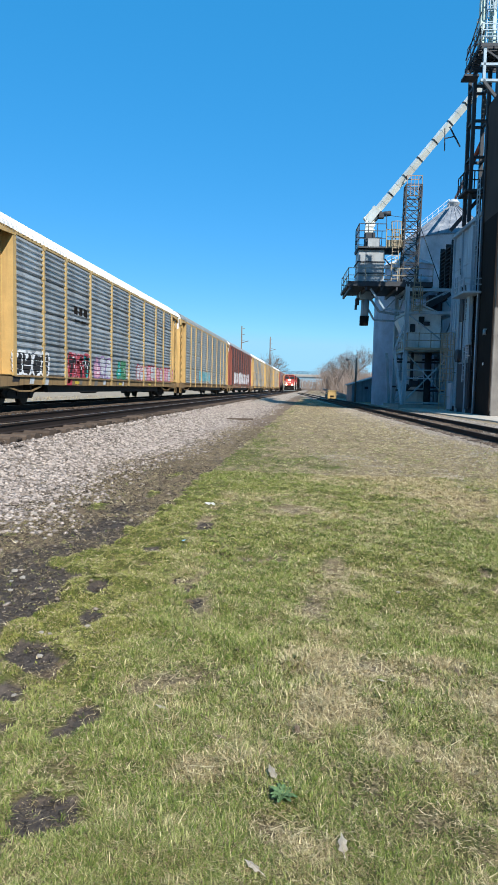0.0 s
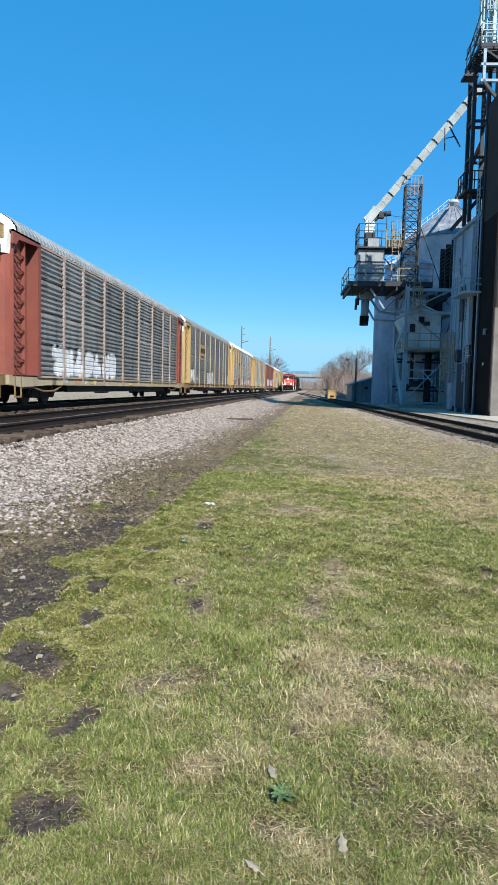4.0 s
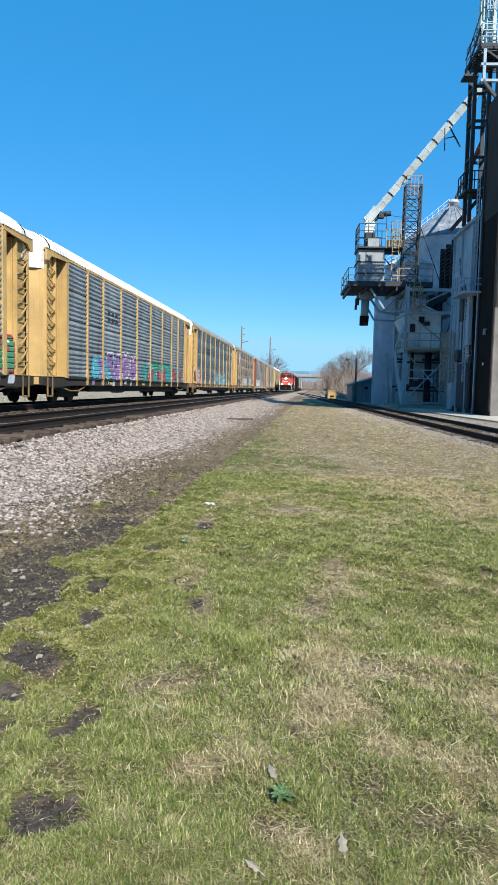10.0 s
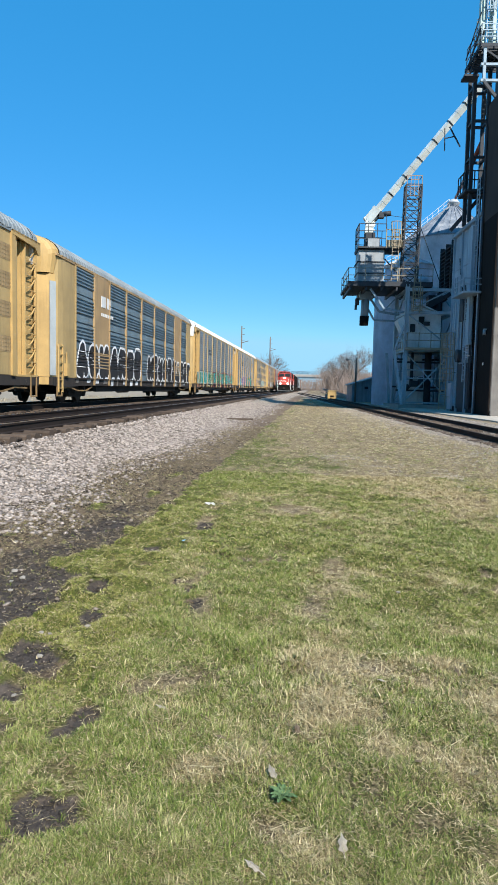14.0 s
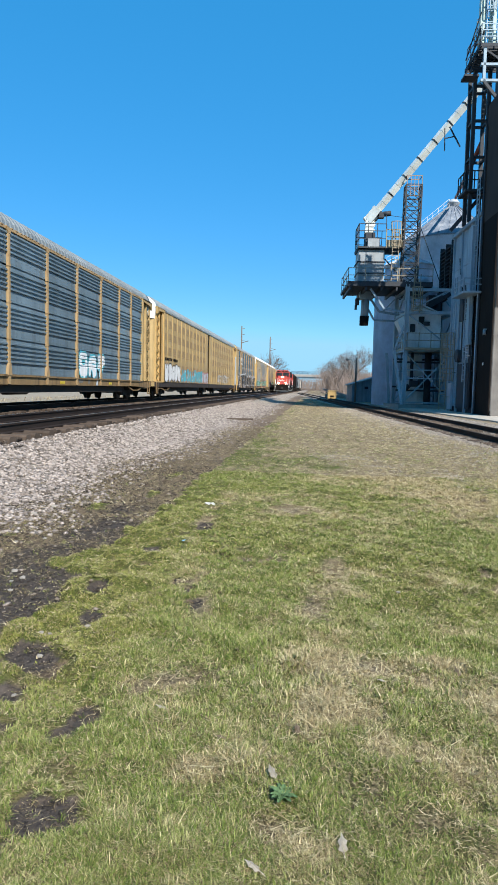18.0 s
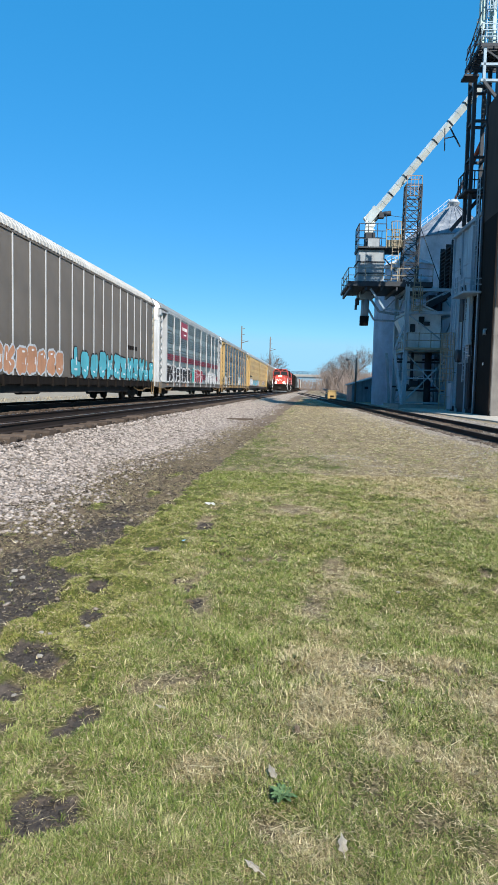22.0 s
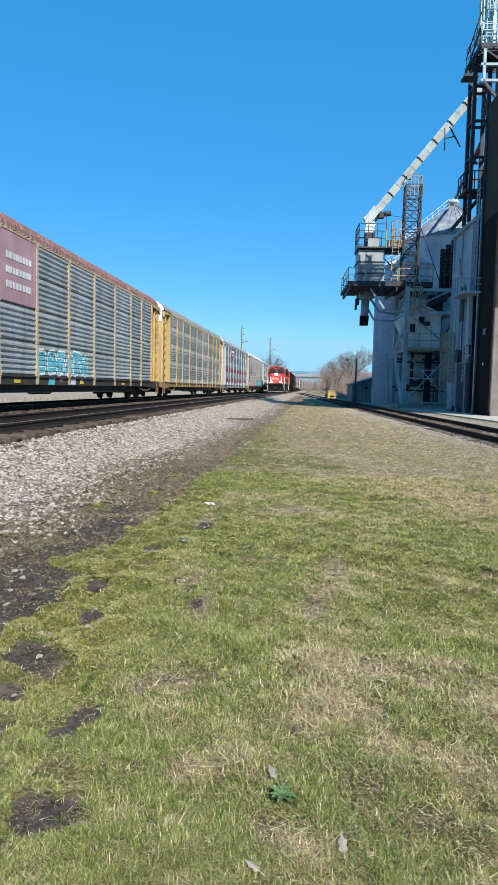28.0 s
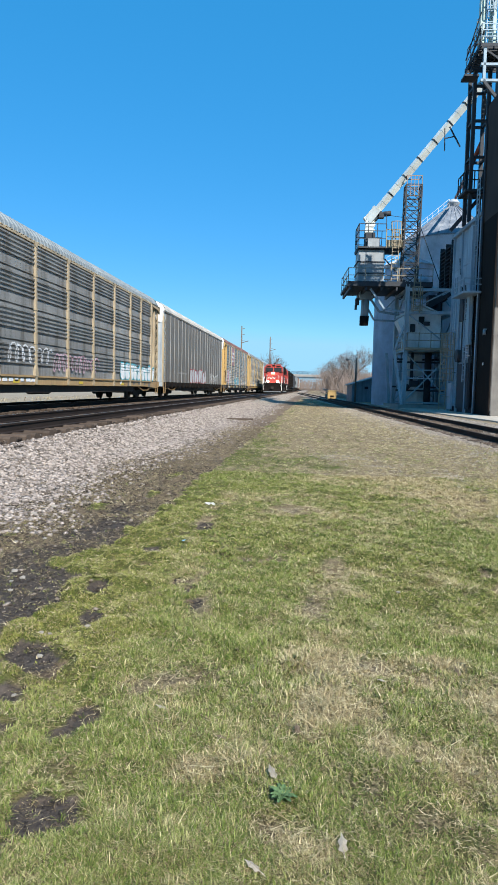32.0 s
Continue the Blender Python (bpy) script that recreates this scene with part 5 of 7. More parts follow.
# graffiti, emblems and lettering that stays plain bars
spray(CARS[7], -11.91, -9.00, 1.00, 1.79, "g_white", "g_black", 0, .22)
spray(CARS[7], -7.19, -4.58, 1.00, 1.96, "g_red", "g_black", 1, .16)
spray(CARS[7], -7.19, -4.58, 1.00, 1.96, "g_pink", "g_red", 2, .24)
spray(CARS[7], -4.07, -1.66, 1.00, 1.96, "g_purple", "g_pink", 3, .2)
spray(CARS[7], -0.76, 0.89, 1.02, 1.94, "g_green", "g_teal", 4, .25)
spray(CARS[7], 2.84, 12.19, 1.00, 1.86, "g_red", "g_pink", 5, .14)
spray(CARS[8], -11.87, -9.71, 1.18, 2.16, "g_pale", "g_white", 6, .14)
spray(CARS[8], -3.37, 0.43, 1.00, 2.04, "g_white", "g_pale", 7, .2)
spray(CARS[8], 10.95, 12.05, 1.08, 2.18, "g_pale", "g_white", 8, .3)
spray(CARS[8], -8.74, -8.05, 1.25, 1.47, "g_pale", "g_white", 9, .06)
spray(CARS[8], -1.51, 0.05, 1.02, 2.06, "g_black", "g_white", 10, .2)
spray(CARS[9], -10.61, -2.76, 1.00, 2.15, "g_pale", "g_white", 11, .2)
spray(CARS[10], -10.07, -6.09, 1.00, 2.10, "g_white", "g_black", 12, .13)
spray(CARS[10], -4.43, 1.69, 1.00, 2.03, "g_white", "g_pale", 13, .2)
spray(CARS[10], 3.73, 7.90, 1.10, 2.23, "g_white", "g_pale", 14, .16)
spray(CARS[11], -12.31, -10.22, 1.00, 2.10, "g_white", "g_pink", 15, .3)
spray(CARS[11], -1.64, 6.00, 1.00, 2.12, "g_white", "g_cyan", 16, .24)
spray(CARS[12], -8.97, -5.19, 1.00, 1.98, "g_cyan", "g_purple", 17, .16)
spray(CARS[12], -7.14, -1.70, 1.00, 2.34, "g_white", "g_purple", 18, .16)
spray(CARS[12], -0.25, 10.61, 1.00, 1.94, "g_teal", "g_red", 19, .14)
spray(CARS[12], 1.58, 7.03, 1.58, 2.10, "g_green", "g_teal", 20, .16)
spray(CARS[13], -12.49, -4.63, 1.00, 2.09, "g_white", "g_teal", 21, .26)
spray(CARS[13], -4.63, 12.46, 1.00, 2.23, "g_red", "g_teal", 22, .22)
spray(CARS[14], -11.67, -1.72, 1.00, 2.55, "g_white", "g_black", 23, .3)
spray(CARS[14], -0.33, 13.0, 1.00, 2.45, "g_white", "g_black", 24, .26)
spray(CARS[15], -18.22, -13.04, 1.00, 2.21, "g_black", "g_white", 25, .24)
spray(CARS[15], -12.91, -3.83, 1.00, 2.04, "g_orange", "g_cyan", 26, .22)
spray(CARS[15], -3.82, -0.42, 1.00, 2.03, "g_red", "g_pale", 27, .14)
spray(CARS[15], 5.62, 14.41, 1.00, 2.11, "g_pale", "g_white", 28, .1)
spray(CARS[16], -12.26, -9.28, 1.00, 1.93, "g_white", "g_pale", 29, .2)
spray(CARS[16], -8.44, -5.79, 1.00, 1.96, "g_white", "g_black", 30, .12)
spray(CARS[16], 1.67, 4.93, 1.00, 2.07, "g_cyan", "g_white", 31, .2)
spray(CARS[17], -11.83, -3.30, 1.00, 2.10, "g_white", "g_black", 32, .24)
spray(CARS[17], -2.55, 2.49, 1.01, 2.15, "g_white", "g_red", 33, .12)
spray(CARS[17], 4.07, 10.49, 1.00, 2.09, "g_pale", "g_white", 34, .14)
spray(CARS[17], 8.60, 10.56, 1.08, 1.84, "g_pink", "g_white", 35, .08)
spray(CARS[17], 5.96, 7.56, 1.79, 2.09, "g_pale", "g_white", 36, .1)
spray(CARS[18], -12.70, -11.60, 1.05, 1.58, "g_pale", "g_white", 37, .14)
spray(CARS[18], -8.48, -1.02, 1.02, 1.97, "g_pale", "g_orange", 38, .16)
spray(CARS[18], -0.29, 13.19, 1.00, 2.20, "g_black", "g_cyan", 39, .16)
spray(CARS[19], 8.32, 9.75, 1.25, 1.39, "g_pale", "g_white", 40, .04)
spray(CARS[21], -12.19, -7.98, 1.10, 2.69, "g_pale", "g_pink", 41, .2)
spray(CARS[21], -4.64, 0.56, 1.05, 2.00, "g_white", "g_cyan", 42, .16)
spray(CARS[22], -4.62, 3.15, 1.01, 2.12, "g_red", "g_pale", 43, .18)
spray(CARS[22], 5.30, 10.71, 1.00, 2.03, "g_pale", "g_white", 44, .08)
spray(CARS[23], -6.65, -3.17, 1.23, 2.16, "g_pale", "g_white", 45, .08)
spray(CARS[23], -2.91, 2.02, 1.11, 1.95, "g_pale", "g_pink", 46, .08)
spray(CARS[23], 5.47, 12.47, 1.00, 1.83, "g_cyan", "g_white", 47, .22)
spray(CARS[5], -9.42, 9.00, 1.17, 2.61, "g_pale", "g_white", 48, .2)
spray(CARS[6], -5.68, 0.45, 1.16, 2.12, "g_pale", "g_cyan", 49, .12)


def bars(car, y0, y1, z0, z1, mat, n, seed, x=1.535, rows=1):
    """Lettering too worn or too private to copy: plain bars of its size."""
    rnd = random.Random(seed)
    for r in range(rows):
        h = (z1 - z0) / rows
        for i in range(n):
            a = y0 + (y1 - y0) * i / n
            plate(car, "lettering_bar", a, a + (y1 - y0) / n * rnd.uniform(0.55, 0.8), z0 + r * h + h * 0.15, z0 + r * h + h * 0.8, mat, x)


def shield(car, y0, y1, z0, z1):
    """A shield emblem drawn as plain shapes: blue top, red and white uprights."""
    w, m = y1 - y0, (y0 + y1) / 2
    part("emblem_back", shape(lambda bm: prism(bm, [(y0 - 0.06, z1), (m, z1 + 0.12), (y1 + 0.06, z1), (y1 + 0.04, z0 + 0.5), (m, z0 - 0.1), (y0 - 0.04, z0 + 0.5)], "x", 1.53, 1.545)), M["white"], car)
    part("emblem_top", shape(lambda bm: prism(bm, [(y0, z1 - 0.02), (m, z1 + 0.06), (y1, z1 - 0.02), (y1, z1 - (z1 - z0) * 0.42), (y0, z1 - (z1 - z0) * 0.42)], "x", 1.545, 1.553)), M["g_blue"], car)
    for i in range(4):
        a = y0 + w * (0.06 + i * 0.24)
        plate(car, "emblem_stripe", a, a + w * 0.13, z0 + 0.25 + 0.12 * abs(i - 1.5), z1 - (z1 - z0) * 0.46, "g_red", 1.545)
    for r in (0.12, 0.26):
        plate(car, "lettering_bar", y0 + w * 0.15, y1 - w * 0.15, z1 - (z1 - z0) * (r + 0.08), z1 - (z1 - z0) * r, "white", 1.553)


plate(CARS[8], "sign_panel", -7.25, -4.4, 2.9, 4.1, "tan", 1.515, "tan sign panel")
bars(CARS[8], -6.9, -4.7, 3.35, 3.95, "black", 3, 1)
bars(CARS[8], -6.6, -5.0, 3.08, 3.24, "black", 7, 2)
plate(CARS[10], "sign_panel", -9.3, -7.35, 2.75, 5.15, "tan", 1.515, "tan sign panel")
shield(CARS[10], -8.85, -7.75, 3.25, 4.85)
plate(CARS[23], "sign_panel", -9.3, -7.35, 2.75, 5.15, "cream", 1.515, "cream sign panel")
shield(CARS[23], -8.85, -7.75, 3.45, 4.9)
bars(CARS[23], -8.2, -4.4, 0.78, 0.95, "g_white", 9, 3, 1.502)
bars(CARS[7], -6.4, -4.7, 3.3, 3.75, "black", 3, 4, 1.518)
bars(CARS[7], -6.3, -4.8, 3.1, 3.2, "black", 2, 5, 1.518)
part("end_plate", shape(lambda bm: prism(bm, [(1.43, -13.56), (1.46, -13.56), (1.345, -13.81), (1.315, -13.80)], "z", 1.05, 4.3)), M["galv_light"], CARS[14], "pale grey corner plate")
bars(CARS[14], -8.5, -6.9, 3.9, 4.6, "white", 2, 6, 1.53)
bars(CARS[14], -8.5, -6.7, 3.6, 3.8, "white", 8, 7, 1.53)
for c_, y_ in ((17, -6.95), (19, -7.0)):
    plate(CARS[c_], "emblem_plate", y_, y_ + 2.36, 4.0, 5.08, "redstripe", 1.516, "red emblem plate")
    bars(CARS[c_], y_ + 0.35, y_ + 2.15, 4.48, 4.82, "white", 8, c_, 1.532)
    bars(CARS[c_], y_ + 0.9, y_ + 1.8, 4.2, 4.34, "white", 7, c_ + 1, 1.532)
plate(CARS[21], "sign_panel", -7.2, -4.55, 3.15, 5.15, "faded_pink", 1.516, "faded pink sign panel")
for r_ in range(3):
    bars(CARS[21], -6.8, -4.9, 3.5 + 0.42 * r_, 3.8 + 0.42 * r_, "g_pale", 8, 9 + r_, 1.53)
bars(CARS[18], 7.9, 9.7, 2.45, 2.75, "black", 9, 10, 1.506)
bars(CARS[18], -10.0, -8.6, 2.6, 3.6, "black", 4, 17, 1.506, 2)
bars(CARS[22], -9.1, -5.8, 1.55, 1.75, "galv_warm", 10, 11, 1.506)
bars(CARS[15], -18.0, -14.0, 2.3, 2.55, "black", 9, 12, 1.51)
for c_ in (11, 12, 13, 16):
    bars(CARS[c_], -6.6, -4.9, 3.45, 4.0, "steel_dark", 3, c_, 1.518, 2)
for c_ in (7, 8, 9, 10, 11, 12, 13, 16, 20, 21, 23):
    for s_ in (-1, 1):
        a_ = s_ * 12.3
        plate(CARS[c_], "data_plate", a_ - 0.25, a_ + 0.25, 3.3, 3.9, "cream", 1.182, "small stencilled data panel")
        bars(CARS[c_], a_ - 0.2, a_ + 0.2, 2.5, 3.1, "black", 2, c_, 1.182, 4)
    for y_ in (-6.0, 0.0, 6.0):
        plate(CARS[c_], "reflector", y_ - 0.22, y_ + 0.22, 0.76, 0.86, "reflect", 1.502, "yellow reflective strip")


def raise_bodies():
    """The car bodies stand a little taller above their sills."""
    def up(z):
        return z if z < 1.0 else 1.0 + (z - 1.0) * 1.03
    done = set()
    for car in CARS:
        for ob in car.children_recursive:
            if ob.name.split(".")[0] in ("truck", "wheelset", "coupler", "underframe", "end_sill", "air_hose", "step", "brake_rigging"):
                continue
            if abs(ob.location.z) > 0.5:
                ob.location.z = up(ob.location.z)
            elif ob.data.name not in done:
                done.add(ob.data.name)
                for v in ob.data.vertices:
                    v.co.z = up(v.co.z)


raise_bodies()


# ---------- the oncoming train on the near track ----------
def locomotive(label, lit):
    lo = thing("locomotive", Matrix.Translation((NEAR_X, 0, RAIL_Z)), label, "locomotive", "locomotives of the oncoming train")
    part("hood", shape(lambda bm: prism(bm, [(-1.0, 1.6), (1.0, 1.6), (1.0, 4.2), (0.75, 4.45), (-0.75, 4.45), (-1.0, 4.2)], "y", 4.6, 21.5)), M["black"], lo, "black engine hood")
    part("cab", shape(lambda bm: prism(bm, [(-1.52, 1.6), (1.52, 1.6), (1.52, 4.1), (1.1, 4.62), (-1.1, 4.62), (-1.52, 4.1)], "y", 2.0, 4.9)), M["loco_red"], lo, "red cab")
    part("nose", shape(lambda bm: prism(bm, [(0.55, 1.6), (2.0, 1.6), (2.0, 3.35), (1.7, 3.35), (0.75, 2.95)], "x", -0.95, 0.95)), M["loco_red"], lo, "sloping red nose")
    part("walkway", shape(lambda bm: box(bm, -1.52, 1.52, 0.3, 22.0, 1.35, 1.6)), M["black"], lo)
    part("pilot", shape(lambda bm: prism(bm, [(-1.5, 0.25), (1.5, 0.25), (1.5, 1.35), (-1.5, 1.35)], "y", 0.1, 0.5)), M["black"], lo, "dark front sheet")
    part("plow", shape(lambda bm: prism(bm, [(-0.25, 0.15), (0.25, 0.15), (0.25, 0.75)], "x", -1.4, 1.4)), M["black"], lo, "black snow plow")
    for s in (-1, 1):
        part("windshield", shape(lambda bm: box(bm, s * 0.7 - 0.62, s * 0.7 + 0.62, 1.972, 2.01, 3.45, 4.12)), M["glass"], lo)
        part("side_window", shape(lambda bm: box(bm, s * 1.515 - 0.015, s * 1.515 + 0.015, 2.6, 4.2, 3.4, 4.1)), M["glass"], lo)
        part("handrail", shape(lambda bm: rail_fence(bm, [(s * 1.45, 0.35, 1.6), (s * 1.45, 1.9, 1.6)], 1.0, 0.8)), M["white"], lo, "white handrail")
        part("side_rail", shape(lambda bm: rail_fence(bm, [(s * 1.48, 5.0, 1.6), (s * 1.48, 21.8, 1.6)], 1.0, 2.4)), M["black"], lo)
        part("step_rail", shape(lambda bm: (beam(bm, (s * 1.48, 0.12, 0.4), (s * 1.48, 0.12, 2.4), 0.07), beam(bm, (s * 1.48, 0.12, 0.9), (s * 0.95, 0.12, 2.0), 0.07))), M["white"], lo)
        part("ditch_light", shape(lambda bm: tube(bm, (s * 0.78, 0.02, 1.85), (s * 0.78, 0.3, 1.85), 0.19, 14)), LAMP if lit else M["white"], lo, "bright ditch light")
        part("number_board", shape(lambda bm: box(bm, s * 0.8 - 0.35, s * 0.8 + 0.35, 1.96, 2.0, 4.22, 4.42)), M["black"], lo)
        for i in range(3):
            part("hood_panel", shape(lambda bm: box(bm, s * 1.0 - 0.02, s * 1.0 + 0.02, 6 + i * 4.6, 9.8 + i * 4.6, 1.75, 3.9)), M["black"] if i else M["loco_red"], lo)
    for s in (-1, 1):
        part("headlight", shape(lambda bm: tube(bm, (s * 0.13, 0.56, 3.18), (s * 0.13, 1.3, 3.18), 0.14, 14)), LAMP if lit else M["white"], lo, "bright headlight")
    # the emblem on the nose, a plain white meander band
    bend = [(-0.80, 2.28), (-0.56, 2.60), (-0.30, 2.26), (-0.04, 2.60), (0.22, 2.26), (0.48, 2.60), (0.76, 2.30)]
    part("emblem", shape(lambda bm: [beam(bm, (x0, 0.60 + 0.148 * (z0 - 1.6) - 0.03, z0), (x1, 0.60 + 0.148 * (z1 - 1.6) - 0.03, z1), 0.06, 0.085) for (x0, z0), (x1, z1) in zip(bend, bend[1:])]), M["white"], lo, "plain white meander band")
    part("nose_edge", shape(lambda bm: [beam(bm, (s * 0.97, 0.53, 1.75), (s * 0.97, 0.75, 2.92), 0.05, 0.09) for s in (-1, 1)]), M["white"], lo)
    part("plow_edge", shape(lambda bm: box(bm, -1.42, 1.42, -0.29, -0.24, 0.13, 0.24)), M["roof_grey"], lo, "worn pale plow edge")
    part("cab_sill", shape(lambda bm: box(bm, -1.5, 1.5, 1.95, 2.0, 3.3, 3.4)), M["black"], lo)
    part("anticlimber", shape(lambda bm: box(bm, -1.45, 1.45, 0.0, 0.32, 1.3, 1.5)), M["black"], lo)
    part("ridge_light", shape(lambda bm: box(bm, -0.25, 0.25, 1.95, 2.05, 4.3, 4.55)), M["black"], lo)
    part("nose_door", shape(lambda bm: box(bm, 0.45, 0.8, 0.60, 0.66, 1.7, 2.8)), M["loco_red"], lo)
    part("side_stripe", shape(lambda bm: [box(bm, s * 1.53 - 0.012, s * 1.53 + 0.012, 2.1, 4.8, 1.7, 3.2) for s in (-1, 1)]), M["loco_red"], lo)
    part("radiator", shape(lambda bm: prism(bm, [(-1.5, 3.6), (1.5, 3.6), (1.3, 4.6), (-1.3, 4.6)], "y", 16.0, 21.0)), M["black"], lo)
    part("exhaust", shape(lambda bm: box(bm, -0.4, 0.4, 10.2, 11.4, 4.45, 4.7)), M["black"], lo)
    part("fuel_tank", shape(lambda bm: box(bm, -1.3, 1.3, 8.2, 13.6, 0.3, 1.3)), M["black"], lo)
    part("horn", shape(lambda bm: (tube(bm, (0, 3.4, 4.62), (0, 3.4, 4.85), 0.05, 6), tube(bm, (0, 3.0, 4.85), (0, 3.7, 4.85), 0.1, 8))), M["black"], lo)
    part("coupler", shape(lambda bm: (box(bm, -0.15, 0.15, -0.45, 0.2, 0.7, 0.95), box(bm, -0.2, 0.2, -0.6, -0.4, 0.65, 1.0))), M["frame"], lo)
    for y in (4.0, 18.0):
        tr = part("truck", made("loco_truck", lambda bm: [box(bm, s * 1.05 - 0.1, s * 1.05 + 0.1, -2.3, 2.3, 0.42, 0.95) for s in (-1, 1)] + [box(bm, -1.1, 1.1, -0.3, 0.3, 0.5, 1.0)]), M["frame"], lo, at=(0, y, 0))
        for dy in (-1.9, 0, 1.9):
            part("wheelset", made("loco_wheels", lambda bm: [tube(bm, (s * 0.7, 0, 0), (s * 0.86, 0, 0), 0.52, 20) for s in (-1, 1)] + [tube(bm, (-0.7, 0, 0), (0.7, 0, 0), 0.09, 8)]), M["wheel"], tr, at=(0, dy, 0.52))
    return lo


def box_car(label, col, tall, kind):
    c = thing("freight_car", Matrix.Translation((NEAR_X, 0, RAIL_Z)), label, "railcar", "cars of the oncoming train")
    if kind == "tank":
        part("tank", shape(lambda bm: tube(bm, (0, 0.8, 2.45), (0, 16.2, 2.45), 1.4, 20)), M[col], c)
        part("dome", shape(lambda bm: tube(bm, (0, 8.5, 3.8), (0, 8.5, 4.3), 0.5, 14)), M[col], c)
    else:
        part("body", shape(lambda bm: prism(bm, [(-1.5, 1.1), (1.5, 1.1), (1.5, tall - 0.25), (1.0, tall), (-1.0, tall), (-1.5, tall - 0.25)], "y", 0.5, 16.5)), M[col], c)
        for i in range(9):
            for s in (-1, 1):
                part("rib", made(("rib", tall), lambda bm: box(bm, -0.05, 0.05, -0.06, 0.06, 1.1, tall - 0.3)), M[col], c, at=(s * 1.53, 1.2 + i * 1.82, 0))
    part("underframe", shape(lambda bm: box(bm, -0.4, 0.4, -0.2, 17.2, 0.7, 1.1)), M["frame"], c)
    for y in (2.6, 14.4):
        tr = part("truck", made("truck", truck_fn), M["frame"], c, at=(0, y, 0.1))
        for dy in (-0.88, 0.88):
            part("wheelset", made("wheelset", wheelset_fn), M["wheel"], tr, at=(0, dy, 0.31))
    return c


LAMP = glow("lamp_glow", (1.0, 0.80, 0.52), 7.0)
UP_TRAIN = [(locomotive("red and black diesel locomotive with lit headlights", True), 0.0), (locomotive("second red and black diesel locomotive, coupled behind", False), 23.0)]
for i, (lab, col, tall, kind) in enumerate((("dark covered hopper car in the oncoming train", "black", 4.6, "box"), ("black hopper car in the oncoming train", "steel_dark", 4.5, "box"), ("black tank car in the oncoming train", "black", 4.0, "tank"), ("pale grey covered hopper car", "roof_grey", 4.6, "box"), ("brown box car in the oncoming train", "brown_side", 4.7, "box"), ("pale covered hopper car, dusty", "roof_ivory", 4.6, "box"), ("dark hopper car far down the line", "steel_dark", 4.6, "box"))):
    UP_TRAIN.append((box_car(lab, col, tall, kind), 46.0 + i * 17.6))
# ---------- the grain elevator, its loading tower and the bins ----------
YARD = Matrix.Rotation(radians(3.11), 4, "Z")


def yard_thing(name, u, w, label, category, group="", kind="", z=0.0):
    """A thing of the grain yard; its parts are drawn in yard metres, u across and w along the side track."""
    ob = thing(name, YARD @ Matrix.Translation((u, w, z)), label, category, group, kind)
    ob["u"], ob["w"], ob["z"] = u, w, z
    return ob


def yp(name, fn, mat, parent, label="", bevel=0.0):
    bm = bmesh.new()
    fn(bm)
    top = parent if "u" in parent else parent.parent
    bmesh.ops.translate(bm, vec=(-top["u"], -top["w"], -top["z"]), verts=bm.verts)
    return part(name, bm, M[mat], parent, label, bevel=bevel)


def fence(name, parent, mat, pts, h=1.1, step=1.3, r=0.025, rails=(0.55, 1.1), label=""):
    """Guard rail of single posts and rails along deck points."""
    for p, q in zip(pts, pts[1:]):
        p, q = Vector(p), Vector(q)
        k = max(1, round((q - p).length / step))
        for i in range(k + 1):
            e = p.lerp(q, i / k)
            yp(name + "_post", lambda bm: beam(bm, e, e + Vector((0, 0, h)), r * 2), mat, parent, label)
        for z in rails:
            yp(name + "_rail", lambda bm: beam(bm, p + Vector((0, 0, z)), q + Vector((0, 0, z)), r * 2), mat, parent, label)


def bars_of(name, parent, mat, segs, label=""):
    for p, q, w in segs:
        yp(name, lambda bm: beam(bm, p, q, w), mat, parent, label)


def ladder_at(bm, u, w, z0, z1, width=0.42, face="w", step=0.3, r=0.03):
    """Straight ladder; its rungs run across (face w) or along the yard (face u)."""
    du, dw = (width / 2, 0) if face == "w" else (0, width / 2)
    for s in (-1, 1):
        beam(bm, (u + s * du, w + s * dw, z0), (u + s * du, w + s * dw, z1), r * 2)
    for i in range(int((z1 - z0) / step)):
        z = z0 + 0.15 + i * step
        beam(bm, (u - du, w - dw, z), (u + du, w + dw, z), r * 1.4)


def cage_at(bm, u, w, z0, z1, rad=0.38, back=1, bars=7, step=0.75):
    """Safety hoops round a ladder."""
    pts = [(u + rad * math.cos(a), w - back * rad * (0.3 + math.sin(a))) for a in [math.pi * i / (bars - 1) for i in range(bars)]]
    for p in pts:
        beam(bm, (*p, z0), (*p, z1), 0.04)
    n = max(1, round((z1 - z0) / step))
    for k in range(n + 1):
        z = z0 + (z1 - z0) * k / n
        for p, q in zip(pts, pts[1:]):
            beam(bm, (*p, z), (*q, z), 0.05)


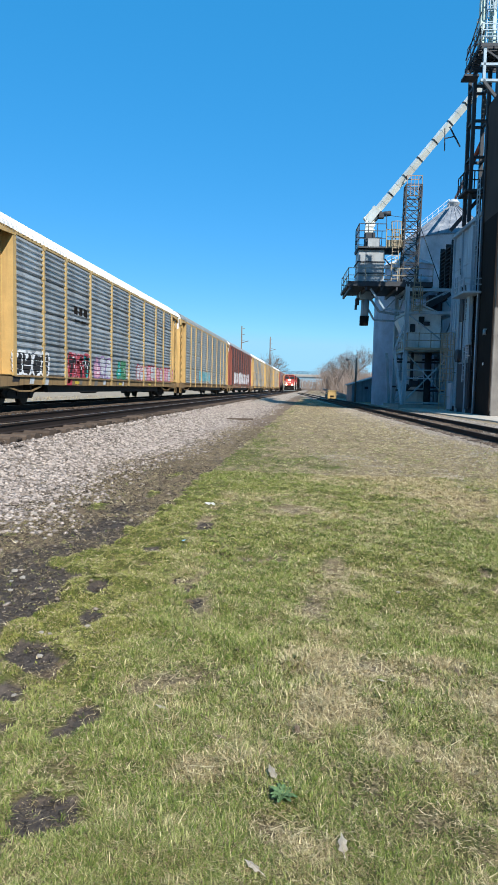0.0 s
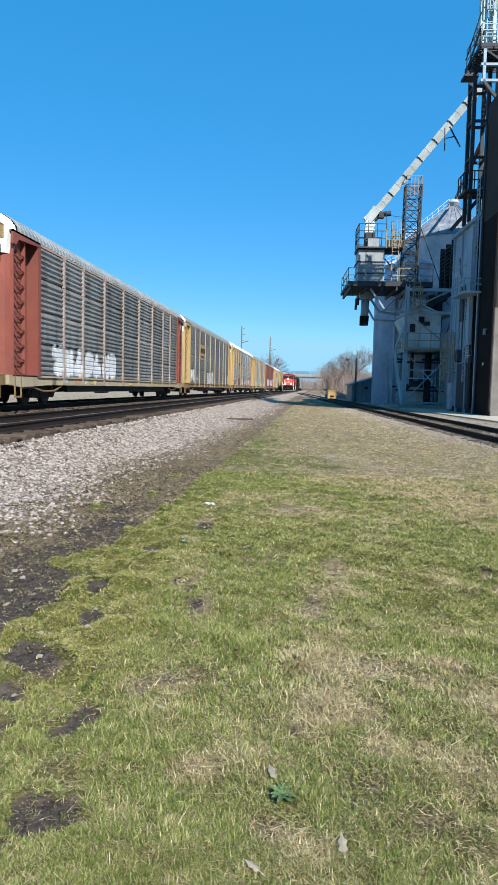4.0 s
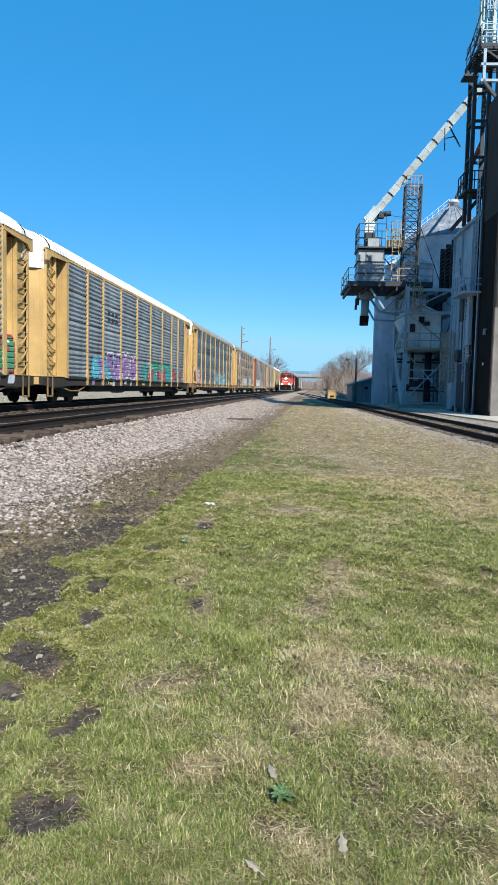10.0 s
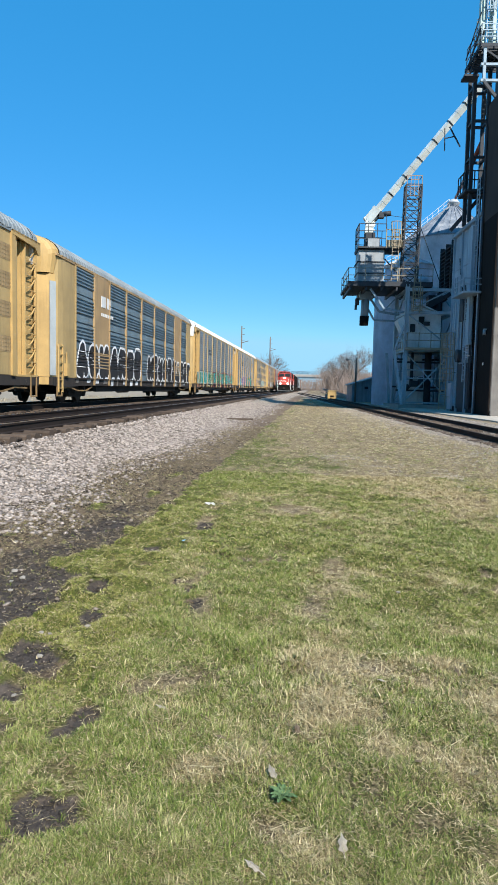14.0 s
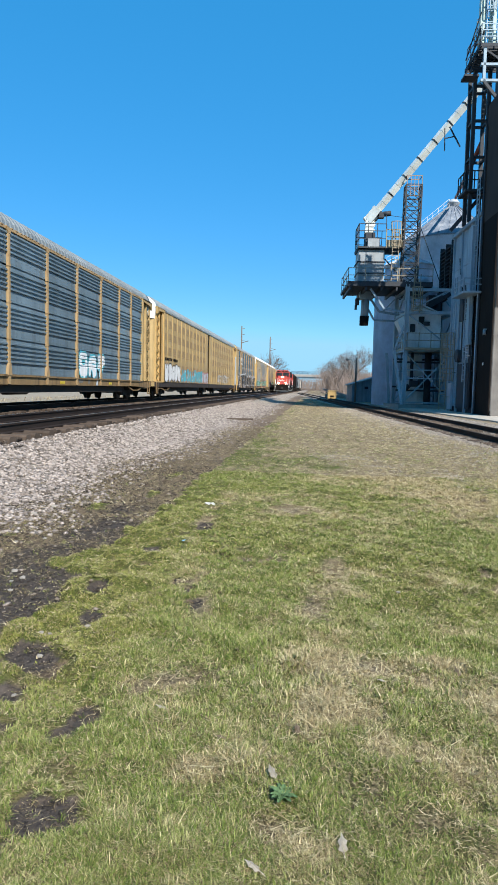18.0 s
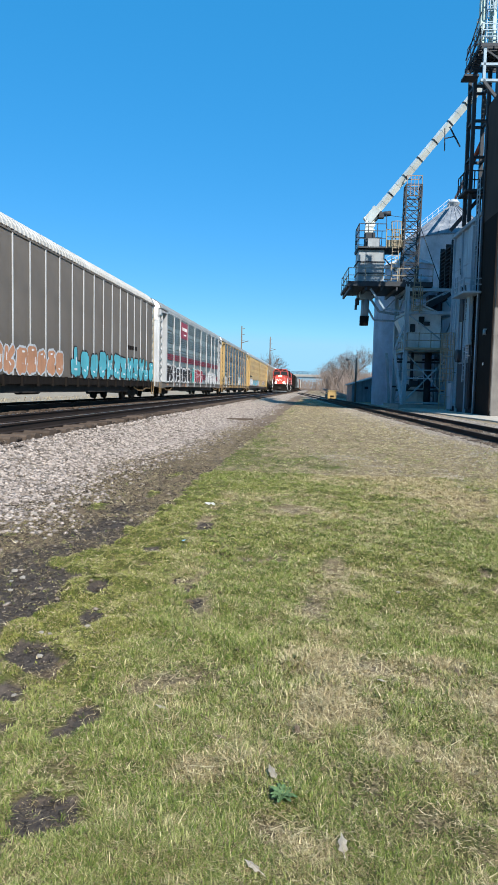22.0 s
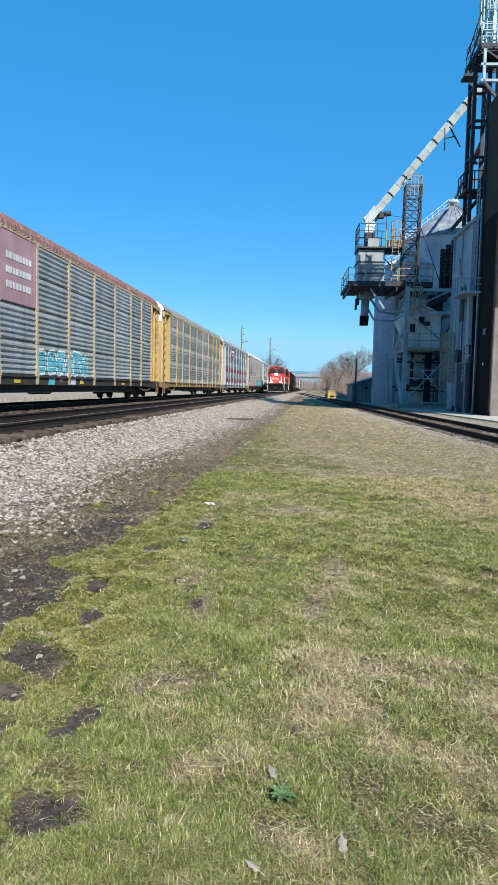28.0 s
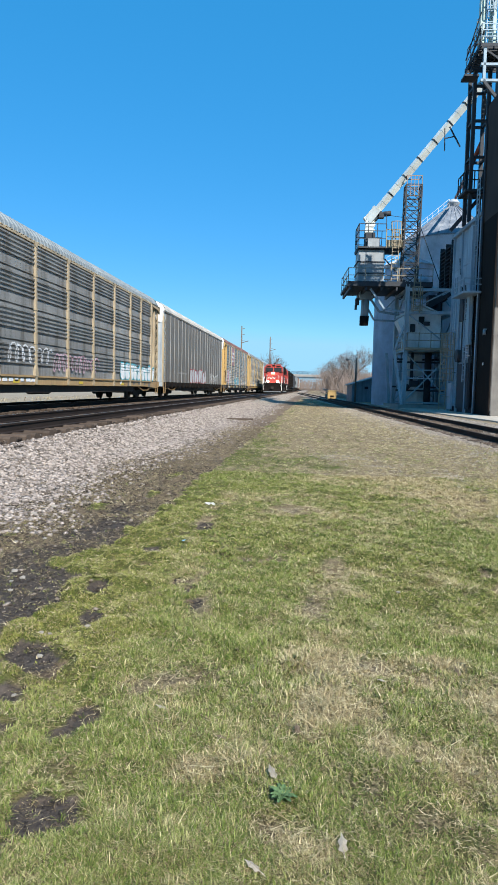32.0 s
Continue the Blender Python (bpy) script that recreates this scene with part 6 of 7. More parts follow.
def build_concrete_house():
    e = yard_thing("grain_elevator", 18, 45, "tall concrete grain elevator with stained grey walls", "grain elevator")
    yp("front_bay", lambda bm: box(bm, 12.24, 26, 39.3, 42.0, 0, 18.3), "stained_concrete", e, "grey concrete wall", 0.05)
    # The next four blocks stand out of view, added to shade tower and bins.
    yp("annex", lambda bm: box(bm, 19.8, 32, 47.6, 66, 0, 27.0), "stained_concrete", e, "grey concrete wall", 0.05)
    yp("rear_tower", lambda bm: prism(bm, [(15.55, 47.6), (19.78, 47.6), (19.78, 55.0), (17.95, 55.0)], "z", 0, 22.5), "stained_concrete", e, "grey concrete wall", 0.05)
    yp("rear_house", lambda bm: box(bm, 26.3, 38, 63.4, 65.9, 27.01, 34.5), "stained_concrete", e, "grey concrete wall", 0.05)
    yp("head_house", lambda bm: box(bm, 20, 30, 41, 47.5, 18.31, 28), "stained_concrete", e, "unseen grey concrete block added for its shade")
    yp("rear_bay", lambda bm: box(bm, 14.6, 26, 42.01, 47.5, 0, 18.0), "concrete", e, "grey concrete wall", 0.05)
    yp("footing", lambda bm: box(bm, 12.26, 26, 39.15, 39.28, 0, 0.35), "stained_concrete", e)
    yp("pour_band", lambda bm: [box(bm, 12.225, 26, 39.285, 41.98, z, z + 0.05) for z in (4.6, 9.2, 13.8)], "stained_concrete", e)
    # Thin sheets over the concrete side: black to 11.4 m, brown-black above.
    yp("tarred_face", lambda bm: box(bm, 12.16, 12.235, 39.31, 41.98, 0.0, 11.4), "black", e, "black side wall")
    yp("upper_face", lambda bm: box(bm, 12.16, 12.235, 39.31, 41.98, 11.41, 18.2), "brown_black", e, "brown-black concrete surface")
    # Brown-black sheet over the front wall from 6.2 m up.
    yp("stained_upper_wall", lambda bm: box(bm, 12.3, 26, 39.24, 39.283, 6.2, 18.28), "brown_black", e, "brown-black concrete surface")
    yp("wall_lamp", lambda bm: (box(bm, 12.0, 12.24, 40.25, 40.4, 4.95, 5.05), tube(bm, (12.05, 40.32, 4.95), (12.05, 40.32, 4.7), 0.1, 8)), "roof_grey", e, "small grey wall lamp")
    yp("junction_box", lambda bm: box(bm, 12.14, 12.24, 40.6, 40.75, 2.95, 3.1), "white", e)
    yp("downpipe", lambda bm: tube(bm, (12.1, 41.9, 0), (12.1, 41.9, 17), 0.06, 6), "steel_dark", e)


def build_leg_house():
    h = yard_thing("leg_house", 13.4, 45, "steel-clad leg house against the concrete elevator, blue-grey", "grain elevator")
    yp("core", lambda bm: box(bm, 12.3, 14.55, 42.2, 48.4, 0, 11.9), "steel_dark", h)
    for i in range(6):
        for j in range(5):
            w0, z0 = 42.25 + i * 1.02, 0.4 + j * 2.3
            if (i, j) == (2, 0):
                continue
            yp("wall_panel", lambda bm: box(bm, 12.2, 12.3, w0 + 0.02, w0 + 1.0, z0, z0 + 2.26), "steel_blue" if i else "black", h)
    for j in range(5):
        yp("wall_panel", lambda bm: box(bm, 12.25, 14.5, 42.1, 42.18, 0.4 + j * 2.3, 2.66 + j * 2.3), "steel_blue", h)
    for w in (42.22, 44.2, 46.3, 48.35):
        yp("column", lambda bm: box(bm, 12.08, 12.22, w - 0.08, w + 0.08, 0, 12.0), "steel_blue", h)
    yp("roof_edge", lambda bm: box(bm, 12.0, 14.55, 42.1, 48.5, 11.9, 12.1), "steel_blue", h)
    yp("white_door", lambda bm: box(bm, 12.06, 12.2, 47.4, 48.3, 0.15, 1.95), "bin_steel", h, "pale metal door")
    yp("dark_hatch", lambda bm: box(bm, 12.12, 12.2, 44.6, 46.4, 6.0, 7.6), "steel_dark", h)
    yp("walk_bracket", lambda bm: (box(bm, 11.1, 12.2, 41.7, 44.4, 7.28, 7.4), rail_fence(bm, [(11.15, 44.3, 7.4), (11.15, 41.75, 7.4), (12.2, 41.75, 7.4)], 0.75, 1.0, 0.025, (0.4, 0.75))), "steel_blue", h, "railed service walkway")
    yp("ladder", lambda bm: ladder_at(bm, 12.0, 44.2, 2.0, 7.3, 0.5, "u"), "steel_blue", h)
    yp("upper_ladder", lambda bm: ladder_at(bm, 11.98, 42.6, 7.4, 14.2, 0.5, "u"), "steel_blue", h, "pale caged ladder")
    yp("side_ladder", lambda bm: ladder_at(bm, 12.0, 46.9, 5.5, 9.0, 0.5, "u"), "steel_blue", h)
    for w, z in ((44.9, 8.2), (45.7, 8.2), (44.6, 4.2), (43.0, 10.4), (46.6, 10.2)):
        yp("brace_hook", lambda bm: beam(bm, (12.08, w, z), (12.08, w - 0.35, z - 1.1), 0.06), "steel_dark", h)
    yp("yellow_ladder", lambda bm: ladder_at(bm, 11.62, 47.9, 0.1, 5.3, 0.42), "rail_yellow", h, "yellow ladder")
    yp("ladder_cage", lambda bm: cage_at(bm, 11.85, 47.6, 2.15, 5.35, 0.36), "rail_yellow", h, "yellow ladder cage")
    yp("ladder_stay", lambda bm: [beam(bm, (11.62, 47.9, z), (12.2, 47.9, z), 0.05) for z in (1.0, 2.6, 4.2, 5.2)], "rail_yellow", h)
    yp("round_vent", lambda bm: tube(bm, (11.95, 46.0, 3.75), (12.2, 46.0, 3.75), 0.42, 14), "steel_dark", h)
    yp("dark_lower_wall", lambda bm: box(bm, 12.13, 12.2, 43.2, 46.6, 0.3, 3.2), "steel_dark", h, "dark lower wall")
    for w, z0, z1 in ((43.1, 0.4, 7.0), (43.35, 0.4, 6.2), (45.2, 3.3, 7.2)):
        yp("conduit", lambda bm: tube(bm, (12.08, w, z0), (12.08, w, z1), 0.045, 6), "steel_dark", h)
    yp("low_ladder", lambda bm: ladder_at(bm, 12.0, 43.6, 3.4, 7.2, 0.5, "u"), "bin_steel", h, "pale steel ladder")
    yp("step_bracket", lambda bm: [box(bm, 11.95, 12.2, 43.3, 43.5, z, z + 0.06) for z in (3.6, 4.4, 5.2, 6.0)], "white", h)
    yp("belt_cover", lambda bm: box(bm, 11.85, 12.08, 43.0, 43.6, 4.3, 11.5), "steel_blue", h)


def build_leg_tower():
    t = yard_thing("leg_tower", 12.4, 45, "tall dark steel leg tower with railed platforms", "steel tower")
    corners = [(12.0, 44.6), (12.9, 44.6), (12.9, 45.7), (12.0, 45.7)]
    for c in corners:
        yp("leg", lambda bm: beam(bm, (*c, 12.1), (*c, 21.3), 0.22), "steel_dark", t)
    for z in (13.9, 16.1, 18.3, 20.4):
        for p, q in zip(corners, corners[1:] + corners[:1]):
            yp("girt", lambda bm: beam(bm, (*p, z), (*q, z), 0.15), "steel_dark", t)
    bars_of("brace", t, "steel_dark", [((12.9, 45.7, 13.9), (12.9, 44.6, 16.1), 0.1), ((12.9, 45.7, 18.3), (12.9, 44.6, 20.4), 0.1)])
    yp("lower_platform", lambda bm: box(bm, 11.6, 13.2, 44.2, 46.0, 13.9, 14.05), "steel_dark", t)
    fence("lower_guard", t, "steel_dark", [(13.2, 44.2, 14.05), (11.6, 44.2, 14.05), (11.6, 46.0, 14.05)], 1.1, 0.6, 0.03)
    for u in (11.45, 12.05, 12.55):
        yp("trunk", lambda bm: box(bm, u, u + 0.32, 42.0, 42.4, 21.5, 26.5), "trunk_green", t, "pale green leg trunking")
    yp("leg_casing", lambda bm: box(bm, 12.9, 13.9, 42.2, 43.4, 12, 21.3), "steel_dark", t)
    for i in range(12):
        yp("deck_bar", lambda bm: box(bm, 11.38, 15.0, 41.5 + 0.3 * i, 41.56 + 0.3 * i, 21.32, 21.5), "steel_dark", t)
    for u in (11.38, 12.6, 13.8, 14.9):
        yp("deck_joist", lambda bm: box(bm, u, u + 0.1, 41.5, 44.86, 21.3, 21.49), "steel_dark", t)
    for z in (19.4, 20.3):
        yp("head_beam", lambda bm: box(bm, 11.5, 15.0, 41.6, 41.78, z, z + 0.14), "steel_blue", t)
    for u in (11.62, 12.7):
        yp("head_post", lambda bm: box(bm, u, u + 0.16, 41.6, 41.78, 19.4, 21.3), "steel_blue", t)
    bars_of("head_brace", t, "steel_dark", [((11.7, 41.65, 19.4), (12.9, 41.65, 18.0), 0.16), ((11.7, 41.65, 21.2), (12.9, 41.65, 20.4), 0.1)])
    yp("head_railing", lambda bm: (rail_fence(bm, [(15.0, 41.6, 21.5), (11.45, 41.6, 21.5), (11.45, 44.7, 21.5)], 1.1, 0.8, 0.025, (0.4, 0.75, 1.1)), rail_fence(bm, [(11.5, 42.9, 22.4), (13.4, 42.9, 22.4)], 1.0, 0.7)), "steel_blue", t)
    yp("stair", lambda bm: ([beam(bm, (10.85 + s, 42.6, 20.1), (11.4 + s, 41.7, 22.4), 0.07) for s in (0, 0.25)] + [beam(bm, (10.85, 42.6, 21.0), (11.4, 41.7, 23.3), 0.05), box(bm, 10.75, 11.6, 42.3, 43.2, 20.0, 20.12)] + [beam(bm, (10.88 + 0.11 * i, 42.55 - 0.18 * i, 20.3 + 0.45 * i), (11.15 + 0.11 * i, 42.55 - 0.18 * i, 20.3 + 0.45 * i), 0.06) for i in range(5)]), "steel_dark", t)
    yp("trunk_ladder", lambda bm: (ladder_at(bm, 11.98, 41.9, 21.5, 26.4, 0.35), cage_at(bm, 11.98, 41.9, 23.4, 26.4, 0.3)), "steel_blue", t)
    yp("head_box", lambda bm: prism(bm, [(12.3, 21.5), (13.6, 21.5), (13.6, 22.5), (12.9, 22.9), (12.3, 22.3)], "y", 42.6, 43.6), "white", t, "white head casing")
    yp("drop_spout", lambda bm: tube(bm, (12.95, 46.0, 17.4), (20.95, 84.0, 24.4), 0.17, 8), "maroon", t, "rusty down spout")
    yp("roof_conveyor", lambda bm: beam(bm, (11.3, 46.3, 11.95), (13.1, 45.9, 14.1), 0.22), "steel_dark", t, "dark sloping roof conveyor")


def revolve(bm, u, w, prof, n=48):
    rings = [[bm.verts.new((u + r * math.cos(2 * math.pi * i / n), w + r * math.sin(2 * math.pi * i / n), z)) for i in range(n)] for r, z in prof]
    for a, b in zip(rings, rings[1:]):
        for i in range(n):
            f = bm.faces.new((a[i], a[(i + 1) % n], b[(i + 1) % n], b[i]))
            f.smooth = True
    bm.faces.new(rings[0][::-1])
    bm.faces.new(rings[-1])


def build_bin(u, w, r, h, top, label, wall="bin_wall", roof_mat="bin_steel"):
    s = yard_thing("grain_bin", u, w, label, "grain bin", "grain bins")
    n = 40

    def stave(bm, a0):
        """One upright wall sheet from the ground to the eave."""
        cut = [(0.001, 0.0), (0.25, 0.0), (0.5, 0.0), (0.75, 0.0), (0.999, 0.0)]
        ring = []
        for f, bulge in cut:
            a = a0 + 2 * math.pi / n * f
            ring.append([bm.verts.new((u + (r + bulge) * math.cos(a), w + (r + bulge) * math.sin(a), z)) for z in (0.0, h)])
        for p, q in zip(ring, ring[1:]):
            bm.faces.new((p[0], q[0], q[1], p[1]))
        bmesh.ops.solidify(bm, geom=bm.faces[:], thickness=0.05)
        bmesh.ops.recalc_face_normals(bm, faces=bm.faces[:])
    for i in range(n):
        yp("wall_sheet", lambda bm: stave(bm, 2 * math.pi * i / n), wall, s)
    yp("eave_ring", lambda bm: revolve(bm, u, w, [(r - 0.1, h - 0.12), (r + 0.04, h - 0.1), (r + 0.04, h - 0.02), (r - 0.1, h)]), "bin_steel", s)
    prof_n = 36

    def roof(bm):
        ring = [bm.verts.new((u + (r + 0.18) * math.cos(a), w + (r + 0.18) * math.sin(a), h + (0.05 if i % 2 else 0.0))) for i, a in enumerate([2 * math.pi * j / prof_n for j in range(prof_n)])]
        peak = [bm.verts.new((u + 0.7 * math.cos(a), w + 0.7 * math.sin(a), top)) for a in [2 * math.pi * j / prof_n for j in range(prof_n)]]
        for i in range(prof_n):
            bm.faces.new((ring[i], ring[(i + 1) % prof_n], peak[(i + 1) % prof_n], peak[i]))
        bm.faces.new(peak)
        bm.faces.new(ring[::-1])
    yp("roof", roof, roof_mat, s, "ribbed conical roof")
    for i in range(30):
        a = 2 * math.pi * i / 30
        yp("roof_rib", lambda bm: beam(bm, (u + (r + 0.15) * math.cos(a), w + (r + 0.15) * math.sin(a), h + 0.06), (u + 0.7 * math.cos(a), w + 0.7 * math.sin(a), top + 0.03), 0.07), roof_mat, s)
    yp("cap", lambda bm: revolve(bm, u, w, [(0.7, top - 0.05), (0.7, top + 0.45), (0.8, top + 0.5), (0.45, top + 0.9), (0.2, top + 1.0)], 16), "bin_steel", s, "round roof cap")
    yp("roof_ladder", lambda bm: rail_fence(bm, [(u - r * 0.98, w - 0.6, h), (u - 0.6, w - 0.4, top)], 0.9, 0.9, 0.025, (0.45, 0.9)), "bin_steel", s)
    return s


def build_loading_tower():
    t = yard_thing("loading_tower", 12, 56, "blue-grey steel railcar loading tower with railed decks", "loading tower")
    u0, u1, w0, w1 = 10.1, 13.75, 54.0, 58.6
    cols = [(u0, w0), (u1, w0), (u1, w1), (u0, w1)]
    for c in cols:
        yp("leg", lambda bm: (box(bm, c[0] - 0.16, c[0] + 0.16, c[1] - 0.03, c[1] + 0.03, 0, 9.6), box(bm, c[0] - 0.16, c[0] - 0.1, c[1] - 0.14, c[1] + 0.14, 0, 9.6), box(bm, c[0] + 0.1, c[0] + 0.16, c[1] - 0.14, c[1] + 0.14, 0, 9.6)), "pale_steel", t)
    bars_of("raking_leg", t, "pale_steel", [((9.3, 54.4, 4.5), (10.0, 54.2, 0.2), 0.2), ((9.75, 58.6, 0.2), (9.3, 58.0, 4.5), 0.2), ((9.3, 54.4, 4.5), (10.1, 54.0, 6.8), 0.14)])
    for z in (4.55, 7.45, 9.2):
        for a, b in zip(cols, cols[1:] + cols[:1]):
            yp("girt", lambda bm: beam(bm, (*a, z), (*b, z), 0.18, 0.24), "pale_steel", t)
    for z in (0.45, 2.35, 3.0):
        bars_of("girt", t, "pale_steel", [((u0, w0, z), (u1, w0, z), 0.1), ((u0, w1, z), (u1, w1, z), 0.1)])
    for a, b in zip(cols, cols[1:] + cols[:1]):
        bars_of("cross_brace", t, "pale_steel", [((*a, 0.5), (*b, 4.4), 0.09), ((*b, 0.5), (*a, 4.4), 0.09)])
        bars_of("upper_brace", t, "pale_steel", [((*a, 7.5), (*b, 9.4), 0.1), ((*b, 4.7), (*a, 7.4), 0.1)])
    yp("lower_deck", lambda bm: box(bm, u0 - 0.1, u1 + 0.15, w0 - 0.6, w1, 4.55, 4.72), "rail_yellow", t, "ochre painted deck edge")
    fence("lower_guard", t, "rail_yellow", [(u0, w1, 4.72), (u0, w0 - 0.55, 4.72), (u1, w0 - 0.55, 4.72)], 1.15, 0.9, 0.026, label="yellow guard rail")
    yp("upper_deck", lambda bm: box(bm, 5.5, 12.0, 54.0, 59.6, 9.4, 9.58), "steel_dark", t, "dark grated deck")
    yp("deck_edge", lambda bm: (box(bm, 5.42, 12.0, 53.93, 54.0, 9.42, 9.78), box(bm, 5.42, 5.5, 54.0, 59.6, 9.42, 9.62)), "steel_dark", t, "rust-stained deck kerb")
    for i in range(6):
        yp("deck_joist", lambda bm: box(bm, 5.6 + i * 1.2, 5.75 + i * 1.2, 54.0, 59.6, 9.1, 9.35), "steel_dark", t)
    fence("upper_guard", t, "rail_yellow", [(12.0, 54.05, 9.7), (5.5, 54.05, 9.7), (5.5, 59.5, 9.7), (12.0, 59.5, 9.7)], 1.15, 1.35, 0.024, label="weathered guard rail")
    bars_of("deck_brace", t, "steel_blue", [((7.3, 57, 9.3), (8.4, 57, 7.8), 0.17), ((8.4, 57, 7.8), (10.1, 57, 7.55), 0.17), ((6.8, 57, 9.2), (8.0, 57, 7.1), 0.14), ((8.0, 57, 7.1), (10.1, 57, 7.05), 0.14), ((8.6, 57, 7.7), (10.0, 57, 9.2), 0.1), ((7.3, 54.6, 9.3), (8.4, 54.6, 7.8), 0.15), ((8.4, 54.6, 7.8), (10.1, 54.6, 7.5), 0.15)])
    sp = yp("loading_spout", lambda bm: (box(bm, 6.75, 7.65, 56.5, 57.5, 8.75, 9.35), tube(bm, (7.25, 57, 8.8), (7.2, 57, 7.35), 0.33, 14)), "steel_blue", t, "hanging grain spout")
    yp("rubber_sleeve", lambda bm: tube(bm, (7.2, 57, 7.4), (7.18, 57, 6.65), 0.38, 14, 0.36), "black", sp, "black rubber sleeve")
    yp("gate_motor", lambda bm: (box(bm, 6.4, 6.7, 56.6, 57.0, 8.3, 8.8), tube(bm, (6.45, 56.8, 8.3), (6.45, 56.8, 7.9), 0.1, 8)), "steel_dark", t)
    yp("deck_ladder", lambda bm: (ladder_at(bm, 10.75, 53.6, 7.4, 10.3, 0.5), cage_at(bm, 10.75, 53.6, 7.5, 9.3, 0.4)), "rail_yellow", t)
    yp("lower_panel", lambda bm: (box(bm, 10.4, 12.9, 57.6, 57.7, 0.3, 2.2), box(bm, 10.6, 12.2, 57.6, 57.7, 2.6, 4.4)), "hut_sheet", t, "pale blue panels")
    yp("down_pipe", lambda bm: (tube(bm, (12.45, 56.5, 0.2), (12.45, 56.5, 4.5), 0.28, 12), tube(bm, (11.2, 56.8, 1.9), (11.2, 56.8, 4.5), 0.14, 8), tube(bm, (11.2, 56.8, 1.9), (10.5, 56.5, 1.2), 0.14, 8)), "steel_dark", t)
    yp("valve_box", lambda bm: (box(bm, 10.9, 11.5, 55.5, 56.1, 1.7, 2.2), box(bm, 11.6, 11.9, 55.5, 56.0, 1.6, 2.5), box(bm, 10.4, 10.7, 55.5, 56.0, 1.5, 1.9)), "steel_dark", t)
    yp("side_panel", lambda bm: [box(bm, 13.95, 14.6, w, w + 1.1, 0.3, 2.6) for w in (53.4, 54.6)], "hut_sheet", t, "pale sheet-metal cabinet side")
    for z in (1.4, 3.7):
        bars_of("pipe_rack", t, "steel_dark", [((9.9, 56.5, z), (13.8, 56.5, z), 0.14), ((9.9, 58.2, z + 0.3), (13.8, 58.2, z + 0.3), 0.14)])
    for u in (10.6, 11.5, 12.9, 13.4):
        yp("riser_pipe", lambda bm: tube(bm, (u, 58.3, 0.2), (u, 58.3, 7.4), 0.07, 8), "steel_blue", t)
    yp("slab", lambda bm: box(bm, 9.5, 14.4, 53.0, 60, -0.05, 0.28), "concrete", t, "low concrete base")
    yp("duct", lambda bm: (box(bm, 12.4, 13.4, 57.0, 58.0, 7.6, 9.2), tube(bm, (12.0, 56.5, 7.9), (13.6, 56.0, 8.9), 0.2, 10), tube(bm, (13.1, 56.2, 4.7), (13.1, 56.2, 9.3), 0.22, 10), beam(bm, (11.9, 55.5, 8.0), (13.7, 55.2, 9.1), 0.3)), "steel_dark", t)

    b = yard_thing("surge_bin", 7.4, 56.5, "grey steel surge bin with bolted bands on the loading deck", "hopper bin", z=9.6)
    yp("shell", lambda bm: prism(bm, [(6.35, 9.6), (8.45, 9.6), (8.45, 12.55), (6.4, 12.55)], "y", 55.5, 57.6), "surge_grey", b, "", 0.03)
    for z in (9.7, 10.6, 11.5, 12.45):
        yp("band", lambda bm: box(bm, 6.3, 8.5, 55.44, 57.66, z, z + 0.08), "steel_dark", b)
    yp("catwalk", lambda bm: box(bm, 6.3, 9.9, 55.2, 57.8, 12.56, 12.7), "steel_dark", b)
    yp("catwalk_edge", lambda bm: box(bm, 8.5, 9.95, 55.15, 55.22, 12.6, 13.2), "rail_yellow", b)
    fence("catwalk_guard", b, "steel_dark", [(8.5, 55.25, 12.7), (6.35, 55.25, 12.7), (6.35, 57.7, 12.7), (8.5, 57.7, 12.7)], 1.75, 0.7, 0.024, (0.6, 1.2, 1.75))
    fence("tan_guard", b, "rail_yellow", [(8.5, 55.2, 12.9), (9.9, 55.2, 12.9), (9.9, 57.5, 12.9)], 1.15, 0.6, 0.03)
    yp("inlet_box", lambda bm: (box(bm, 6.95, 7.7, 55.8, 56.6, 12.7, 13.9), box(bm, 7.05, 8.0, 55.3, 55.6, 12.6, 13.35)), "steel_dark", b)
    yp("grey_cover", lambda bm: box(bm, 7.05, 7.95, 55.2, 55.3, 12.62, 13.3), "surge_grey", b)
    yp("ladder", lambda bm: (ladder_at(bm, 9.2, 55.0, 9.7, 14.0, 0.5), cage_at(bm, 9.2, 55.0, 12.6, 14.5, 0.4)), "rail_yellow", b, "yellow caged ladder")
    yp("bin_brace", lambda bm: beam(bm, (8.45, 55.5, 11.8), (10.2, 55.2, 9.8), 0.09), "steel_dark", b)

    c = yard_thing("conveyor_bridge", 7.8, 56, "white enclosed conveyor rising to the elevator's head", "conveyor", z=13.9)
    a, d = Vector((7.75, 56.0, 15.6)), Vector((14.88, 53.5, 24.24))
    way = (d - a).normalized()
    across = way.cross(Vector((0, 0, 1))).normalized()
    over = across.cross(way)

    def duct(bm, p, q, r):
        """A square duct that stands on its edge."""
        rings = [[bm.verts.new(e + across * (r * i) + over * (r * j)) for i, j in ((1, 0.15), (0.15, 1), (-1, -0.15), (-0.15, -1))] for e in (p, q)]
        for i in range(4):
            bm.faces.new((rings[0][i], rings[0][(i + 1) % 4], rings[1][(i + 1) % 4], rings[1][i]))
        bm.faces.new(rings[0][::-1])
        bm.faces.new(rings[1])
    n = 14
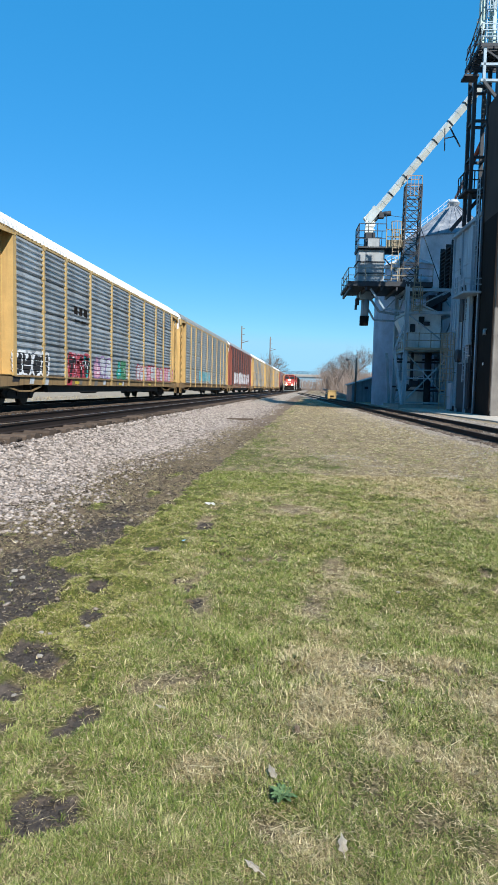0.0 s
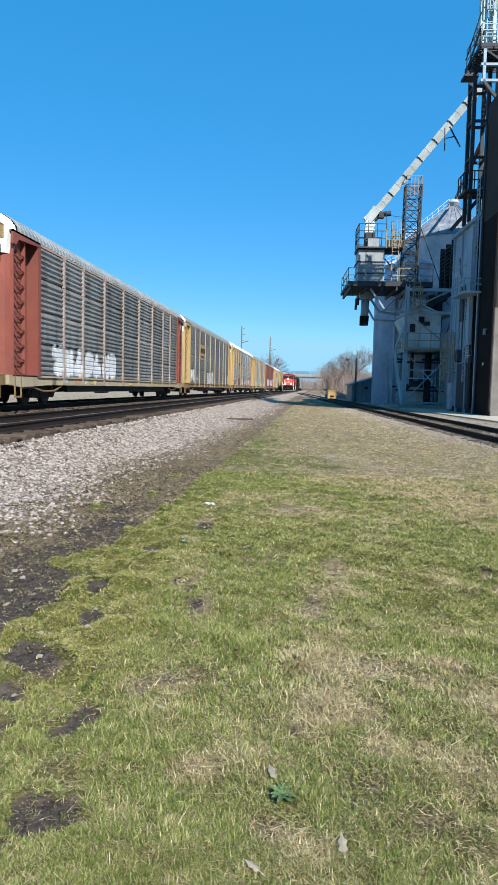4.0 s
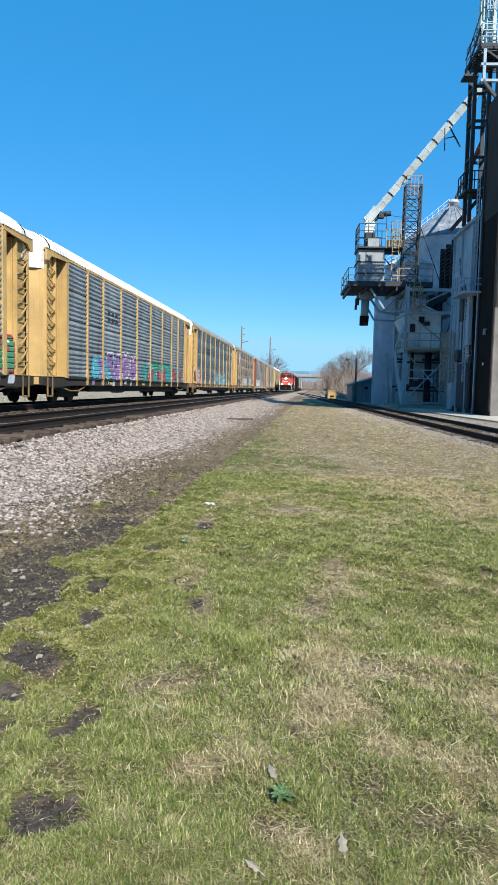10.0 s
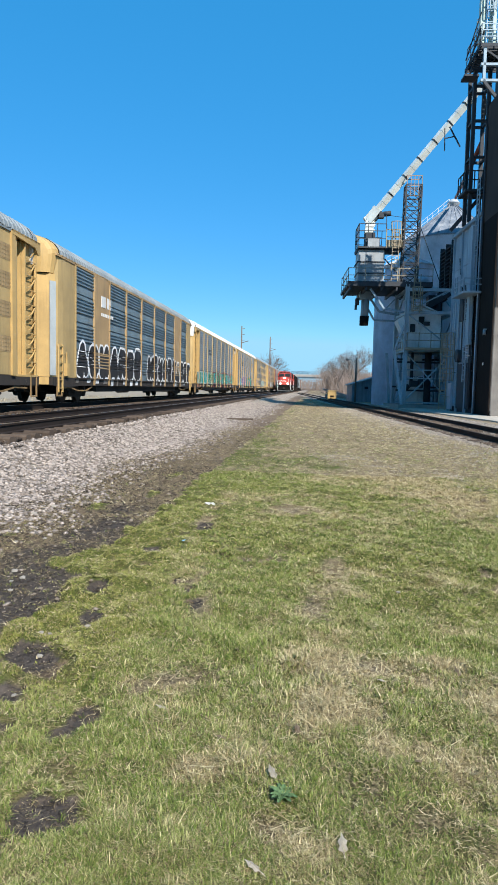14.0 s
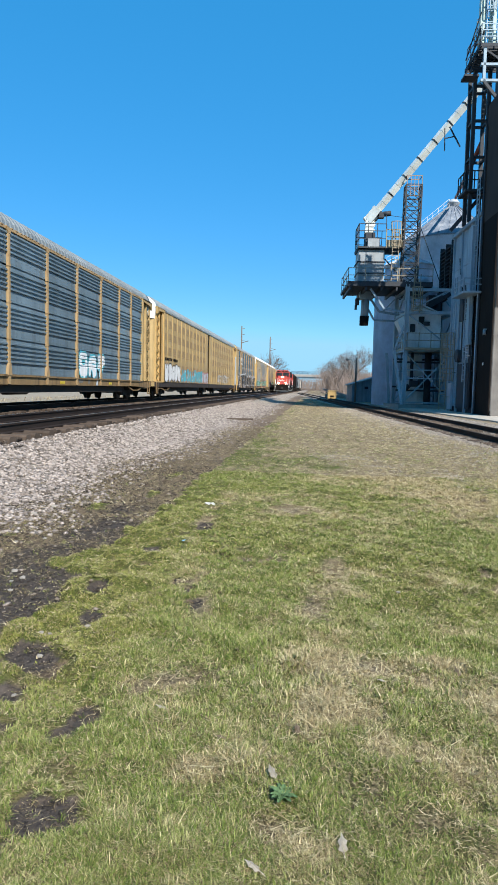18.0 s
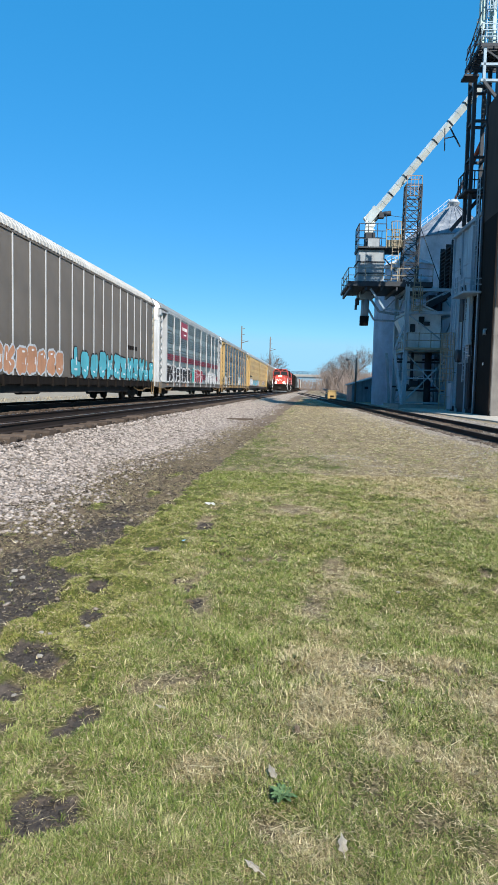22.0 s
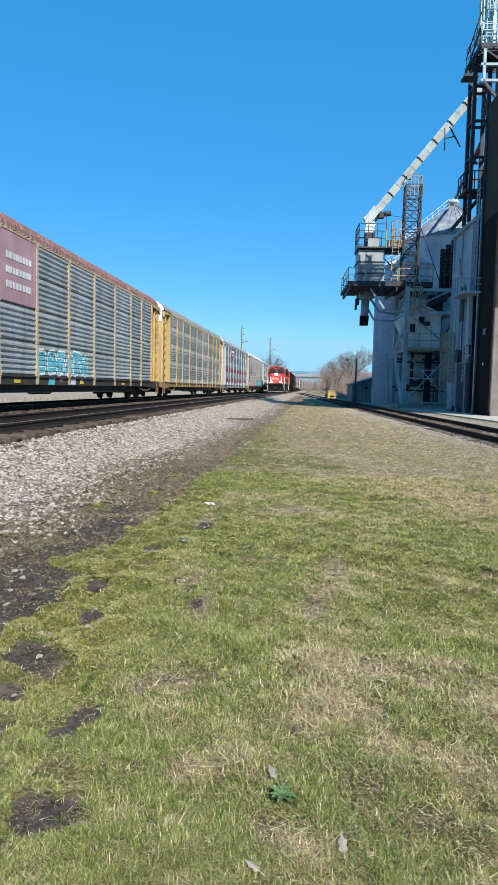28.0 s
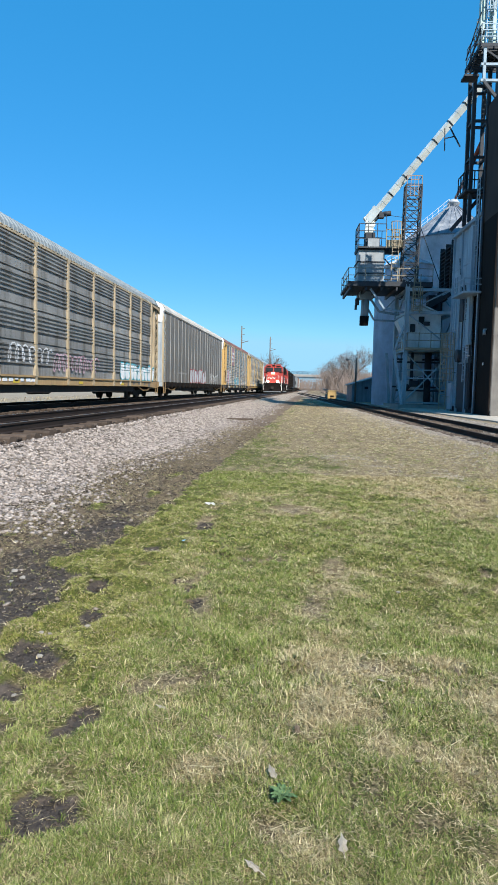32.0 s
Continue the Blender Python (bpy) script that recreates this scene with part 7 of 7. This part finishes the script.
    for i in range(n):
        p, q = a.lerp(d, i / n), a.lerp(d, (i + 1) / n)
        yp("casing_section", lambda bm: duct(bm, p + way * 0.012, q - way * 0.012, 0.295), "conveyor", c)
        if i % 2:
            yp("flange", lambda bm: (duct(bm, q - way * 0.045, q - way * 0.020, 0.33), duct(bm, q + way * 0.020, q + way * 0.045, 0.33)), "steel_dark", c)
        else:
            yp("seam", lambda bm: duct(bm, q - way * 0.014, q + way * 0.014, 0.303), "pale_steel", c)
    yp("elbow", lambda bm: (beam(bm, (7.9, 55.9, 15.75), (7.2, 56.2, 14.85), 0.72), beam(bm, (7.3, 56.2, 15.05), (7.2, 56.2, 13.9), 0.64), beam(bm, (6.95, 56.2, 15.25), (7.5, 56.2, 14.4), 0.5), [beam(bm, (6.85, 55.86, z), (7.65, 55.86, z), 0.07) for z in (14.1, 14.4, 14.7)]), "conveyor", c, "ribbed pale elbow")
    yp("drive_motor", lambda bm: (tube(bm, (8.2, 55.7, 15.3), (8.85, 55.6, 15.35), 0.2, 10), box(bm, 7.9, 8.3, 55.5, 56.0, 15.0, 15.4), beam(bm, (8.5, 55.5, 15.2), (8.5, 55.4, 12.9), 0.05)), "steel_dark", c)
    yp("cable_stay", lambda bm: beam(bm, (8.7, 55.6, 15.2), (9.9, 55.1, 14.9), 0.03), "steel_dark", c)
    yp("hanger", lambda bm: (beam(bm, (11.1, 48.3, 19.2), (11.15, 48.3, 17.7), 0.06), beam(bm, (11.35, 48.0, 19.2), (12.1, 48.0, 17.9), 0.08), beam(bm, (11.1, 48.2, 18.5), (11.7, 48.1, 18.6), 0.06)), "steel_dark", c)

    m = yard_thing("lattice_mast", 10.5, 55.2, "dark steel lattice mast with a caged top", "mast", z=9.6)
    base = [(9.78, 54.7), (10.95, 54.7), (10.95, 55.8), (9.78, 55.8)]
    topc = [(9.86, 54.8), (11.05, 54.8), (11.05, 55.8), (9.86, 55.8)]
    for p, q in zip(base, topc):
        yp("mast_leg", lambda bm: beam(bm, (*p, 9.6), (*q, 17.4), 0.1), "steel_dark", m)
    n = 9
    for k in range(n):
        f0, f1 = k / n, (k + 1) / n
        lv = [[Vector((*p, 9.6)).lerp(Vector((*q, 17.4)), f) for p, q in zip(base, topc)] for f in (f0, f1)]
        for i in range(4):
            bars_of("lacing", m, "steel_dark", [(lv[0][i], lv[1][(i + 1) % 4], 0.05), (lv[0][(i + 1) % 4], lv[1][i], 0.05), (lv[1][i], lv[1][(i + 1) % 4], 0.06)])
    for z in (16.5, 17.3, 18.05):
        ring = [(9.86, 54.8, z), (11.05, 54.8, z), (11.05, 55.8, z), (9.86, 55.8, z)]
        for p, q in zip(ring, ring[1:] + ring[:1]):
            yp("top_cage_rail", lambda bm: beam(bm, p, q, 0.05), "cage_rust", m, "rusty cage rail")
    for i in range(5):
        yp("top_cage_bar", lambda bm: beam(bm, (9.88 + 0.29 * i, 54.78, 16.5), (9.88 + 0.29 * i, 54.78, 18.05), 0.045), "cage_rust", m, "rusty cage bar")
    yp("guy_rod", lambda bm: (beam(bm, (11.02, 54.8, 14.2), (12.8, 54.2, 9.3), 0.06), beam(bm, (9.8, 54.7, 17.0), (9.7, 54.6, 16.0), 0.06)), "steel_dark", m)

    h = yard_thing("control_house", 11.6, 56, "pale grey sheet-metal control house on the lower deck", "hut", z=4.72)
    yp("wall_shell", lambda bm: prism(bm, [(10.3, 4.72), (12.9, 4.72), (12.9, 7.35), (11.25, 8.05), (10.3, 7.3)], "y", 54.6, 57.2), "hut_sheet", h)
    yp("roof_sheet", lambda bm: (beam(bm, (11.2, 54.45, 8.13), (11.2, 57.35, 8.13), 0.1), prism(bm, [(10.15, 7.25), (11.25, 8.1), (13.05, 7.32), (13.05, 7.4), (11.25, 8.2), (10.15, 7.34)], "y", 54.4, 57.4)), "hut_sheet", h)
    yp("window", lambda bm: box(bm, 11.15, 11.6, 54.55, 54.6, 6.6, 7.2), "glass", h)
    yp("vent_box", lambda bm: (box(bm, 11.5, 12.0, 54.4, 54.6, 6.5, 6.8), box(bm, 10.5, 10.9, 54.5, 54.6, 6.0, 6.6)), "steel_dark", h)
    yp("lean_hood", lambda bm: prism(bm, [(9.5, 6.9), (10.25, 7.4), (10.25, 5.9), (10.0, 5.9)], "y", 54.8, 56.2), "hut_sheet", h, "small pale side hood")

    d2 = yard_thing("grain_dryer", 15.5, 59, "grain dryer with dark sloping louvres", "grain dryer")
    yp("casing", lambda bm: box(bm, 14.7, 18, 56, 62.5, 0, 13.9), "steel_blue", d2)
    for i in range(13):
        z = 9.6 + i * 0.32
        yp("louvre", lambda bm: prism(bm, [(14.35, z), (14.7, z + 0.22), (14.7, z + 0.26), (14.33, z + 0.05)], "y", 56.1, 61.8), "steel_dark", d2)
    for w in (56.1, 58.0, 59.9, 61.8):
        yp("louvre_post", lambda bm: box(bm, 14.3, 14.7, w - 0.05, w + 0.05, 9.4, 13.9), "steel_dark", d2)


def board_shed():
    s = yard_thing("shed", 10, 80, "weathered grey board shed with a sheet-metal roof", "shed")
    yp("core", lambda bm: prism(bm, [(8.95, 0), (11.4, 0), (11.4, 2.75), (8.95, 1.95)], "y", 79.1, 84.9), "galv_blue", s)
    for i in range(10):
        u = 8.9 + i * 0.25
        yp("board", lambda bm: prism(bm, [(u + 0.01, 0), (u + 0.24, 0), (u + 0.24, 1.95 + (u - 8.7) * 0.32), (u + 0.01, 1.95 + (u - 8.95) * 0.32)], "y", 79.03, 79.1), "galv_blue", s)
    for i in range(20):
        w = 79.05 + i * 0.29
        yp("board", lambda bm: box(bm, 8.88, 8.95, w + 0.01, w + 0.28, 0, 1.95), "galv_blue", s)
    yp("roof_sheet", lambda bm: prism(bm, [(8.6, 1.88), (11.6, 2.84), (11.6, 2.92), (8.6, 1.96)], "y", 78.7, 85.2), "roof_grey", s, "pale metal roof")
    yp("small_window", lambda bm: box(bm, 10.3, 10.7, 78.99, 79.03, 1.45, 1.75), "glass", s)


def lamp_pole():
    p = yard_thing("lamp_pole", 8.67, 74, "dark wooden lamp pole with a short arm", "lamp pole")
    yp("pole", lambda bm: tube(bm, (8.67, 74, 0), (8.67, 74, 4.75), 0.11, 10, 0.08), "wood_pole", p)
    yp("arm", lambda bm: (beam(bm, (8.67, 74, 4.5), (7.65, 74, 4.6), 0.06), beam(bm, (8.67, 74, 4.2), (8.2, 74, 4.5), 0.04)), "steel_dark", p)
    yp("lamp_head", lambda bm: tube(bm, (7.55, 74, 4.62), (7.75, 74, 4.5), 0.1, 8), "steel_dark", p)


def yellow_machine():
    s = yard_thing("track_box", 7.9, 95, "yellow steel equipment box with a dark opening", "equipment box")
    yp("shell", lambda bm: prism(bm, [(7.3, 0.05), (8.5, 0.05), (8.5, 0.95), (8.35, 1.15), (7.45, 1.15), (7.3, 0.95)], "y", 94.6, 95.8), "yellow", s, "", 0.04)
    yp("opening", lambda bm: box(bm, 7.65, 8.15, 94.57, 94.6, 0.25, 0.5), "black", s, "dark opening")
    yp("lid", lambda bm: box(bm, 7.25, 8.55, 94.5, 95.9, 1.15, 1.22), "ochre", s)
    yp("skid", lambda bm: (box(bm, 7.35, 7.5, 94.5, 95.9, -0.05, 0.06), box(bm, 8.3, 8.45, 94.5, 95.9, -0.05, 0.06)), "black", s)
    q = yard_thing("fallen_timber", 8.8, 100, "pale weathered timber lying by the side track", "timber")
    yp("beam_piece", lambda bm: (beam(bm, (7.0, 100.5, 1.35), (11.5, 99.5, 0.2), 0.3), beam(bm, (7.4, 101, 0.4), (11.0, 101, 0.25), 0.5)), "concrete", q)


build_concrete_house()
build_leg_house()
build_leg_tower()
build_bin(13.6, 66.0, 4.3, 10.3, 11.2, "round pale blue-grey grain bin in the elevator's shade")
build_bin(14.35, 76.5, 2.6, 14.9, 15.9, "narrow pale grain bin with a low sunlit roof")
build_bin(21.2, 86.0, 5.9, 19.4, 23.8, "large galvanised grain bin with a sunlit conical roof", "bin_blue", "bin_roof")
build_loading_tower()
board_shed()
lamp_pole()
yellow_machine()
yard_slab = yard_thing("apron", 12, 44, "dusty concrete apron before the elevator", "apron", kind="structure")
yp("slab", lambda bm: prism(bm, [(10.5, 30.0), (26, 27.0), (26, 62), (9.3, 62)], "z", -0.1, 0.035), "dusty_concrete", yard_slab)
blocks = yard_thing("concrete_block", 11.2, 66.3, "low concrete block beside the grain bin", "concrete block")
yp("block", lambda bm: (box(bm, 10.3, 11.6, 64.2, 65.2, 0, 0.75), box(bm, 9.7, 10.2, 64.5, 65.3, 0, 0.4)), "concrete", blocks)
# ---------- distance: bridge, poles, bare trees and brush ----------
def road_bridge():
    b = thing("road_bridge", Matrix.Translation((0, 396, 0)), "distant concrete road bridge over the railway", "bridge")
    part("deck", shape(lambda bm: box(bm, -90, 45, -5, 5, 8.2, 9.0)), M["concrete"], b)
    part("girder", shape(lambda bm: [box(bm, -90, 45, w - 0.2, w + 0.2, 7.2, 8.2) for w in (-4, -2, 0, 2, 4)]), M["steel_blue"], b)
    part("parapet", shape(lambda bm: [box(bm, -90, 45, w - 0.15, w + 0.15, 9.0, 9.5) for w in (-4.8, 4.8)]), M["concrete"], b)
    part("fence", shape(lambda bm: [rail_fence(bm, [(-90, w, 9.5), (45, w, 9.5)], 1.6, 3.0, 0.05, (0.5, 1.0, 1.6)) for w in (-4.8, 4.8)]), M["steel_dark"], b)
    for x in (-48, -22, 12):
        pier = part("pier", shape(lambda bm: box(bm, x - 1.2, x + 1.2, -5, 5, 6.6, 7.2)), M["concrete"], b)
        for w in (-4, 0, 4):
            part("column", shape(lambda bm: tube(bm, (x, w, -0.5), (x, w, 6.6), 0.6, 12)), M["concrete"], pier)
    part("embankment", shape(lambda bm: prism(bm, [(24, -1), (90, -1), (90, 8.2), (45, 8.2), (40, 7.2)], "y", -9, 9)), M["bank_grass"], b, "dry grass embankment")


def utility_pole(x, y, h):
    p = thing("utility_pole", Matrix.Translation((x, y, 0)), "tall weathered wooden utility pole", "utility pole", "utility poles")
    part("pole", shape(lambda bm: tube(bm, (0, 0, -0.3), (0, 0, h), 0.14, 10, 0.1)), M["wood_pole"], p)
    part("cross_arm", shape(lambda bm: beam(bm, (-0.1, 0, h - 3.0), (1.2, 0, h - 2.6), 0.1)), M["wood_pole"], p)
    for k in range(3):
        part("insulator", shape(lambda bm: tube(bm, (0.14, 0, h - 0.5 - 1.0 * k), (0.5, 0, h - 0.45 - 1.0 * k), 0.06, 6)), M["roof_grey"], p)


def grow(bm, p, d, length, r, depth, rnd, gravity=0.0):
    q = p + d * length
    tube(bm, p, q, r, 5 if r > 0.05 else 3, r * 0.72, caps=False)
    if depth == 0:
        return
    for _ in range(rnd.choice((2, 3, 3))):
        a = Vector((rnd.gauss(0, 1), rnd.gauss(0, 1), rnd.gauss(0.25, 0.6)))
        nd = (d + a * 0.42).normalized()
        nd.z = max(nd.z, -0.1)
        grow(bm, p.lerp(q, rnd.uniform(0.65, 1.0)), nd, length * rnd.uniform(0.62, 0.86), r * 0.62, depth - 1, rnd)


def bare_tree(x, y, h, seed, label, depth=6):
    rnd = random.Random(seed)
    t = thing("bare_tree", Matrix.Translation((x, y, 0)), label, "tree", "bare trees")
    part("trunk", shape(lambda bm: tube(bm, (0, 0, -0.3), (0, 0, h * 0.26), h * 0.03, 8, h * 0.022)), M["bark"], t)
    bm = bmesh.new()
    for k in range(5):
        a = k * 1.7 + rnd.random()
        grow(bm, Vector((0, 0, h * (0.18 + 0.025 * k))), Vector((math.cos(a) * 0.55, math.sin(a) * 0.55, 1)).normalized(), h * 0.23, h * 0.011, depth - 1, rnd)
    part("crown", bm, M["bark"], t, "leafless spreading branches")


def brush_belt(name, label, spots, seed):
    """Leafless undergrowth: a great many fine twigs that fan up from the ground."""
    rnd = random.Random(seed)
    verts, faces = [], []
    for x0, y0, spread, n, h in spots:
        for _ in range(n):
            x, y = x0 + rnd.gauss(0, spread), y0 + rnd.gauss(0, spread * 1.6)
            base = Vector((x, y, -0.1))
            for _ in range(5):
                tip = base + Vector((rnd.gauss(0, 0.35), rnd.gauss(0, 0.35), 1)) * (h * rnd.uniform(0.45, 1.0))
                r = 0.035 * h / 4
                mid = base.lerp(tip, 0.5) + Vector((rnd.gauss(0, 0.2), rnd.gauss(0, 0.2), 0))
                k = len(verts)
                verts += [base + Vector((-r, 0, 0)), base + Vector((r, 0, 0)), mid + Vector((-r * 0.8, 0, 0)), mid + Vector((r * 0.8, 0, 0)), tip]
                faces += [(k, k + 1, k + 3, k + 2), (k + 2, k + 3, k + 4)]
                for _ in range(3):
                    s = mid.lerp(tip, rnd.random())
                    e = s + Vector((rnd.gauss(0, 0.5), rnd.gauss(0, 0.5), rnd.uniform(0.2, 0.9))) * (h * 0.22)
                    k = len(verts)
                    verts += [s + Vector((-r * 0.5, 0, 0)), s + Vector((r * 0.5, 0, 0)), e]
                    faces.append((k, k + 1, k + 2))
    me = bpy.data.meshes.new(name)
    me.from_pydata(verts, [], faces)
    me.materials.append(M["twig"])
    tagged(new(name, me), label, "brush", kind="stuff")


M["twig"] = paint("twigs", (0.27, 0.215, 0.18), 0.9, dirt=(0.14, 0.1, 0.08), amount=0.6, bump=0)
M["bank_grass"] = paint("dry_bank_grass", (0.30, 0.25, 0.14), 0.95, dirt=(0.12, 0.13, 0.05), amount=0.6)
road_bridge()
utility_pole(-12.6, 120, 12.1)
utility_pole(-9.2, 146, 12.2)
bare_tree(8.3, 138, 11.2, 5, "large bare spreading tree beyond the shed", 7)
bare_tree(7.6, 200, 13.0, 8, "bare tree in the brush along the line")
bare_tree(10.5, 215, 15.0, 18, "bare tree in the brush along the line")
bare_tree(-16.0, 260, 17.0, 11, "bare tree beyond the passing train")
bare_tree(-20.0, 270, 15.0, 14, "bare tree beyond the passing train")
brush_belt("brush", "grey-brown leafless brush along the line", [(8.5, 205, 2.2, 140, 8), (10.5, 250, 2.6, 150, 10), (13, 180, 3, 120, 6), (20, 170, 5, 120, 6), (13.5, 310, 3.5, 120, 12), (30, 200, 8, 150, 7), (22, 260, 7, 150, 9)], 3)
brush_belt("far_woods", "far leafless woods on the horizon", [(-10 + 14 * i, 520 + 20 * (i % 3), 9, 60, 11) for i in range(12)] + [(-60 - 16 * i, 480, 9, 40, 10) for i in range(8)], 4)


# ---------- what moves ----------
def along(t):
    return 28.6 * (0.5183 * t - 0.00026 * t * t)


def motions():
    times = (0.0, 6.0, 12.0, 18.0, 24.0, 28.0, 32.0)
    for car, far, near in zip(CARS, GAPS, GAPS[1:]):
        mid = (far + near) / 2
        walk(car, [(t, pose(FAR_X, mid + along(t), RAIL_Z)) for t in times])
    turns = [32.0 * i / 112 for i in range(113)]
    for unit, back in UP_TRAIN[:2]:
        for truck in unit.children:
            for axle in truck.children:
                at = axle.location.copy()
                walk(axle, [(t, pose(*at, -math.degrees(2.5 * t / 0.52))) for t in turns])
    for unit, back in UP_TRAIN:
        walk(unit, [(t, pose(NEAR_X, 190.0 - 2.5 * t + back, RAIL_Z)) for t in times])


motions()
